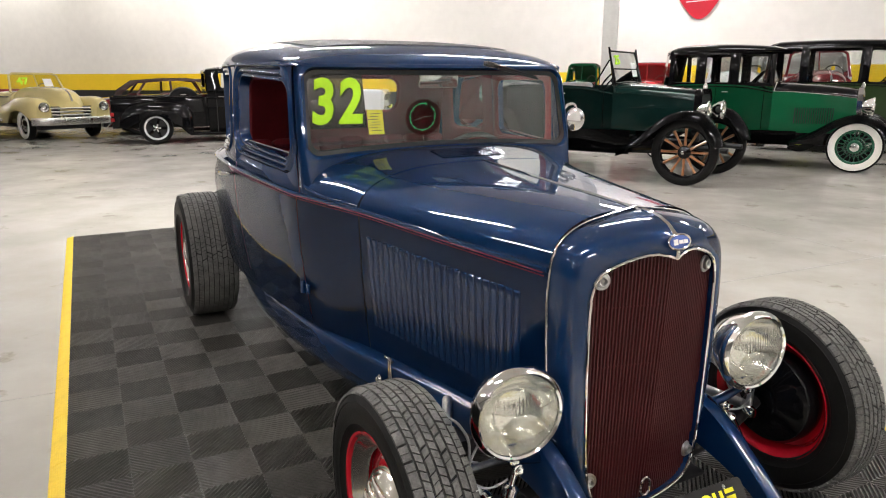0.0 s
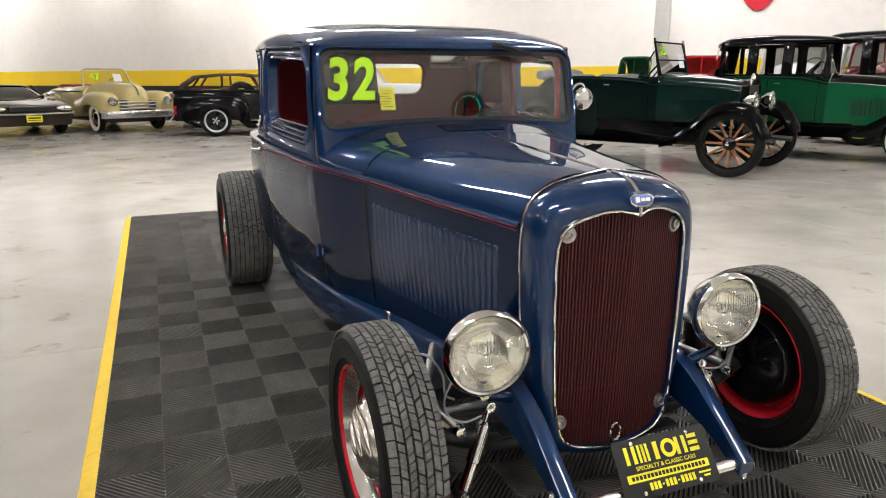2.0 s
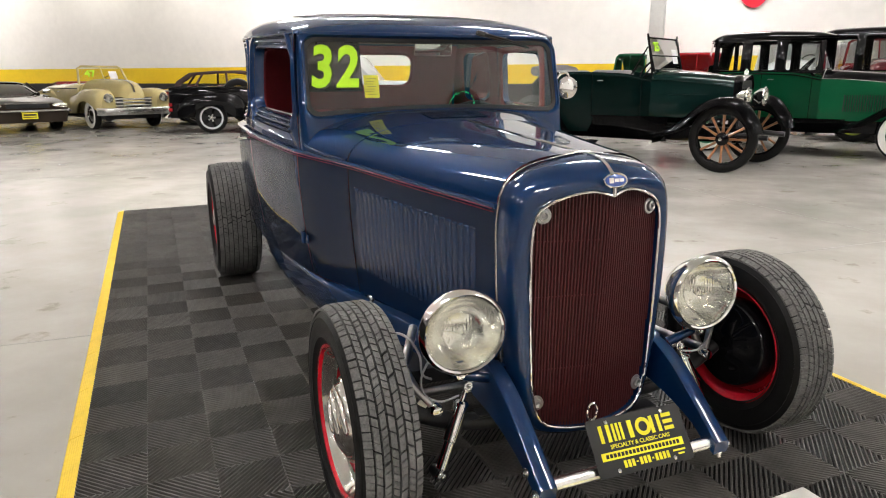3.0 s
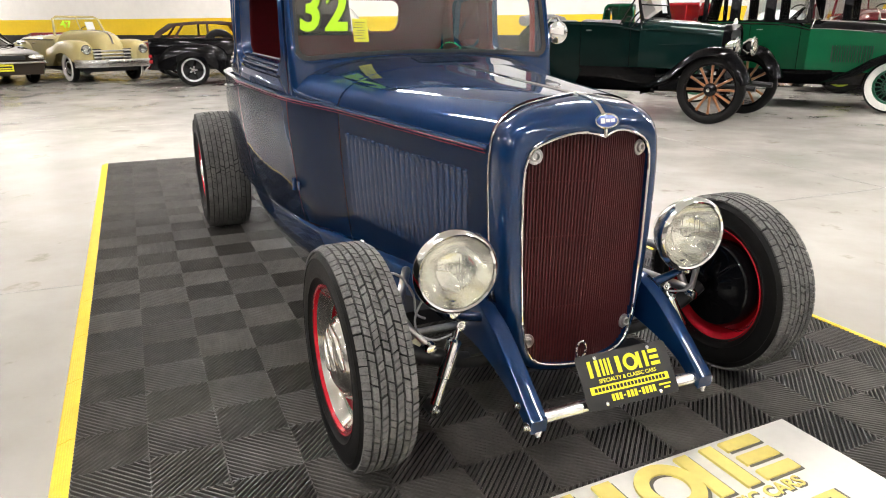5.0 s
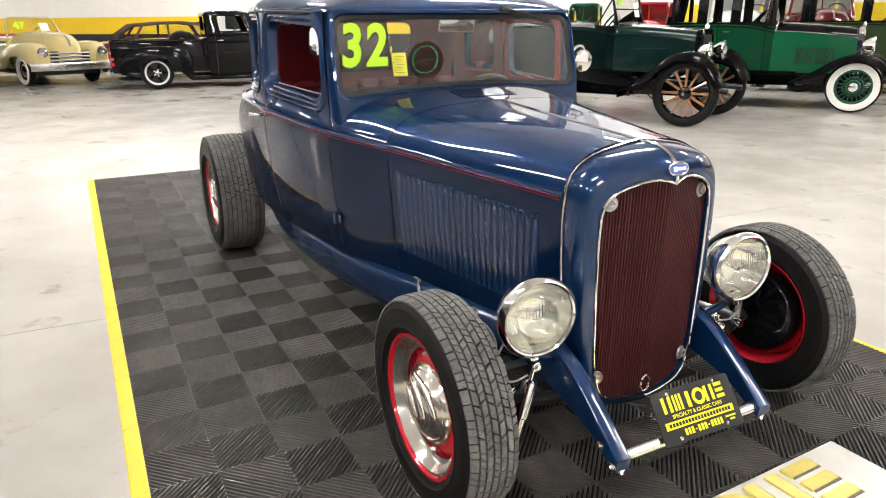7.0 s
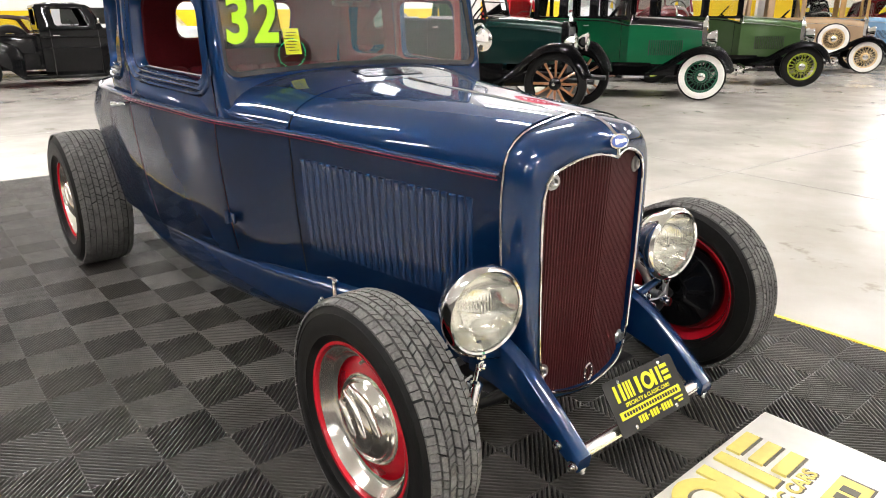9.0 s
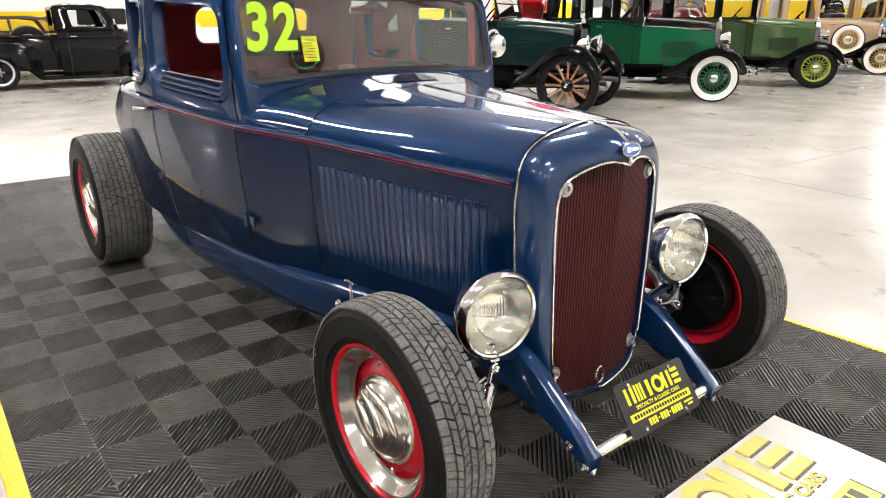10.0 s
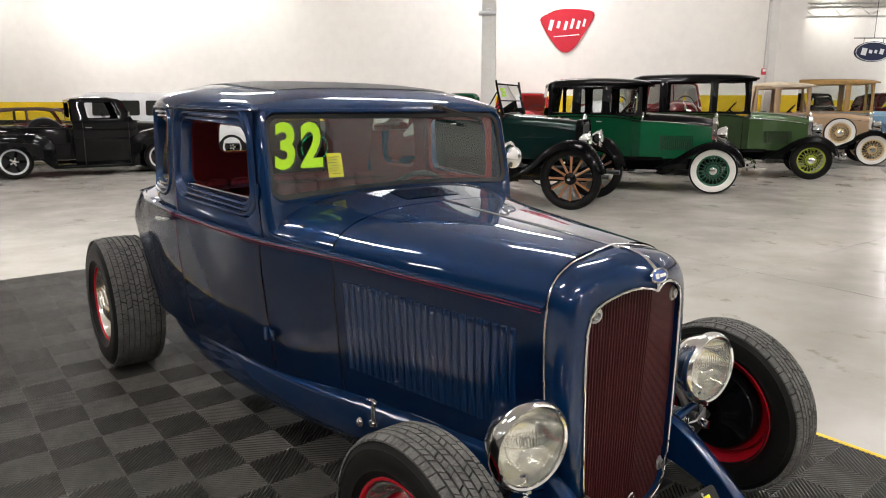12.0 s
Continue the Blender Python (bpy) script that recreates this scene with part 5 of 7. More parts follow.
# white sign board lying in front of the car
SIGN_W, SIGN_D = 1.60, 0.95
board = thing("sign_board", "white sign board with raised gold letter shapes lying on the mat", "sign", loc=pose(0.555 - SIGN_W / 2, -0.340 - SIGN_D / 2, 0.0185, 0, 0, 1.0))
bm = bmesh.new()
box(bm, (0, 0, 0.011), (SIGN_W, SIGN_D, 0.022), bevel=0.004)
part("board", bm, M_SIGNWHITE, board)
# Dark offset copies under the gold shapes paint their shade onto the board.
M_SHADEBARS = mat("letter_shade_and_bars", (0.13, 0.12, 0.095), 0.6, var=0.1)
shapes_mark(board, M_SHADEBARS, 0.96, 0.175, 6, (0.170 + 0.008, SIGN_D / 2 - 0.108 - 0.007, 0.0235), 0.13, 0.003, "shape_shade")
shapes_mark(board, M_GOLD, 0.96, 0.175, 6, (0.170, SIGN_D / 2 - 0.108, 0.0260), 0.13, 0.008)
for m2, dx, dy, z in ((M_SHADEBARS, 0.004, -0.004, 0.0232), (M_GOLD, 0, 0, 0.0246)):
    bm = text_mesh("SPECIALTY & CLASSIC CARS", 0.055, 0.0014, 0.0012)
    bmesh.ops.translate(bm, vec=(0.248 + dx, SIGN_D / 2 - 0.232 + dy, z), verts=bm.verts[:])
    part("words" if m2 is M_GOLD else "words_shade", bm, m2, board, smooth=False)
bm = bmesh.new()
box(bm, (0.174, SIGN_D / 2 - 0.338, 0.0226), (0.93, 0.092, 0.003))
part("band_border", bm, M_SHADEBARS, board, smooth=False)
bm = bmesh.new()
box(bm, (0.170, SIGN_D / 2 - 0.335, 0.0236), (0.92, 0.086, 0.004))
part("gold_band", bm, M_GOLD, board, smooth=False)
bm = bmesh.new()
for k in range(20):
    box(bm, (-0.24 + k * 0.043, SIGN_D / 2 - 0.335, 0.026), (0.028, 0.045, 0.003))
tagged(part("band_bars", bm, M_SHADEBARS, board, smooth=False), kind="stuff")

# year painted on the windscreen, paper note and inspection mirror inside
def on_screen(bm, u, v, off, size=1.0, slant=0.0):
    for w in bm.verts:
        a, b2 = u + w.co.x * size + 0.14 * w.co.y * slant, v + w.co.y * size
        w.co = (a, place_ws(a, b2, 0.014, 0.0)[1] - off - w.co.z, b2)


film = thing("tint_film", "smoked translucent film behind the windscreen digits", "film")
bm = bmesh.new()
box(bm, (0, 0, 0), (0.225, 0.205, 0.0006))
bmesh.ops.subdivide_edges(bm, edges=bm.edges[:], cuts=4, use_grid_fill=True)
on_screen(bm, -0.437, 1.262, -0.0065)
part("film_sheet", bm, M_FILM, film, smooth=False).visible_shadow = False
nums = thing("windscreen_numbers", "lime green model year digits painted on the windscreen", "lettering")
for ch, u in (("3", -0.484), ("2", -0.380)):
    bm = text_mesh(ch, 0.215, 0.0005, 0.0085)
    bmesh.ops.scale(bm, vec=(0.86, 1, 1), verts=bm.verts[:])
    on_screen(bm, u + 0.006, 1.243, 0.0015, slant=1)
    dig = part("digit_outline", bm, M_LIMEEDGE, nums, "dark outline", smooth=False)
    bm = text_mesh(ch, 0.215, 0.0005, 0.0072)
    bmesh.ops.scale(bm, vec=(0.84, 1, 1), verts=bm.verts[:])
    on_screen(bm, u, 1.247, 0.004, slant=1)
    part("digit", bm, M_LIME, nums, smooth=False)
note = thing("paper_note", "small yellow printed paper stuck inside the windscreen", "note")
bm = bmesh.new()
box(bm, (0, 0, 0), (0.062, 0.088, 0.0008))
on_screen(bm, -0.288, 1.178, -0.008)
part("sheet", bm, M_NOTE, note, smooth=False)
bm = bmesh.new()
for k in range(7):
    box(bm, (-0.006 * (k % 3), 0.03 - k * 0.010, 0.0008), (0.040 - 0.006 * (k % 2), 0.0022, 0.0004))
on_screen(bm, -0.288, 1.178, -0.0065)
tagged(part("print_bars", bm, M_INK, note, smooth=False), kind="stuff")

# wall signs
def hall_wall(u, z, off=0.03):
    return HALL @ pose(u, WALL_V - off, z, 90, 0, 0)


M_SIGNBLUE = mat("navy_sign_enamel", (0.012, 0.02, 0.06), 0.35, var=0.05)
red = thing("wall_sign", "red rounded triangular enamel sign on the white wall", "sign", loc=hall_wall(0.89, 3.49))
bm = bmesh.new()
outl = smooth_line([(-0.70, 0.40, 0), (-0.35, 0.56, 0), (0.0, 0.60, 0), (0.40, 0.58, 0), (0.70, 0.52, 0), (0.74, 0.36, 0), (0.50, -0.05, 0), (0.22, -0.46, 0), (0.0, -0.58, 0), (-0.22, -0.48, 0), (-0.52, -0.10, 0), (-0.74, 0.28, 0), (-0.70, 0.40, 0)], 5)[:-1]
loft(bm, [[(p.x, p.y, -0.02) for p in outl], [(p.x, p.y, 0.02) for p in outl]], close_rows=True, cap=True)
part("sign_face", bm, M_SIGNRED, red, smooth=False)
bm = bmesh.new()
for k, (x, w, hh) in enumerate(((-0.44, 0.18, 0.36), (-0.23, 0.14, 0.24), (-0.03, 0.14, 0.30), (0.15, 0.13, 0.34), (0.32, 0.13, 0.28), (0.48, 0.11, 0.26))):
    box(bm, (x, 0.17 + 0.05 * k / 5 - (0.04 if k in (2, 4) else 0), 0.024), (w * 0.6, hh * 0.8, 0.008), rot(0, 0, -14))
box(bm, (0.0, -0.12, 0.024), (0.72, 0.025, 0.006), rot(0, 0, 4))
part("brand_shapes", bm, M_PLATEWHITE, red, "white plain brand shapes", smooth=False)
blue = thing("hanging_sign", "dark blue oval sign hanging from a bracket", "sign", loc=pose(22.0, 7.45, 3.05, 90, 0, -38))
bm = bmesh.new()
lathe(bm, [(0, -0.03), (1, -0.03), (1, 0.03), (0, 0.03)], 40, Matrix.Diagonal((0.56, 0.30, 1, 1)) @ rot(0, 90, 0))
part("sign_face", bm, M_SIGNBLUE, blue)
bm = bmesh.new()
tube(bm, [(0.53 * math.cos(a), 0.275 * math.sin(a), 0.034) for a in [2 * math.pi * i / 40 for i in range(41)]], 0.010, 6, caps=False)
for x, w, hh in ((-0.28, 0.16, 0.26), (-0.08, 0.10, 0.12), (0.08, 0.08, 0.12), (0.26, 0.12, 0.2)):
    box(bm, (x, 0, 0.034), (w, hh * 0.8, 0.008), rot(0, 0, -12), bevel=0.0)
part("brand_shapes", bm, M_PLATEWHITE, blue, "white plain brand shapes", smooth=False)
bm = bmesh.new()
tube(bm, [(-0.62, 0.40, 0), (0.62, 0.40, 0)], 0.015, 8)
for x in (-0.3, 0.3):
    tube(bm, [(x, 0.24, 0), (x, 0.40, 0)], 0.008, 6)
tube(bm, [(0, 0.40, 0), (0, 3.85, 0)], 0.008, 6)
part("hanger", bm, M_DARKMETAL, blue)

# ---- the other cars of the hall ----
M_GREEN = mat("emerald_car_paint", (0.006, 0.088, 0.036), 0.25, coat=1.0, var=0.05, spec=0.0)
M_DKGREEN = mat("dark_green_car_paint", (0.0032, 0.0135, 0.0120), 0.25, coat=1.0, var=0.05, spec=0.0)
M_OLIVE = mat("olive_car_paint", (0.045, 0.082, 0.030), 0.3, coat=1.0, var=0.05, spec=0.0)
M_TAN = mat("tan_car_paint", (0.42, 0.29, 0.18), 0.3, coat=1.0, var=0.05, spec=0.0)
M_CREAM = mat("cream_car_paint", (0.56, 0.47, 0.215), 0.25, coat=1.0, var=0.04, spec=0.0)
M_CANVAS = mat("cream_canvas_top", (0.62, 0.52, 0.38), 0.85, var=0.08, bump=0.2, bscale=300)
M_BROWNTOP = mat("brown_canvas_top", (0.085, 0.047, 0.045), 0.85, var=0.12, bump=0.2, bscale=300)
M_WOODPAINT = mat("varnished_spoke_wood", (0.30, 0.13, 0.055), 0.35, coat=0.3, var=0.2, scale=14)
M_BODYWOOD = mat("honey_body_wood", (0.42, 0.24, 0.075), 0.4, coat=0.4, var=0.2, scale=9)
M_WHITEWALL = mat("whitewall_rubber", (0.75, 0.73, 0.68), 0.6, var=0.05)
M_LIMEWHEEL = mat("lime_wheel_enamel", (0.32, 0.38, 0.02), 0.3, coat=0.5, var=0.05)
M_CREAMWHEEL = mat("cream_wheel_enamel", (0.70, 0.52, 0.27), 0.3, coat=0.5, var=0.05)
M_REDCAR = mat("red_car_paint", (0.38, 0.015, 0.02), 0.25, coat=1.0, var=0.05, spec=0.0)
M_MAROONCAR = mat("maroon_car_paint", (0.12, 0.010, 0.014), 0.25, coat=1.0, var=0.05, spec=0.0)
M_WHITECAR = mat("white_car_paint", (0.72, 0.73, 0.74), 0.25, coat=1.0, var=0.03, spec=0.0)
M_BLUECAR = mat("light_blue_car_paint", (0.16, 0.27, 0.40), 0.25, coat=1.0, var=0.04, spec=0.0)
M_BROWNCAR = mat("dark_brown_car_paint", (0.030, 0.022, 0.016), 0.25, coat=1.0, var=0.05, spec=0.0)
for m0 in (M_DKGREEN, M_GREEN, M_BROWNCAR):
    m0.node_tree.nodes["Principled BSDF"].inputs["Coat IOR"].default_value = 1.33
M_GREYSEAT = mat("grey_seat_leather", (0.16, 0.155, 0.16), 0.55, var=0.12)
M_DARKIN = mat("dark_trim_and_gap_shade", (0.02, 0.018, 0.016), 0.7, var=0.1)


def spoke_wheel(parent, where, flip, r, w, rim_m, style, white=False, r_rim=None):
    """A whole wheel of a vintage or later car; it turns about local X, outer face towards -X."""
    e = new("wheel")
    e.parent = parent
    e.matrix_basis = where @ (rot(0, 0, 180) if flip else Matrix())
    rr2 = r_rim or r * 0.64
    hw2 = w / 2
    bm = bmesh.new()
    prof = [(rr2, -hw2 * 0.7), (rr2 + 0.3 * (r - rr2), -hw2), (rr2 + 0.7 * (r - rr2), -hw2 * 0.95), (r - 0.006, -hw2 * 0.65), (r, -hw2 * 0.3)]
    prof += [(a, -b2) for a, b2 in prof[::-1]]
    lathe(bm, prof, 44)
    part("tyre", bm, M_RUBBER, e, "black tyre")
    if white:
        bm = bmesh.new()
        lathe(bm, [(rr2 + 0.004, -hw2 * 0.73), (rr2 + 0.3 * (r - rr2), -hw2 - 0.004), (rr2 + 0.72 * (r - rr2), -hw2 * 0.95 - 0.004), (rr2 + 0.76 * (r - rr2), -hw2 * 0.9)], 44)
        part("whitewall", bm, M_WHITEWALL, e, "white sidewall band")
    bm = bmesh.new()
    lathe(bm, [(rr2 + 0.006, -hw2 * 0.72), (rr2 - 0.004, -hw2 * 0.78), (rr2 - 0.022, -hw2 * 0.5), (rr2 - 0.026, hw2 * 0.5), (rr2 + 0.006, hw2 * 0.7)], 44)
    part("rim", bm, rim_m if style != "wood" else M_BLACK, e)
    if style == "wood":
        for k in range(12):
            bm = bmesh.new()
            a = 2 * math.pi * k / 12
            d = Vector((0, math.cos(a), math.sin(a)))
            tube(bm, [d * 0.06, d * (rr2 * 0.55), d * (rr2 - 0.02)], [0.020, 0.015, 0.019], 8)
            part("spoke", bm, M_WOODPAINT, e, "varnished wooden spoke")
        bm = bmesh.new()
        lathe(bm, [(0, -0.09), (0.03, -0.085), (0.034, -0.05), (0.075, -0.04), (0.085, -0.02), (0.085, 0.04), (0, 0.04)], 24)
        part("hub", bm, M_BLACK, e)
        bm = bmesh.new()
        lathe(bm, [(0, -0.098), (0.022, -0.094), (0.026, -0.07)], 18)
        part("hub_cap", bm, M_CHROME, e)
    elif style == "wire":
        bm = bmesh.new()
        for k in range(40):
            a = 2 * math.pi * k / 40
            a2 = a + (0.44 if k % 2 else -0.44)
            tube(bm, [(-0.045 if k % 4 < 2 else 0.02, 0.075 * math.cos(a), 0.075 * math.sin(a)), (0.0, (rr2 - 0.02) * math.cos(a2), (rr2 - 0.02) * math.sin(a2))], 0.0045, 5, caps=False)
        tagged(part("wire_spokes", bm, rim_m, e, "crossed wire spokes"), kind="stuff")
        bm = bmesh.new()
        lathe(bm, [(0.05, -0.055), (0.085, -0.05), (0.10, -0.03), (0.10, 0.03), (0, 0.04)], 28)
        part("hub", bm, rim_m, e)
        bm = bmesh.new()
        lathe(bm, [(0, -0.088), (0.04, -0.086), (0.062, -0.075), (0.066, -0.05)], 28)
        part("hub_cap", bm, M_CHROME, e, "chrome hub cap")
        bm = bmesh.new()
        lathe(bm, [(0, 0.03), (0.13, 0.03), (0.14, 0.06), (0, 0.07)], 28)
        part("brake_drum", bm, M_DARKMETAL, e)
    elif style == "star":
        bm = bmesh.new()
        lathe(bm, [(0, 0.03), (rr2 - 0.02, 0.03)], 32)
        part("wheel_back", bm, M_DARKMETAL, e)
        for k in range(5):
            bm = bmesh.new()
            a = 2 * math.pi * k / 5 + 0.3
            box(bm, (-0.02, 0, rr2 * 0.52), (0.04, 0.05, rr2 * 0.86), bevel=0.008, seg=1)
            bmesh.ops.transform(bm, matrix=rot(math.degrees(a), 0, 0), verts=bm.verts[:])
            part("spoke", bm, M_BLACK, e)
            bm = bmesh.new()
            box(bm, (-0.043, 0, rr2 * 0.22), (0.012, 0.034, rr2 * 0.25), bevel=0.004, seg=1)
            bmesh.ops.transform(bm, matrix=rot(math.degrees(a), 0, 0), verts=bm.verts[:])
            part("spoke_tip", bm, M_STEEL, e)
        bm = bmesh.new()
        lathe(bm, [(0, -0.055), (0.03, -0.05), (0.035, -0.03)], 20)
        part("hub_cap", bm, M_CHROME, e)
        bm = bmesh.new()
        lathe(bm, [(rr2 + 0.010, -hw2 * 0.74), (rr2 - 0.002, -hw2 * 0.84), (rr2 - 0.030, -hw2 * 0.6), (rr2 - 0.034, -hw2 * 0.2)], 44)
        part("polished_lip", bm, M_WHITECAR, e, "bright polished rim lip")
    else:
        bm = bmesh.new()
        lathe(bm, [(rr2 - 0.012, -hw2 * 0.55), (rr2 * 0.72, -hw2 * 0.42), (rr2 * 0.66, -hw2 * 0.6), (rr2 * 0.4, -hw2 * 0.75), (0, -hw2 * 0.8)], 36)
        part("hub_cap", bm, M_CHROME, e, "chrome wheel cover")
    return e


def sweep_fender(parent, cx, path, width, material, name="fender", crown=0.11):
    """A crowned wing that follows a line of (y, z)."""
    bm = bmesh.new()
    line = smooth_line([(0, y, z) for y, z in path], 6)
    rows = []
    for i, p in enumerate(line):
        t = (line[min(i + 1, len(line) - 1)] - line[max(i - 1, 0)]).normalized()
        nrm = Vector((0, -t.z, t.y))
        if nrm.z < 0 and abs(nrm.z) > 0.3:
            nrm = -nrm
        c3 = crown * min(1, max(0.08, (p.z - 0.36) / 0.25))
        rows.append([(cx + width / 2 * u, p.y - nrm.y * c3 * abs(u) ** 2.6, p.z - nrm.z * c3 * abs(u) ** 2.6) for u in [k / 5 - 1 for k in range(11)]])
    loft(bm, rows)
    bmesh.ops.solidify(bm, geom=bm.faces[:], thickness=0.012)
    return part(name, bm, material, parent, angle=60)


def round_lamp(parent, loc, r, name="headlight"):
    bm = bmesh.new()
    m2 = Matrix.Translation(loc) @ rot(0, 0, -90)
    lathe(bm, [(0, -r * 1.1), (r * 0.5, -r * 1.0), (r * 0.9, -r * 0.4), (r, 0), (r * 1.08, 0.01), (r * 1.04, 0.03), (r * 0.95, 0.03)], 24, m2)
    o = part(name, bm, M_CHROME, parent, "chrome headlight")
    bm = bmesh.new()
    lathe(bm, [(0, 0.045), (r * 0.6, 0.04), (r * 0.96, 0.026)], 24, m2)
    part("lens", bm, M_LENS, o).visible_shadow = False
    bm = bmesh.new()
    lathe(bm, [(0, -r * 0.5), (r * 0.6, -r * 0.25), (r * 0.95, 0.02)], 24, m2)
    part("reflector", bm, M_REFLECT, o)
    return o


def vintage_car(name, label, where, body_m, fender_m, wheel_m, style, r, white, wb, hood_w, hood_z, belt_z, roof_z, cab, top="closed", upper_m=None, group="vintage cars in a row", tw=0.12, bumper=True, cab_back=None, posts=None, hood_top_m=None):
    """A car of the twenties or thirties; front axle on y = 0, nose to -y."""
    car = thing(name, label, "car", group, where)
    tr = 0.71
    for y in (0, wb):
        for s in (-1, 1):
            spoke_wheel(car, pose(s * tr, y, r), s > 0, r, tw, wheel_m, style, white, r_rim=r * (0.76 if style == "wood" else 0.66))
    ft = r * 2 + 0.085
    for s in (-1, 1):
        sweep_fender(car, s * 0.71, [(-0.48, r + 0.09), (-0.45, r + 0.19), (-0.38, r + 0.31), (-0.22, ft - 0.03), (0.03, ft + 0.01), (0.30, ft - 0.08), (0.58, r + 0.20), (0.86, 0.44), (1.05, 0.36)], 0.31, fender_m, "front_fender")
        sweep_fender(car, s * 0.71, [(wb - 0.62, 0.36), (wb - 0.48, r + 0.12), (wb - 0.28, ft - 0.06), (wb, ft), (wb + 0.28, ft - 0.10), (wb + 0.46, r + 0.15), (wb + 0.54, r)], 0.28, fender_m, "rear_fender")
        bm = bmesh.new()
        box(bm, (s * 0.44, 0.48, 0.45), (0.02, 1.25, 0.18), rot(0, 0, -s * 6))
        part("inner_fender", bm, fender_m, car, smooth=False)
        bm = bmesh.new()
        box(bm, (s * 0.70, wb / 2 + 0.2, 0.35), (0.30, wb - 1.35, 0.03), bevel=0.008, seg=1)
        rb = part("running_board", bm, fender_m, car)
        bm = bmesh.new()
        box(bm, (s * 0.855, wb / 2 + 0.2, 0.355), (0.012, wb - 1.35, 0.04))
        part("edge_strip", bm, M_BRIGHT if style == "wood" else M_CHROME, rb, "bright edge strip", smooth=False)
        bm = bmesh.new()
        za = 0.67 if style == "wood" else 0.57
        loft(bm, [[(s * 0.56, y, 0.34), (s * 0.60, y, 0.42), (s * (interp(y, [(wb / 2 - 0.4, 0.56), (wb / 2, 0.64)]) if style == "wood" else 0.62), y, za)] for y in ys(wb / 2 + 0.2 - (wb - 1.2) / 2, wb / 2 + 0.2 + (wb - 1.2) / 2, 8)])
        bmesh.ops.solidify(bm, geom=bm.faces[:], thickness=0.012)
        part("splash_apron", bm, fender_m, car)
    y0, y1 = cab  # windscreen and back of the body
    # hood
    zh = 0.66 if style == "wood" else 0.54
    bm = bmesh.new()
    rows = []
    for y, f in ((0.04, 0), (0.3, 0.35), (0.6, 0.68), (0.9, 0.9), (y0, 1.0)):
        hw3 = hood_w + (0.50 - hood_w) * f
        zt = hood_z + (belt_z + 0.03 - hood_z) * f
        rows.append([(hw3, y, zh), (hw3 + 0.01, y, 0.8), (hw3, y, zt - 0.14)] + [(hw3 * math.copysign(abs(math.cos(a)) ** 0.6, math.cos(a)), y, zt - 0.14 + 0.14 * math.sin(a) ** 0.8) for a in [math.pi * i / 14 for i in range(1, 14)]] + [(-hw3, y, zt - 0.14), (-hw3 - 0.01, y, 0.8), (-hw3, y, zh)])
    if hood_top_m:
        loft(bm, [r3[:3] for r3 in rows])
        loft(bm, [r3[-3:] for r3 in rows])
    else:
        loft(bm, rows)
    hood = part("hood", bm, body_m, car, angle=60)
    if hood_top_m:
        bm = bmesh.new()
        loft(bm, [r3[2:-2] for r3 in rows])
        part("hood_top", bm, hood_top_m, hood, "black hood top", angle=60)
    bm = bmesh.new()
    for s in (-1, 1):
        for k in range(16):
            y = 0.36 + k * 0.032
            hw3 = hood_w + (0.50 - hood_w) * interp(y, [(0.04, 0), (0.3, 0.35), (0.6, 0.68), (0.9, 0.9), (y0, 1.0)])
            if style == "wood":
                box(bm, (s * (hw3 + 0.010), y, 0.97), (0.006, 0.008, 0.006), rot(0, 0, s * 18))
            else:
                box(bm, (s * (hw3 + 0.012), y, 0.80), (0.020, 0.016, 0.24), rot(0, 0, s * 18))
    tagged(part("hood_studs" if style == "wood" else "louvres", bm, M_CHROME if style == "wood" else body_m, hood, smooth=False), kind="stuff")
    # dark sheet behind the louvres that paints the shade of their slots
    if style != "wood":
        for s in (-1, 1):
            bm = bmesh.new()
            rowa = [(s * (hood_w + (0.50 - hood_w) * interp(y, [(0.04, 0), (0.3, 0.35), (0.6, 0.68), (0.9, 0.9), (y0, 1.0)]) + 0.0115), y) for y in ys(0.34, 0.87, 8)]
            loft(bm, [[(x, y, 0.68) for x, y in rowa], [(x, y, 0.92) for x, y in rowa]])
            part("louvre_gap_shade", bm, M_DARKIN, hood)
    bm = bmesh.new()
    for s in (-1, 1):
        tube(bm, [(s * (hood_w + (0.5 - hood_w) * f + 0.004), y, hood_z + (belt_z + 0.03 - hood_z) * f - 0.135) for y, f in ((0.05, 0), (0.3, 0.35), (0.6, 0.68), (0.9, 0.9), (y0, 1.0))], 0.006, 6)
    tube(bm, [(0.505 * math.copysign(abs(math.cos(a)) ** 0.6, math.cos(a)), y0 - 0.02, belt_z - 0.11 + 0.145 * math.sin(a) ** 0.8) for a in [math.pi * i / 16 for i in range(17)]], 0.012, 6)
    part("hood_trim", bm, M_CHROME if style != "wood" else body_m, hood)
    # radiator
    bm = bmesh.new()
    rr = rrect(-hood_w - 0.01, hood_w + 0.01, 0.50, hood_z + 0.02, 0.10)
    ri = rrect(-hood_w + 0.035, hood_w - 0.035, 0.54, hood_z - 0.05, 0.07)
    loft(bm, [[(u, 0.06, v) for u, v in rr], [(u, -0.01, v) for u, v in rr], [(u, -0.03, v) for u, v in ri], [(u, 0.0, v) for u, v in ri]], close_rows=True)
    part("radiator_shell", bm, M_CHROME if style != "wood" else M_BLACK, car)
    bm = bmesh.new()
    bm.faces.new([bm.verts.new((u, -0.002, v)) for u, v in ri])
    part("radiator_core", bm, M_DARKMETAL, car, smooth=False)
    bm = bmesh.new()
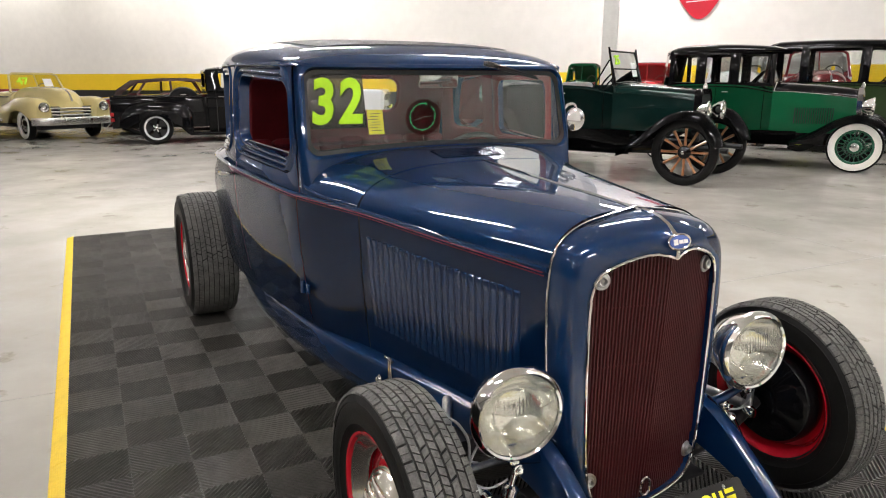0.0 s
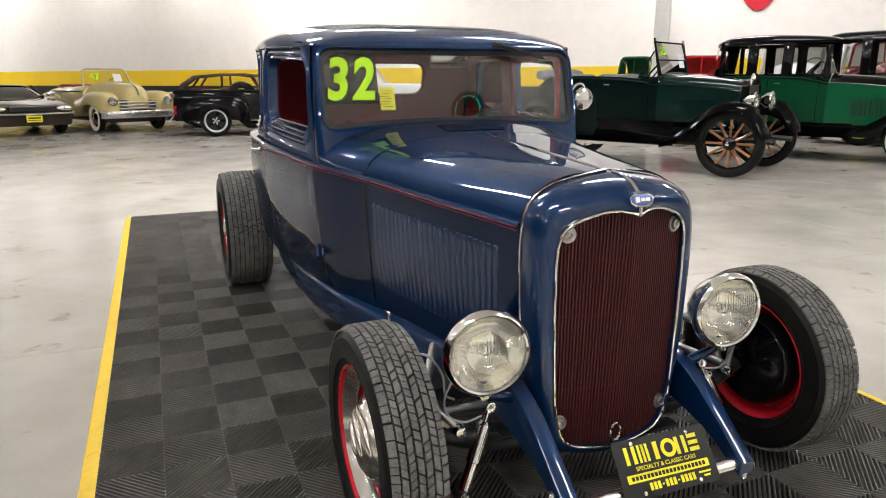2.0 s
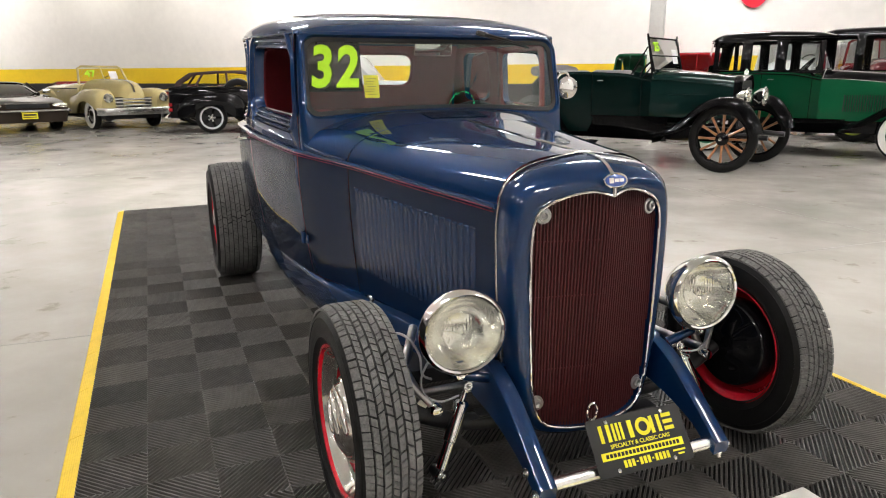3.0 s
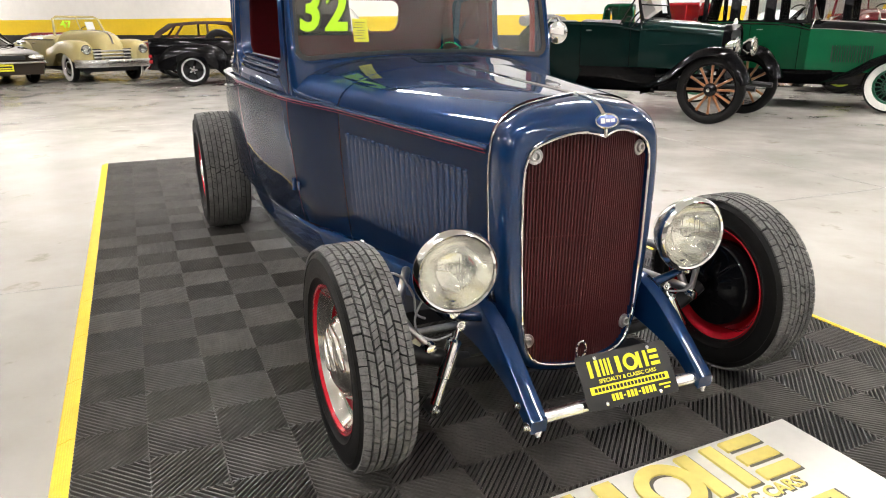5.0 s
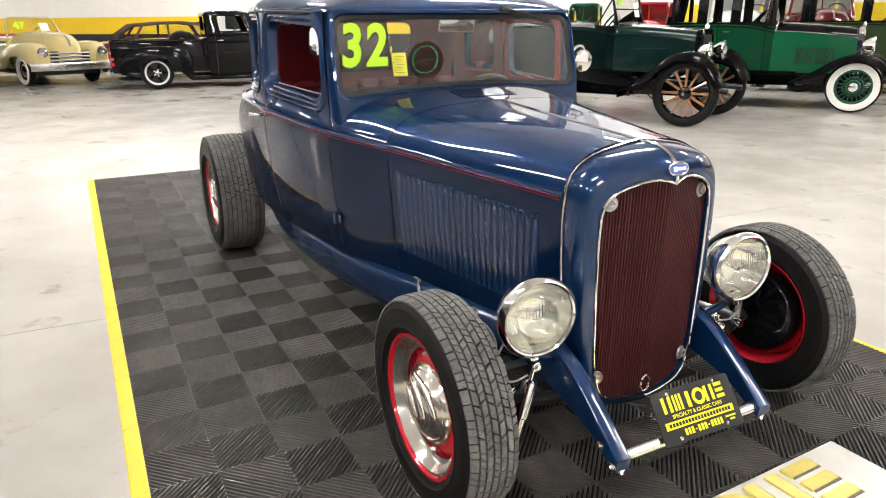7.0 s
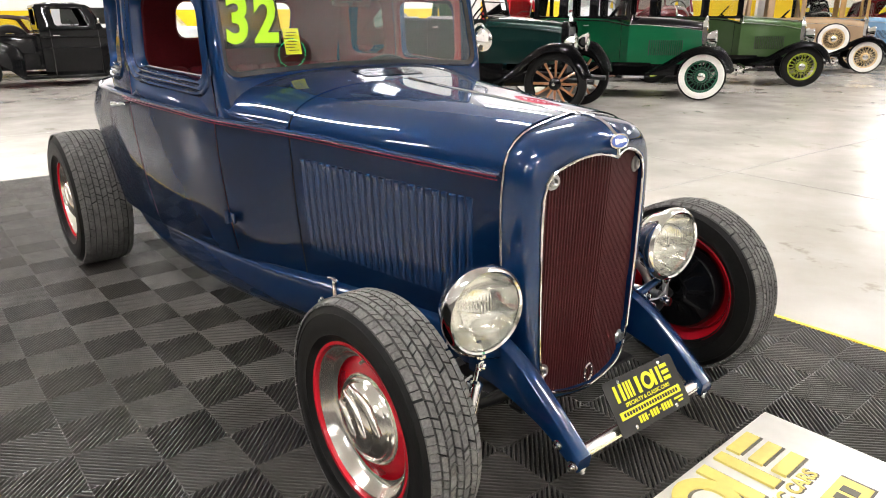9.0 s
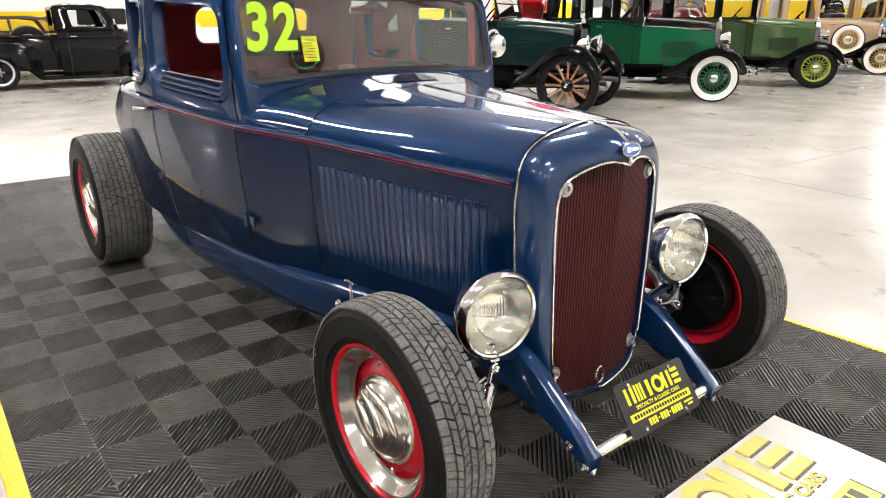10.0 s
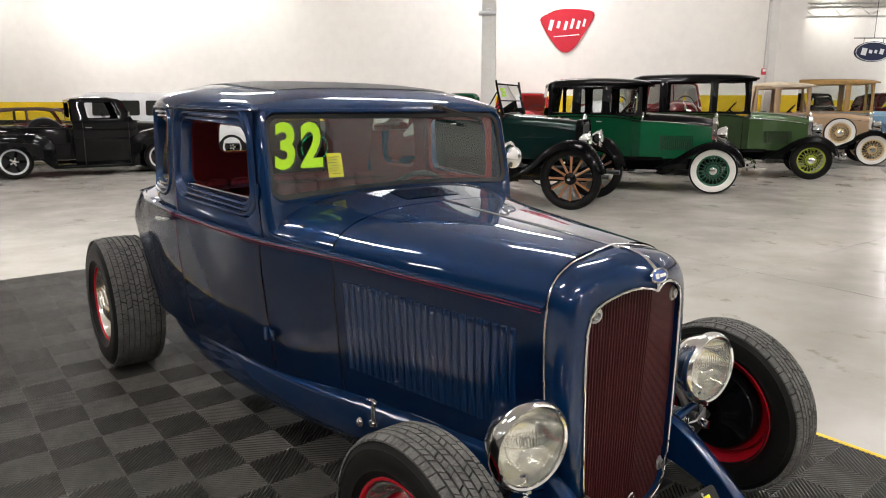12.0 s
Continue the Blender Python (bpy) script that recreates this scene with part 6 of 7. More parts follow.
    tube(bm, [(0, 0.01, hood_z + 0.02), (0, 0.01, hood_z + 0.06), (0, 0.01, hood_z + 0.10)], [0.03, 0.028, 0.008], 10)
    part("radiator_cap", bm, M_CHROME, car)
    for s in (-1, 1):
        round_lamp(car, (s * 0.36, -0.14, 0.94), 0.12)
    bm = bmesh.new()
    tube(bm, [(-0.60, -0.08, 0.80), (-0.36, -0.10, 0.82), (0.36, -0.10, 0.82), (0.60, -0.08, 0.80)], 0.014, 8)
    part("lamp_bar", bm, M_CHROME if style != "wood" else M_BLACK, car)
    bm = bmesh.new()
    tube(bm, [(-0.7, 0, r), (-0.4, 0, r - 0.07), (0.4, 0, r - 0.07), (0.7, 0, r)], 0.025, 8)
    tube(bm, [(-0.7, wb, r), (0.7, wb, r)], 0.04, 8)
    for s in (-1, 1):
        tube(bm, [(s * 0.38, -0.45, 0.44), (s * 0.38, 0.1, 0.47), (s * 0.38, wb + 0.5, 0.48)], 0.035, 8)
    part("chassis", bm, M_DARKMETAL, car)
    if bumper:
        bm = bmesh.new()
        for z in (0.42, 0.49):
            tube(bm, smooth_line([(-0.80, -0.50, z), (-0.6, -0.60, z), (0, -0.64, z), (0.6, -0.60, z), (0.80, -0.50, z)], 5), 0.022, 8)
        for s in (-1, 1):
            tube(bm, [(s * 0.38, -0.62, 0.455), (s * 0.38, -0.42, 0.44)], 0.02, 8)
        part("bumper", bm, M_CHROME, car, "double chrome bumper bars")
    # tub
    yb = cab_back or y1 + 0.30
    T_W = [(y0 - 0.02, 0.50), (y0 + 0.35, 0.60), (y0 + 0.9, 0.66), (y1 - 0.2, 0.67), (y1, 0.64), (yb, 0.50)]
    T_B = [(y0, belt_z - 0.10), (y0 + 0.4, belt_z - 0.02), (y1, belt_z - 0.02), (yb, belt_z - 0.16)]
    bm = bmesh.new()
    rows = [[(s * x, y, z) for s, x, z in ((1, interp(y, T_W) - 0.06, 0.42), (1, interp(y, T_W) - 0.02, 0.62), (1, interp(y, T_W), 0.88), (1, interp(y, T_W) - 0.005, interp(y, T_B)))] for y in ys(y0, yb, 18)]
    loft(bm, rows)
    loft(bm, [[(-x, y, z) for x, y, z in r3] for r3 in rows])
    loft(bm, [rows[-1], [(-x, y, z) for x, y, z in rows[-1]]])
    bmesh.ops.solidify(bm, geom=bm.faces[:], thickness=0.02)
    tub = part("body", bm, body_m, car, angle=50)
    for s in (-1, 1):
        for yd in (y0 + 0.12, y0 + 0.82, *((y1 - 0.05,) if y1 - y0 > 1.5 else ())):
            bm = bmesh.new()
            tube(bm, [(s * (interp(yd, T_W) - 0.052 + 0.0), yd, 0.46), (s * (interp(yd, T_W) - 0.012), yd, 0.64), (s * (interp(yd, T_W) + 0.002), yd, 0.88), (s * (interp(yd, T_W) - 0.002), yd, interp(yd, T_B))], 0.004, 5)
            part("door_gap", bm, M_BLACK, tub)
        bm = bmesh.new()
        tube(bm, [(s * (interp(y, T_W) + 0.002), y, interp(y, T_B) - 0.03) for y in ys(y0, yb, 12)], 0.010, 6)
        part("belt_moulding", bm, upper_m or body_m, tub)
        bm = bmesh.new()
        yh = y0 + 0.72
        tube(bm, [(s * (interp(yh, T_W) + 0.035), yh, belt_z - 0.12), (s * (interp(yh, T_W) + 0.038), yh - 0.09, belt_z - 0.12)], 0.010, 8)
        part("door_handle", bm, M_CHROME, tub)
    bm = bmesh.new()
    box(bm, (0, (y0 + y1) / 2, 0.5), (1.1, y1 - y0, 0.05))
    part("cab_floor", bm, M_DARKIN, car)
    seat_m = M_GREYSEAT if top == "open" else M_DARKIN
    for ys_ in ([y0 + 0.95] if y1 - y0 < 1.5 else [y0 + 0.75, y1 - 0.15]):
        bm = bmesh.new()
        box(bm, (0, ys_ - 0.2, 0.78), (1.12, 0.5, 0.18), bevel=0.05, seg=2)
        st2 = part("seat", bm, seat_m, car)
        bm = bmesh.new()
        box(bm, (0, ys_ + 0.05, 1.06), (1.14, 0.14, 0.48), rot(-10, 0, 0), bevel=0.05, seg=2)
        part("backrest", bm, seat_m, st2)
    # steering wheel
    bm = bmesh.new()
    q2 = Matrix.Translation((0.3, y0 + 0.38, belt_z + 0.06)) @ rot(0, 0, -90) @ rot(0, 40, 0)
    tube(bm, [q2 @ Vector((0, 0.2 * math.cos(a), 0.2 * math.sin(a))) for a in [2 * math.pi * i / 28 for i in range(29)]], 0.013, 6, caps=False)
    tube(bm, [q2 @ Vector((0, 0, -0.2)), q2 @ Vector((0, 0, 0.2))], 0.01, 6)
    tube(bm, [q2 @ Vector((0, 0, 0)), q2 @ Vector((0.6, 0, 0))], 0.018, 6)
    part("steering_wheel", bm, M_BLACK, car)
    up = upper_m or body_m
    zb2 = belt_z - 0.03
    if top in ("closed", "canvas", "wood"):
        t2 = {"closed": up, "canvas": M_CANVAS, "wood": M_BODYWOOD}[top]
        pillars = posts or {True: [y0, y0 + 0.70, y1 - 0.62, y1], False: [y0, y0 + 0.75, y1]}[y1 - y0 > 1.6]
        zt = roof_z - 0.10
        for s in (-1, 1):
            for a, b2 in zip(pillars, pillars[1:]):
                bm = bmesh.new()
                ring_panel(bm, (a, b2, zb2, zt), (a + 0.075, b2 - 0.075, zb2 + 0.05, zt - 0.075), 0.035, lambda u, v, d, s=s: (s * (interp(u, T_W) - 0.02 - 0.05 * ((v - zb2) / (zt - zb2)) ** 2 - d), u, v), [(0.02, 0), (0.008, -0.005), (0.0, 0.012), (0.0, 0.035)])
                part("window_frame", bm, t2 if top != "canvas" else up, car, angle=60)
                if top != "canvas":
                    bm = bmesh.new()
                    bm.faces.new([bm.verts.new((s * (interp(u, T_W) - 0.05), u, v)) for u, v in rrect(a + 0.07, b2 - 0.07, zb2 + 0.045, zt - 0.07, 0.035)])
                    part("window_pane", bm, M_GLASS, car, smooth=False).visible_shadow = False
        bm = bmesh.new()
        ring_panel(bm, (-0.50, 0.50, zb2, zt), (-0.44, 0.44, zb2 + 0.07, zt - 0.06), 0.04, lambda u, v, d: (u, y0 + 0.10 * (v - zb2) / (zt - zb2) - 0.01 + d, v), [(0.02, 0), (0.0, 0.01), (0.0, 0.03)])
        part("windscreen_frame", bm, up, car, angle=60)
        bm = bmesh.new()
        bm.faces.new([bm.verts.new((u, y0 + 0.10 * (v - zb2) / (zt - zb2), v)) for u, v in rrect(-0.45, 0.45, zb2 + 0.06, zt - 0.05, 0.04)])
        part("windscreen", bm, M_GLASS, car, smooth=False).visible_shadow = False
        bm = bmesh.new()
        ring_panel(bm, (-0.62, 0.62, zb2, zt), (-0.30, 0.30, zb2 + 0.14, zt - 0.12), 0.04, lambda u, v, d: (u, y1 + 0.16 - 0.16 * (u / 0.62) ** 2 + 0.08 * (1 - (v - zb2) / (zt - zb2)) - d, v), [(0.02, 0), (0.0, 0.01), (0.0, 0.03)])
        part("back_panel", bm, t2, car, angle=60)
        bm = bmesh.new()
        T_RZ = [(y0 - 0.12, 0.02), (y0 + 0.02, 0.06), (y0 + 0.3, 0.09), ((y0 + y1) / 2, 0.115), (y1 - 0.2, 0.10), (y1, 0.065), (y1 + 0.12, 0.0)]
        rows = []
        for y in ys(y0 - 0.12, y1 + 0.12, 18):
            w3 = interp(y, [(y0 - 0.12, 0.50), (y0 + 0.1, 0.56), (y0 + 0.5, 0.595), (y1 - 0.25, 0.605), (y1 - 0.05, 0.56), (y1 + 0.12, 0.40)])
            rows.append([(w3 * math.copysign(abs(math.cos(a)) ** 0.5, math.cos(a)), y, zt - 0.012 - 0.5 * max(0, y - y1 + 0.12) ** 2 + interp(y, T_RZ) * math.sin(a) ** 0.7) for a in [math.pi * i / 16 for i in range(17)]])
        loft(bm, rows)
        loft(bm, [[(x * 0.98, y, z - 0.03) for x, y, z in r3] for r3 in rows])
        loft(bm, [rows[0], [(x * 0.98, y, z - 0.03) for x, y, z in rows[0]]])
        part("roof", bm, t2 if top != "closed" else upper_m or body_m, car, angle=60)
    else:
        # folding screen of an open car
        bm = bmesh.new()
        zt = roof_z
        a, b2 = Vector((0.48, y0 - 0.02, belt_z)), Vector((0.48, y0 + 0.10, zt))
        loop2 = [Vector((s * 0.48, y, z)) for s, y, z in ((-1, a.y, a.z + 0.02), (-1, b2.y, b2.z), (1, b2.y, b2.z), (1, a.y, a.z + 0.02))]
        for i in range(4):
            tube(bm, [loop2[i], loop2[(i + 1) % 4]], 0.013, 8)
        mid = 0.45
        tube(bm, [loop2[0].lerp(loop2[1], mid), loop2[3].lerp(loop2[2], mid)], 0.011, 8)
        for s in (-1, 1):
            tube(bm, [(s * 0.50, y0 + 0.08, zt - 0.12), (s * 0.52, y0 + 0.30, belt_z - 0.05)], 0.010, 6)
            tube(bm, [(s * 0.49, y0 - 0.02, belt_z - 0.1), (s * 0.49, b2.y, zt + 0.05)], 0.015, 8)
        part("windscreen_frame", bm, M_BLACK, car)
        bm = bmesh.new()
        bm.faces.new([bm.verts.new(p) for p in loop2])
        part("windscreen", bm, M_GLASS, car, smooth=False).visible_shadow = False
        bm = bmesh.new()
        tube(bm, [(s2 * 0.60, y1 + 0.20, belt_z + 0.02) for s2 in (-1, -0.5, 0, 0.5, 1)], [0.07, 0.10, 0.10, 0.10, 0.07], 10)
        part("folded_top", bm, M_GREYSEAT, car, "folded grey canvas top")
    return car


def P(x, y, rz):
    return pose(x, y, 0, 0, 0, rz)


RZ = 30
touring = vintage_car("touring_car", "dark green open touring car with wooden spoke wheels", P(6.19, 5.35, 26), M_DKGREEN, M_BLACK, M_WOODPAINT, "wood", 0.43, False, 2.85, 0.28, 1.20, 1.27, 1.72, (1.10, 2.75), top="open", bumper=False, tw=0.10)
vintage_car("coupe_car", "emerald green vintage coupe, black roof and fenders, whitewall wheels", P(9.36, 5.14, RZ), M_GREEN, M_BLACK, mat("green_wheel_enamel", (0.01, 0.10, 0.05), 0.3, coat=0.5), "wire", 0.375, True, 2.75, 0.28, 1.20, 1.27, 1.895, (1.20, 2.78), upper_m=M_BLACK, cab_back=3.35, posts=[1.20, 1.78, 2.28, 2.78], hood_top_m=M_BLACK)
vintage_car("sedan_car", "olive green vintage sedan with black roof and lime wire wheels", P(12.89, 5.13, RZ), M_OLIVE, M_BLACK, M_LIMEWHEEL, "wire", 0.375, False, 2.75, 0.28, 1.19, 1.28, 2.07, (1.15, 3.45), upper_m=M_BLACK)
bm = text_mesh("25", 0.17, 0.001, 0.006)
bmesh.ops.transform(bm, matrix=Matrix.Translation((-0.27, 1.158, 1.60)) @ rot(74.4, 0, 0), verts=bm.verts[:])
part("screen_digits", bm, M_LIME, touring, "lime green painted year digits", smooth=False)
bm = bmesh.new()
box(bm, (0.30, 1.13, 1.48), (0.16, 0.004, 0.20), rot(-15, 0, 0))
part("price_card", bm, M_PLATEWHITE, touring, "white paper card", smooth=False)
tan = vintage_car("roadster_car", "tan vintage roadster with cream canvas top and whitewall tyres", P(17.43, 5.66, RZ), M_TAN, M_BLACK, M_CREAMWHEEL, "wire", 0.375, True, 2.65, 0.28, 1.18, 1.24, 2.02, (1.42, 2.70), top="canvas", upper_m=M_TAN)
spoke_wheel(tan, pose(-0.74, 0.74, 0.78), False, 0.36, 0.12, M_CREAMWHEEL, "wire", True, r_rim=0.24).name = "spare_wheel"
vintage_car("wood_wagon", "vintage wood-bodied wagon in honey varnish", P(21.9, 6.1, RZ), M_BLUECAR, M_BLACK, M_CREAMWHEEL, "wire", 0.375, True, 2.65, 0.28, 1.18, 1.26, 2.22, (1.15, 3.5), top="wood", upper_m=M_BODYWOOD)


def glass_pane(car, pts, name="window_pane"):
    bm = bmesh.new()
    bm.faces.new([bm.verts.new(p) for p in pts])
    o = part(name, bm, M_GLASS, car, smooth=False)
    o.visible_shadow = False
    return o


def bulge(bm, cx, line, n=14, ex=0.6, ez=0.7):
    """A rounded body form along y: line of (y, half width, z bottom, z top)."""
    T = [[(q[0], q[k]) for q in line] for k in (1, 2, 3)]
    rows = []
    for y in ys(line[0][0], line[-1][0], 22):
        w, a, b2 = (interp(y, t) for t in T)
        rows.append([(cx + w * math.copysign(abs(math.cos(t)) ** ex, math.cos(t)), y, a + (b2 - a) * max(0, math.sin(t)) ** ez) for t in [math.pi * i / n for i in range(n + 1)]])
    loft(bm, rows)
    for r in (rows[0], rows[-1]):
        bm.faces.new([bm.verts.new(p) for p in r])


def forties_car(name, label, where, paint, top="open", top_m=None, year="", white=True, seat=None):
    """A round-fendered car of the forties; front axle on y = 0, nose to -y."""
    car = thing(name, label, "car", "cars along the wall", where)
    wb, r = 2.9, 0.355
    for y in (0, wb):
        for s in (-1, 1):
            spoke_wheel(car, pose(s * 0.735, y, r), s > 0, r, 0.17, M_CHROME, "disc", white)
    bm = bmesh.new()
    bulge(bm, 0, [(-0.74, 0.18, 0.6, 0.90), (-0.69, 0.27, 0.5, 1.04), (-0.58, 0.34, 0.45, 1.12), (-0.3, 0.41, 0.45, 1.19), (0.2, 0.48, 0.45, 1.225), (0.95, 0.68, 0.45, 1.23)])
    hood = part("hood", bm, paint, car, angle=60)
    bm = bmesh.new()
    bulge(bm, 0, [(0.93, 0.70, 0.36, 1.13), (1.5, 0.79, 0.34, 1.13), (2.6, 0.80, 0.34, 1.11), (3.2, 0.77, 0.36, 1.08), (3.9, 0.66, 0.42, 0.93), (4.1, 0.44, 0.5, 0.70)], 22, 0.35, 0.35)
    part("body", bm, paint, car, angle=60)
    for s in (-1, 1):
        bm = bmesh.new()
        bulge(bm, s * 0.66, [(-0.80, 0.15, 0.54, 0.83), (-0.72, 0.22, 0.47, 0.94), (-0.4, 0.255, 0.62, 1.0), (0.0, 0.25, 0.70, 1.0), (0.4, 0.24, 0.62, 0.97), (0.75, 0.22, 0.38, 0.90), (1.3, 0.16, 0.4, 0.80)])
        part("front_fender", bm, paint, car, angle=60)
        bm = bmesh.new()
        bulge(bm, s * 0.71, [(2.1, 0.13, 0.40, 0.74), (2.4, 0.21, 0.45, 0.90), (2.9, 0.25, 0.62, 0.96), (3.4, 0.24, 0.50, 0.92), (3.9, 0.18, 0.42, 0.78), (4.08, 0.10, 0.48, 0.62)])
        part("rear_fender", bm, paint, car, angle=60)
        round_lamp(car, (s * 0.66, -0.85, 0.78), 0.105)
        bm = bmesh.new()
        tube(bm, [(s * (0.765 if y > 1.2 else 0.70), y, 0.99) for y in (0.95, 1.5, 2.2, 2.9)], 0.012, 6)
        part("belt_trim", bm, M_DARKIN if paint is M_CREAM else M_CHROME, car)
        bm = bmesh.new()
        tube(bm, [(s * 0.79, 1.95, 0.90), (s * 0.795, 2.10, 0.90)], 0.012, 8)
        part("door_handle", bm, M_CHROME, car)
        bm = bmesh.new()
        tube(bm, [(s * 0.74, 0.55, 0.30), (s * 0.78, 2.3, 0.30)], 0.03, 8)
        part("sill", bm, M_DARKMETAL, car)
    for k in range(4):
        bm = bmesh.new()
        w = 0.52 - 0.04 * abs(k - 1.5)
        z = 0.52 + k * 0.075
        tube(bm, smooth_line([(-w, -0.70, z), (-w * 0.6, -0.79, z), (0, -0.82, z), (w * 0.6, -0.79, z), (w, -0.70, z)], 5), 0.024, 8)
        part("grille_bar", bm, M_BRIGHT, car, "chrome grille bar")
    bm = bmesh.new()
    box(bm, (0, -0.66, 0.62), (0.95, 0.05, 0.34), bevel=0.01, seg=1)
    part("grille_back", bm, M_DARKMETAL, car)
    bm = bmesh.new()
    tube(bm, [(0, -0.755, 0.90), (0, -0.70, 1.05), (0, -0.58, 1.13), (0, -0.25, 1.205), (0, 0.3, 1.232)], [0.03, 0.024, 0.014, 0.008, 0.006], 8)
    part("hood_ornament", bm, M_CHROME, car)
    for nm, z, y0_, hgt in (("front_bumper", 0.46, -0.95, 0.18), ("rear_bumper", 0.46, 4.15, 0.15)):
        sg = 1 if y0_ < 0 else -1
        bm = bmesh.new()
        rows = []
        for p in smooth_line([(-0.92, y0_ + 0.22 * sg, 0), (-0.7, y0_ + 0.06 * sg, 0), (0, y0_, 0), (0.7, y0_ + 0.06 * sg, 0), (0.92, y0_ + 0.22 * sg, 0)], 5):
            rows.append([(p.x, p.y - 0.025 * sg * math.sin(a), z + hgt / 2 * math.cos(a)) for a in [math.pi * i / 6 for i in range(7)]])
        loft(bm, rows)
        bmesh.ops.solidify(bm, geom=bm.faces[:], thickness=0.01)
        bp2 = part(nm, bm, M_BRIGHT, car, "curved chrome bumper")
        for s in (-0.28, 0.28):
            bm = bmesh.new()
            tube(bm, [(s, y0_ - 0.03 * sg, z - 0.09), (s, y0_ - 0.045 * sg, z), (s, y0_ - 0.03 * sg, z + 0.11)], [0.018, 0.026, 0.018], 8)
            part("bumper_guard", bm, M_CHROME, bp2)
    bm = bmesh.new()
    box(bm, (0, 1.6, 0.3), (1.3, 4.2, 0.1))
    part("underbody", bm, M_DARKMETAL, car)
    # screen
    zt = 1.55
    bm = bmesh.new()
    loop = [(-0.62, 1.0, 1.10), (-0.54, 1.20, zt - 0.05), (-0.45, 1.22, zt), (0.45, 1.22, zt), (0.54, 1.20, zt - 0.05), (0.62, 1.0, 1.10)]
    tube(bm, loop, 0.028, 8)
    tube(bm, [(0, 0.93, 1.14), (0, 1.18, zt)], 0.014, 8)
    part("windscreen_frame", bm, paint, car)
    glass_pane(car, loop, "windscreen")
    for ys_ in (1.95, 2.75):
        bm = bmesh.new()
        box(bm, (0, ys_ + 0.05, 0.98), (1.15, 0.18, 0.36), rot(-12, 0, 0), bevel=0.06, seg=2)
        part("seat_back", bm, seat or M_MAROON, car)
    bm = bmesh.new()
    tube(bm, [(0.35 + 0.19 * math.cos(a), 1.38 + 0.10 * math.sin(a), 1.16 + 0.15 * math.sin(a)) for a in [2 * math.pi * i / 24 for i in range(25)]], 0.012, 6, caps=False)
    part("steering_wheel", bm, M_DARKIN, car)
    if top == "open":
        bm = bmesh.new()
        tube(bm, [(-0.62, 3.0, 1.04), (-0.4, 3.25, 1.07), (0.4, 3.25, 1.07), (0.62, 3.0, 1.04)], [0.06, 0.09, 0.09, 0.06], 10)
        part("folded_top", bm, M_BROWNTOP, car)
    else:
        tm = top_m or paint
        bm = bmesh.new()
        rows = []
        for y, w, z in ((1.18, 0.50, zt - 0.02), (1.24, 0.55, zt), (1.6, 0.60, zt + 0.05), (2.2, 0.61, zt + 0.04), (2.85, 0.58, zt - 0.02), (3.18, 0.55, 1.28), (3.30, 0.50, 1.0)):
            rows.append([(w * math.copysign(abs(math.cos(a)) ** 0.45, math.cos(a)), y, z - 0.09 + 0.09 * math.sin(a) ** 0.8) for a in [math.pi * i / 14 for i in range(15)]])
        loft(bm, rows)
        bmesh.ops.solidify(bm, geom=bm.faces[:], thickness=0.02)
        part("roof", bm, tm, car, angle=60)
        for s in (-1, 1):
            for a, b2 in (((s * 0.62, 1.0, 1.06), (s * 0.55, 1.24, zt - 0.08)), ((s * 0.70, 2.05, 1.0), (s * 0.60, 2.05, zt - 0.04)), ((s * 0.68, 2.95, 1.0), (s * 0.58, 2.65, zt - 0.08))):
                bm = bmesh.new()
                tube(bm, [a, b2], 0.03, 8)
                part("window_post", bm, tm, car)
            glass_pane(car, [(s * 0.66, 1.05, 1.04), (s * 0.56, 1.26, zt - 0.08), (s * 0.59, 2.6, zt - 0.08), (s * 0.68, 2.9, 1.02)])
    if year:
        bm = text_mesh(year, 0.26, 0.001, 0.010)
        bmesh.ops.transform(bm, matrix=Matrix.Translation((-0.30, 1.06, 1.36)) @ rot(60, 0, 0), verts=bm.verts[:])
        part("screen_digits", bm, M_LIME, car, "lime green painted year digits", smooth=False)
        bm = bmesh.new()
        box(bm, (0.28, 1.08, 1.33), (0.20, 0.004, 0.22), rot(-30, 0, 0))
        part("price_card", bm, M_PLATEWHITE, car, "white paper card", smooth=False)
    return car


forties_car("convertible_car", "cream forties convertible with top down and chrome grille", P(-1.74, 17.25, 23) @ Matrix.Diagonal((0.98, 1.03, 0.96, 1)), M_CREAM, "open", None, "47")
forties_car("soft_top_car", "maroon soft-top convertible with its brown top raised", P(2.8, 18.4, 95) @ Matrix.Diagonal((1, 1, 0.87, 1)), M_MAROONCAR, "closed", M_BROWNTOP, white=False)
forties_car("red_coupe_car", "glossy red round-fendered car parked by the wall", HALL @ pose(-0.3, 14.9, 0) @ Matrix.Diagonal((1.06, 0.80, 1.10, 1)), M_REDCAR, "closed", None, "", white=False)
forties_car("white_coupe_car", "white round-fendered car parked by the wall", HALL @ pose(1.75, 14.9, 0) @ Matrix.Diagonal((1.06, 0.80, 1.27, 1)), M_WHITECAR, "closed", None, "", white=False)
forties_car("green_coupe_car", "green round-fendered car parked by the wall", HALL @ pose(-1.85, 14.9, 0) @ Matrix.Diagonal((0.62, 0.80, 1.10, 1)), M_GREEN, "closed", None, "", white=False)
forties_car("red_convertible_car", "tall dark red truck with a white roof by the wall", HALL @ pose(3.4, 14.9, 0) @ Matrix.Diagonal((1.06, 0.80, 1.27, 1)), M_MAROONCAR, "closed", M_WHITECAR, "", white=False)
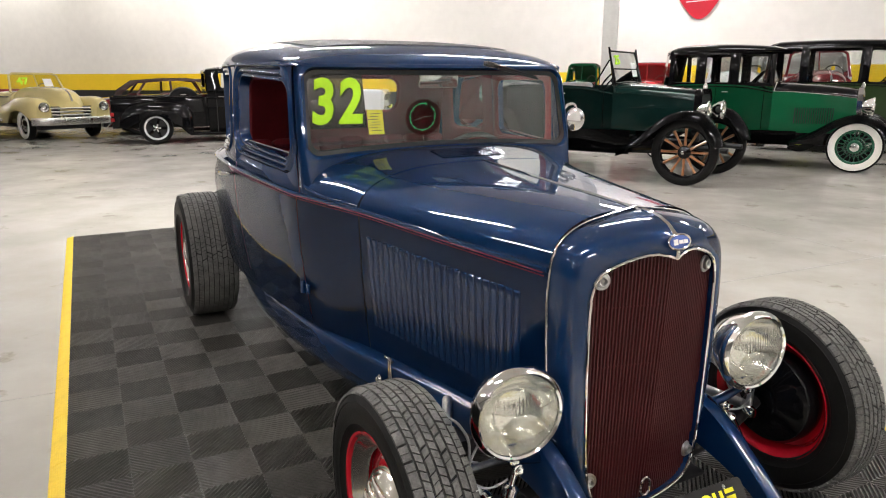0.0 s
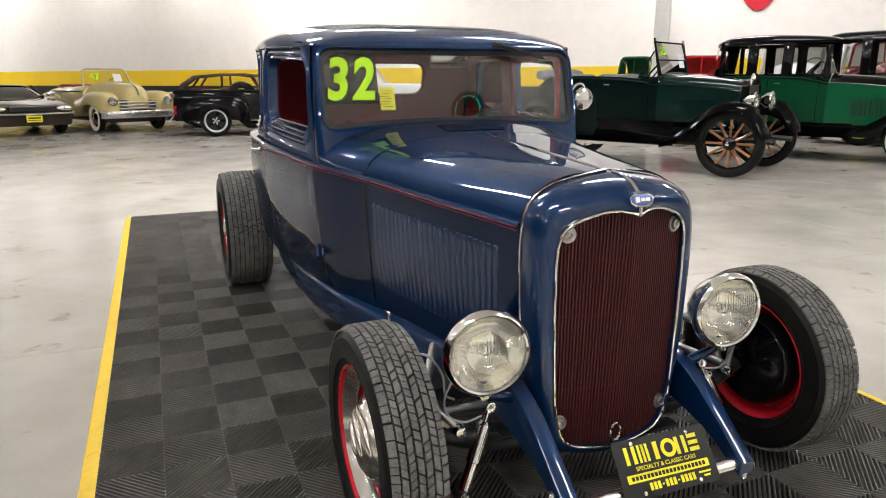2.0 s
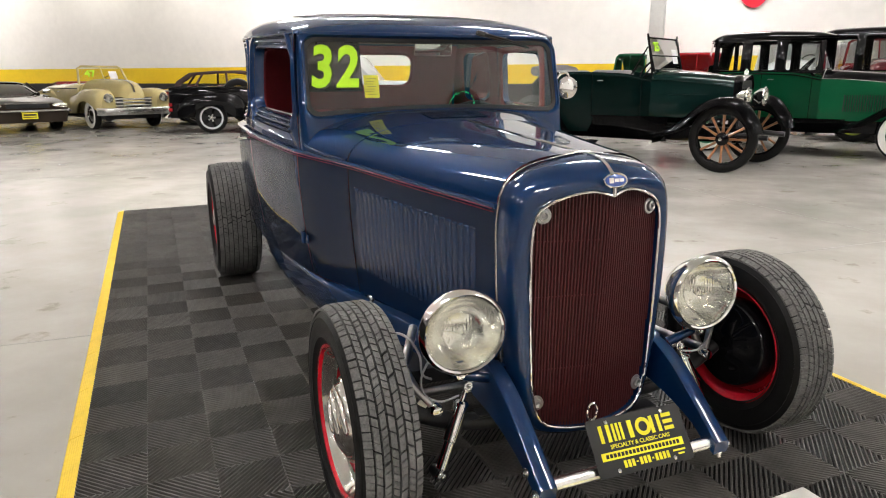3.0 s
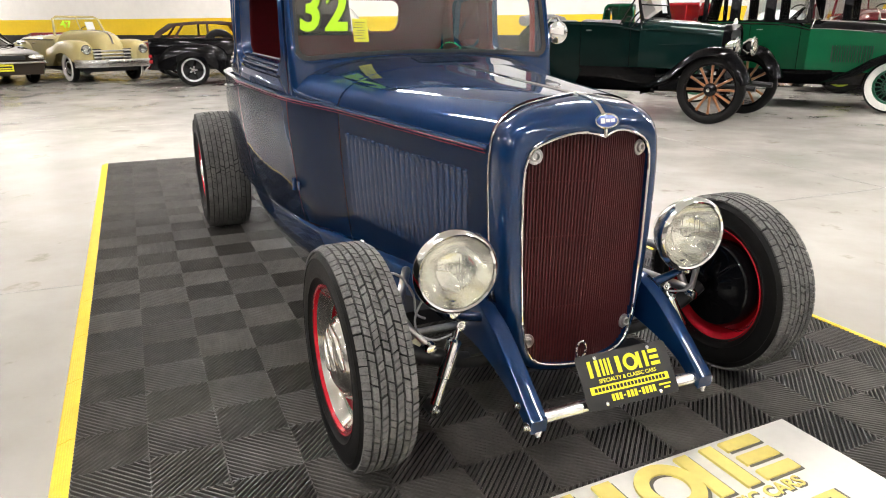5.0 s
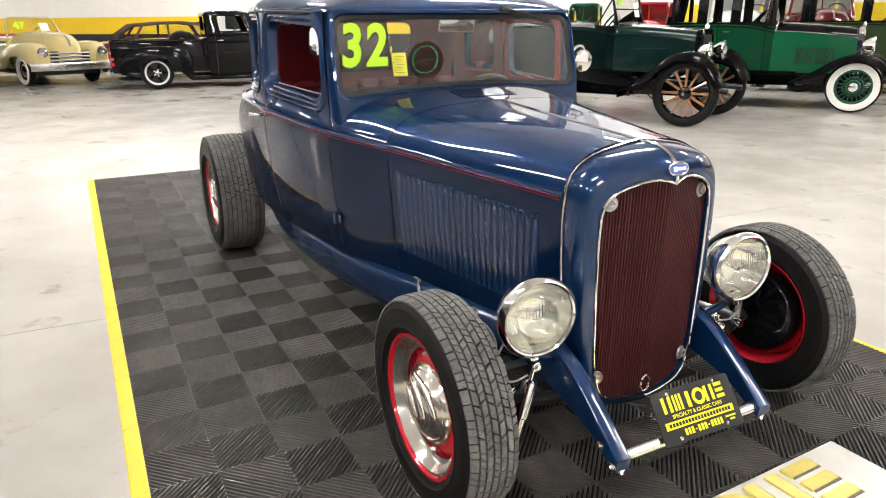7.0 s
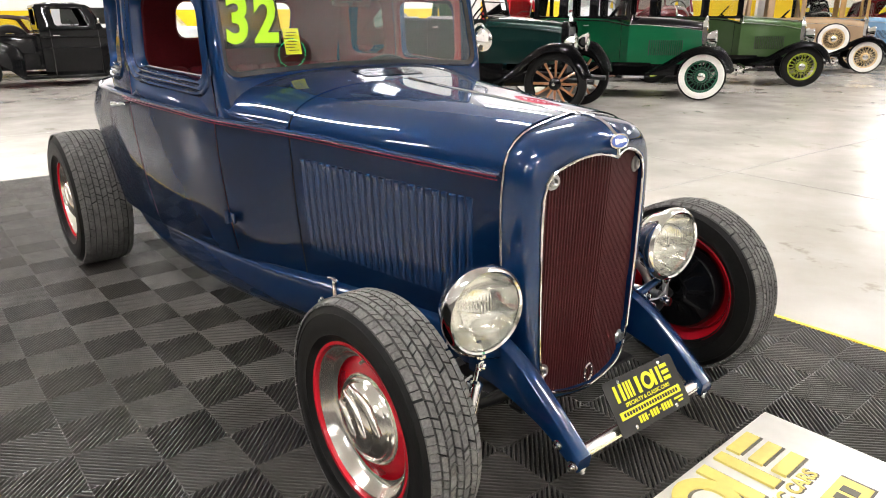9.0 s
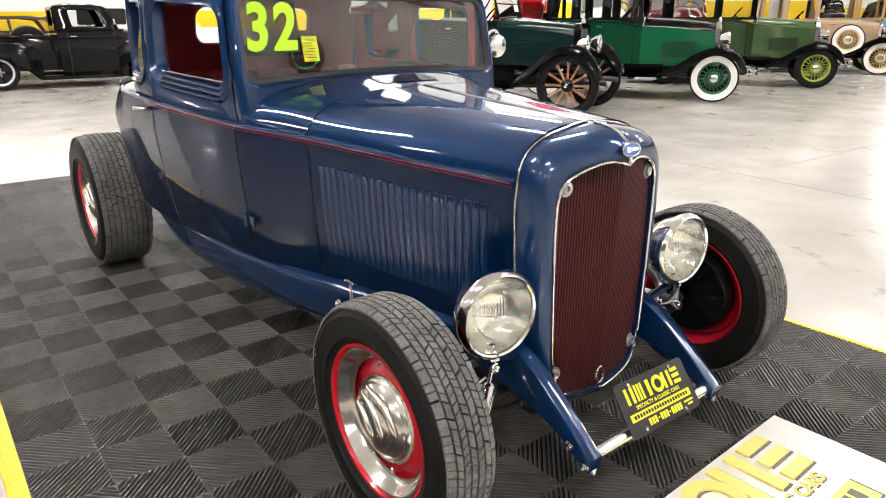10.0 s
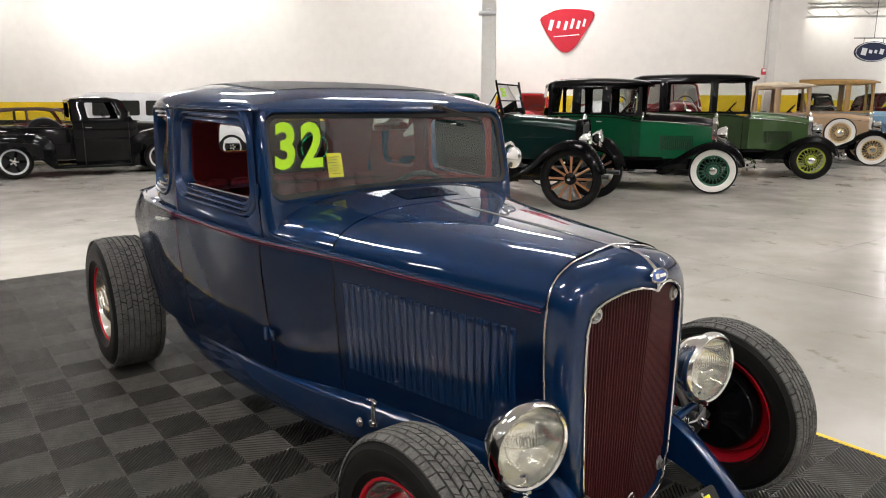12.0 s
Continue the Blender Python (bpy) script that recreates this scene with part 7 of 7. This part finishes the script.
forties_car("black_sedan_car", "black round-fendered car parked by the far wall", HALL @ pose(10.5, 24, 0) @ Matrix.Diagonal((1.06, 1, 1.2, 1)), M_BLACK, "closed", None, "", white=False)


forties_car("maroon_sedan_car", "dark red round-fendered car in the far bay", HALL @ pose(13.3, 24, 0) @ Matrix.Diagonal((1.06, 1, 1.2, 1)), M_MAROONCAR, "closed", None, "", white=False)


def low_coupe(name, label, where, paint):
    """A long low coupe of the eighties."""
    car = thing(name, label, "car", "cars along the wall", where)
    r, wb = 0.315, 2.6
    for y in (0, wb):
        for s in (-1, 1):
            spoke_wheel(car, pose(s * 0.74, y, r), s > 0, r, 0.20, M_STEEL, "disc")
    bm = bmesh.new()
    rows = []
    for y, w, zt in ((-0.92, 0.80, 0.62), (-0.86, 0.84, 0.72), (-0.5, 0.88, 0.80), (0.2, 0.89, 0.86), (0.85, 0.90, 0.92), (1.6, 0.90, 0.92), (2.6, 0.89, 0.93), (3.4, 0.84, 0.88), (3.75, 0.80, 0.80), (3.8, 0.74, 0.45)):
        rows.append([(s * x, y, z) for s, x, z in ((1, w * 0.93, 0.26), (1, w, 0.5), (1, w * 0.985, zt - 0.12), (1, w * 0.92, zt - 0.03), (1, w * 0.6, zt), (1, 0.0, zt + 0.012), (-1, w * 0.6, zt), (-1, w * 0.92, zt - 0.03), (-1, w * 0.985, zt - 0.12), (-1, w, 0.5), (-1, w * 0.93, 0.26))])
    loft(bm, rows)
    bm.faces.new([bm.verts.new(p) for p in rows[0]])
    part("body", bm, paint, car, angle=35)
    bm = bmesh.new()
    rows = []
    for y, w, z in ((0.95, 0.70, 0.93), (1.55, 0.58, 1.22), (1.75, 0.57, 1.25), (2.3, 0.56, 1.24), (2.6, 0.58, 1.16), (3.3, 0.66, 0.92)):
        rows.append([(w * math.copysign(abs(math.cos(a)) ** 0.4, math.cos(a)), y, 0.90 + (z - 0.90) * math.sin(a) ** 0.6) for a in [math.pi * i / 12 for i in range(13)]])
    loft(bm, rows)
    part("cabin", bm, mat("dark_tinted_glass", (0.012, 0.014, 0.013), 0.05, coat=1.0, var=0.05), car, angle=50)
    bm = bmesh.new()
    rows = [[(w * math.copysign(abs(math.cos(a)) ** 0.4, math.cos(a)), y, 0.905 + (z - 0.90) * math.sin(a) ** 0.6) for a in [math.pi * i / 12 for i in range(2, 11)]] for y, w, z in ((1.52, 0.59, 1.215), (1.6, 0.585, 1.24), (2.3, 0.57, 1.25), (2.5, 0.58, 1.20))]
    loft(bm, rows)
    for s in (-1, 1):
        tube(bm, [(s * 0.69, 0.97, 0.93), (s * 0.56, 1.53, 1.21)], 0.022, 6)
    part("roof", bm, paint, car)
    for s in (-1, 1):
        bm = bmesh.new()
        lathe(bm, [(0, 0.03), (0.8, 0.02), (1, 0.0), (1, -0.05)], 20, Matrix.Translation((s * 0.66, -0.88, 0.66)) @ rot(0, 0, -90) @ Matrix.Diagonal((1, 0.17, 0.075, 1)))
        part("headlight", bm, M_REFLECT, car, "clear oval headlight")
        bm = bmesh.new()
        box(bm, (s * 0.90, 1.15, 0.99), (0.18, 0.09, 0.11), bevel=0.02, seg=2)
        part("door_mirror", bm, M_CHROME, car)
    bm = bmesh.new()
    box(bm, (0, -0.93, 0.665), (0.86, 0.03, 0.10), bevel=0.01, seg=1)
    part("grille", bm, M_DARKMETAL, car)
    bm = bmesh.new()
    tube(bm, smooth_line([(-0.86, -0.72, 0.55), (-0.80, -0.93, 0.55), (0, -1.0, 0.55), (0.80, -0.93, 0.55), (0.86, -0.72, 0.55)], 5), 0.03, 8)
    tube(bm, [(-0.45, -0.93, 0.73), (0.45, -0.93, 0.73)], 0.012, 6)
    part("front_bumper", bm, M_CHROME, car, "slim chrome bumper")
    bm = bmesh.new()
    box(bm, (0, -1.0, 0.43), (0.31, 0.012, 0.15))
    pl = part("number_plate", bm, M_PLATEYEL, car, "yellow and black dealer plate", smooth=False)
    bm = bmesh.new()
    box(bm, (0, -1.008, 0.455), (0.25, 0.004, 0.04))
    box(bm, (0, -1.008, 0.40), (0.27, 0.004, 0.018))
    part("plate_bars", bm, M_PLATE, pl, smooth=False)
    return car


low_coupe("low_coupe_car", "low black eighties coupe with chrome bumper", P(-3.95, 17.1, 20) @ Matrix.Diagonal((1, 1, 0.9, 1)), M_BROWNCAR)
low_coupe("muscle_car", "low dark coupe with chrome front bumper", P(-6.0, 16.0, 24), M_BLACK)


def pickup(name, label, where):
    car = thing(name, label, "pickup truck", "cars along the wall", where)
    wb, r = 2.72, 0.338
    for y in (0, wb):
        for s in (-1, 1):
            spoke_wheel(car, pose(s * 0.74, y, r), s > 0, r, 0.20, M_BLACK, "star", r_rim=0.245)
    bm = bmesh.new()
    bulge(bm, 0, [(-0.62, 0.55, 0.45, 0.90), (-0.5, 0.62, 0.40, 1.0), (0.0, 0.66, 0.36, 1.08), (0.45, 0.72, 0.34, 1.12)])
    part("hood", bm, M_BLACK, car, angle=60)
    for s in (-1, 1):
        bm = bmesh.new()
        bulge(bm, s * 0.72, [(-0.72, 0.16, 0.50, 0.78), (-0.5, 0.22, 0.52, 0.90), (0, 0.22, 0.66, 0.96), (0.40, 0.20, 0.50, 0.88), (0.60, 0.14, 0.25, 0.75)])
        part("front_fender", bm, M_BLACK, car, angle=60)
        bm = bmesh.new()
        bulge(bm, s * 0.74, [(wb - 0.74, 0.08, 0.18, 0.66), (wb - 0.66, 0.15, 0.18, 0.78), (wb - 0.42, 0.20, 0.40, 0.87), (wb, 0.21, 0.62, 0.89), (wb + 0.38, 0.20, 0.46, 0.85), (wb + 0.60, 0.15, 0.34, 0.72), (wb + 0.70, 0.08, 0.36, 0.54)])
        part("rear_fender", bm, M_BLACK, car, angle=60)
        bm = bmesh.new()
        box(bm, (s * 0.72, 1.3, 0.20), (0.24, 1.5, 0.07), bevel=0.015, seg=2)
        part("running_board", bm, M_BLACK, car)
        round_lamp(car, (s * 0.62, -0.72, 0.80), 0.09)
        bm = bmesh.new()
        box(bm, (s * 0.66, 2.62, 0.66), (0.05, 1.90, 0.64), bevel=0.012, seg=2)
        tube(bm, [(s * 0.67, 1.68, 0.975), (s * 0.67, 3.57, 0.975)], 0.024, 8)
        part("bed_side", bm, M_BLACK, car)
        bm = bmesh.new()
        tube(bm, [(s * 0.76, 0.66, 1.13), (s * 0.90, 0.62, 1.20)], 0.01, 6)
        box(bm, (s * 0.92, 0.60, 1.25), (0.12, 0.04, 0.10), bevel=0.015, seg=2)
        part("door_mirror", bm, M_CHROME, car)
        bm = bmesh.new()
        for k in range(2):
            tube(bm, [(s * 0.70, 3.52, 0.52 + 0.11 * k), (s * 0.70, 3.59, 0.52 + 0.11 * k)], 0.04, 10)
        part("tail_lamp", bm, M_REDCAR, car, "small red tail lamps")
    bm = bmesh.new()
    box(bm, (0, 1.675, 0.66), (1.38, 0.075, 0.62), bevel=0.01, seg=1)
    box(bm, (0, 3.54, 0.66), (1.30, 0.05, 0.62), bevel=0.01, seg=1)
    box(bm, (0, 2.62, 0.50), (1.30, 1.86, 0.04))
    part("bed", bm, M_BLACK, car, smooth=False)
    bm = bmesh.new()
    box(bm, (0, 1.40, 0.4), (0.9, 4.0, 0.12))
    part("chassis", bm, M_DARKMETAL, car)
    bm = bmesh.new()
    tube(bm, [(-0.72, 3.66, 0.36), (0.72, 3.66, 0.36)], 0.035, 8)
    part("rear_bumper", bm, M_CHROME, car)
    # cab
    bm = bmesh.new()
    rows = [[(s2 * x, y, z) for s2, x, z in ((1, 0.68, 0.17), (1, 0.76, 0.5), (1, 0.78, 0.85), (1, 0.74, 1.12))] for y in (0.42, 0.7, 1.05, 1.45, 1.64)]
    loft(bm, rows)
    loft(bm, [[(-x, y, z) for x, y, z in r2] for r2 in rows])
    loft(bm, [rows[-1], [(-x, y, z) for x, y, z in rows[-1]]])
    cab = part("cab", bm, M_BLACK, car)
    for s in (-1, 1):
        for y in (0.60, 1.46):
            bm = bmesh.new()
            tube(bm, [(s * 0.682, y, 0.18), (s * 0.762, y, 0.5), (s * 0.782, y, 0.85), (s * 0.742, y, 1.12)], 0.006, 6)
            part("door_gap", bm, M_DARKIN, cab)
        bm = bmesh.new()
        tube(bm, [(s * 0.782, y, 0.95) for y in (0.44, 0.8, 1.2, 1.62)], 0.018, 8)
        tube(bm, [(s * 0.752, y, 1.10) for y in (0.44, 0.8, 1.2, 1.62)], 0.014, 8)
        part("belt_crease", bm, M_BLACK, cab)
    for s in (-1, 1):
        bm = bmesh.new()
        ring_panel(bm, (0.54, 1.64, 1.10, 1.555), (0.70, 1.34, 1.16, 1.49), 0.06, lambda u, v, d, s=s: (s * (0.745 - 0.10 * (v - 1.10) / 0.455 - d), u + 0.20 * (v - 1.10) / 0.455 * (1 - (u - 0.54) / 1.10), v), [(0.03, 0), (0.0, 0.012), (0.0, 0.04)])
        part("door_frame", bm, M_BLACK, car, angle=60)
        bm = bmesh.new()
        tube(bm, [(s * 0.80, 1.30, 0.98), (s * 0.805, 1.42, 0.98)], 0.011, 8)
        part("door_handle", bm, M_CHROME, car)
    bm = bmesh.new()
    rows = []
    for y, w, z in ((0.66, 0.60, 1.53), (0.72, 0.63, 1.57), (0.95, 0.66, 1.625), (1.35, 0.66, 1.625), (1.60, 0.62, 1.58), (1.68, 0.58, 1.50)):
        rows.append([(w * math.copysign(abs(math.cos(a)) ** 0.45, math.cos(a)), y, 1.49 + (z - 1.49) * math.sin(a) ** 0.7) for a in [math.pi * i / 14 for i in range(15)]])
    loft(bm, rows)
    part("cab_roof", bm, M_BLACK, car, angle=60)
    bm = bmesh.new()
    ring_panel(bm, (-0.70, 0.70, 1.10, 1.53), (-0.60, 0.60, 1.17, 1.48), 0.06, lambda u, v, d: (u, 0.48 + 0.22 * (v - 1.10) / 0.43 + d, v), [(0.02, 0), (0.0, 0.01)])
    part("windscreen_frame", bm, M_BLACK, car, angle=60)
    bm = bmesh.new()
    ring_panel(bm, (-0.68, 0.68, 1.10, 1.55), (-0.50, 0.50, 1.19, 1.47), 0.06, lambda u, v, d: (u * (1 - 0.10 * (v - 1.10) / 0.45), 1.66 - d, v), [(0.02, 0), (0.0, 0.01)])
    part("rear_window_frame", bm, M_BLACK, car, angle=60)
    glass_pane(car, [(-0.62, 0.52, 1.16), (-0.62, 0.70, 1.49), (0.62, 0.70, 1.49), (0.62, 0.52, 1.16)], "windscreen")
    bm = bmesh.new()
    box(bm, (0, 1.45, 0.86), (1.2, 0.18, 0.5), rot(-10, 0, 0), bevel=0.05, seg=2)
    part("seat", bm, M_DARKIN, car)
    bm = bmesh.new()
    tube(bm, [(0.35 + 0.19 * math.cos(a), 0.88 + 0.1 * math.sin(a), 1.13 + 0.15 * math.sin(a)) for a in [2 * math.pi * i / 24 for i in range(25)]], 0.012, 6, caps=False)
    part("steering_wheel", bm, M_DARKIN, car)
    return car


pickup("pickup_truck", "glossy black fifties pickup truck with bright-lipped wheels", P(2.894, 15.05, 85))
spare = thing("spare_tyre", "worn black tyre standing in the pickup bed", "tyre", loc=P(2.894, 15.05, 85) @ pose(0.0, 2.1, 0.83, 0, 0, 0))
bm = bmesh.new()
lathe(bm, [(0.20, -0.09), (0.27, -0.11), (0.34, -0.09), (0.36, 0.0), (0.34, 0.09), (0.27, 0.11), (0.20, 0.09)], 36)
part("tyre", bm, M_RUBBER, spare)


def white_wagon(where):
    car = thing("station_wagon", "tall white wagon with dark windows behind the pickup", "car", "cars along the wall", where)
    for y in (0, 2.8):
        for s in (-1, 1):
            spoke_wheel(car, pose(s * 0.78, y, 0.36), s > 0, 0.36, 0.22, M_STEEL, "star")
    bm = bmesh.new()
    rr0 = rrect(-0.88, 0.88, 0.45, 1.12, 0.08)
    loft(bm, [[(u * k, y, 0.45 + (v - 0.45) * h2) for u, v in rr0] for y, k, h2 in ((-0.85, 0.92, 0.85), (-0.78, 1, 0.95), (0.8, 1, 1), (3.6, 1, 1), (3.7, 0.97, 0.98))], close_rows=True, cap=True)
    part("body", bm, M_WHITECAR, car, angle=40)
    bm = bmesh.new()
    rows = [[(s * x, y, z) for s, x, z in ((1, 0.86, 1.10), (1, 0.76, 1.62), (1, 0.66, 1.74), (1, 0, 1.78), (-1, 0.66, 1.74), (-1, 0.76, 1.62), (-1, 0.86, 1.10))] for y in (1.25, 2.4, 3.6)]
    loft(bm, rows)
    loft(bm, [[(s * 0.86, 0.75, 1.10) for s in (1, 0.9, 0.8, 0, -0.8, -0.9, -1)], rows[0]])
    part("cabin", bm, M_WHITECAR, car, angle=30)
    for s in (-1, 1):
        for a, b2 in ((1.35, 2.1), (2.25, 3.4)):
            bm = bmesh.new()
            bm.faces.new([bm.verts.new((s * (0.868 - 0.10 * (v - 1.10) / 0.52), u, v)) for u, v in rrect(a, b2, 1.18, 1.56, 0.05)])
            part("window_pane", bm, bpy.data.materials["dark_tinted_glass"], car, smooth=False)
    bm = bmesh.new()
    tube(bm, [(-0.9, -0.9, 0.6), (0.9, -0.9, 0.6)], 0.05, 8)
    part("front_bumper", bm, M_CHROME, car)
    for s in (-1, 1):
        bm = bmesh.new()
        box(bm, (s * 0.62, -0.855, 0.88), (0.30, 0.03, 0.15), bevel=0.01, seg=1)
        part("headlight", bm, M_REFLECT, car, "clear oblong headlight")
    bm = bmesh.new()
    box(bm, (0, -0.85, 0.88), (0.84, 0.03, 0.16), bevel=0.01, seg=1)
    part("grille", bm, M_DARKMETAL, car)
    bm = bmesh.new()
    box(bm, (0, -0.96, 0.60), (0.31, 0.012, 0.15))
    part("number_plate", bm, M_PLATEYEL, car, "plain yellow plate", smooth=False)
    return car


white_wagon(P(5.7, 17.2, 60))
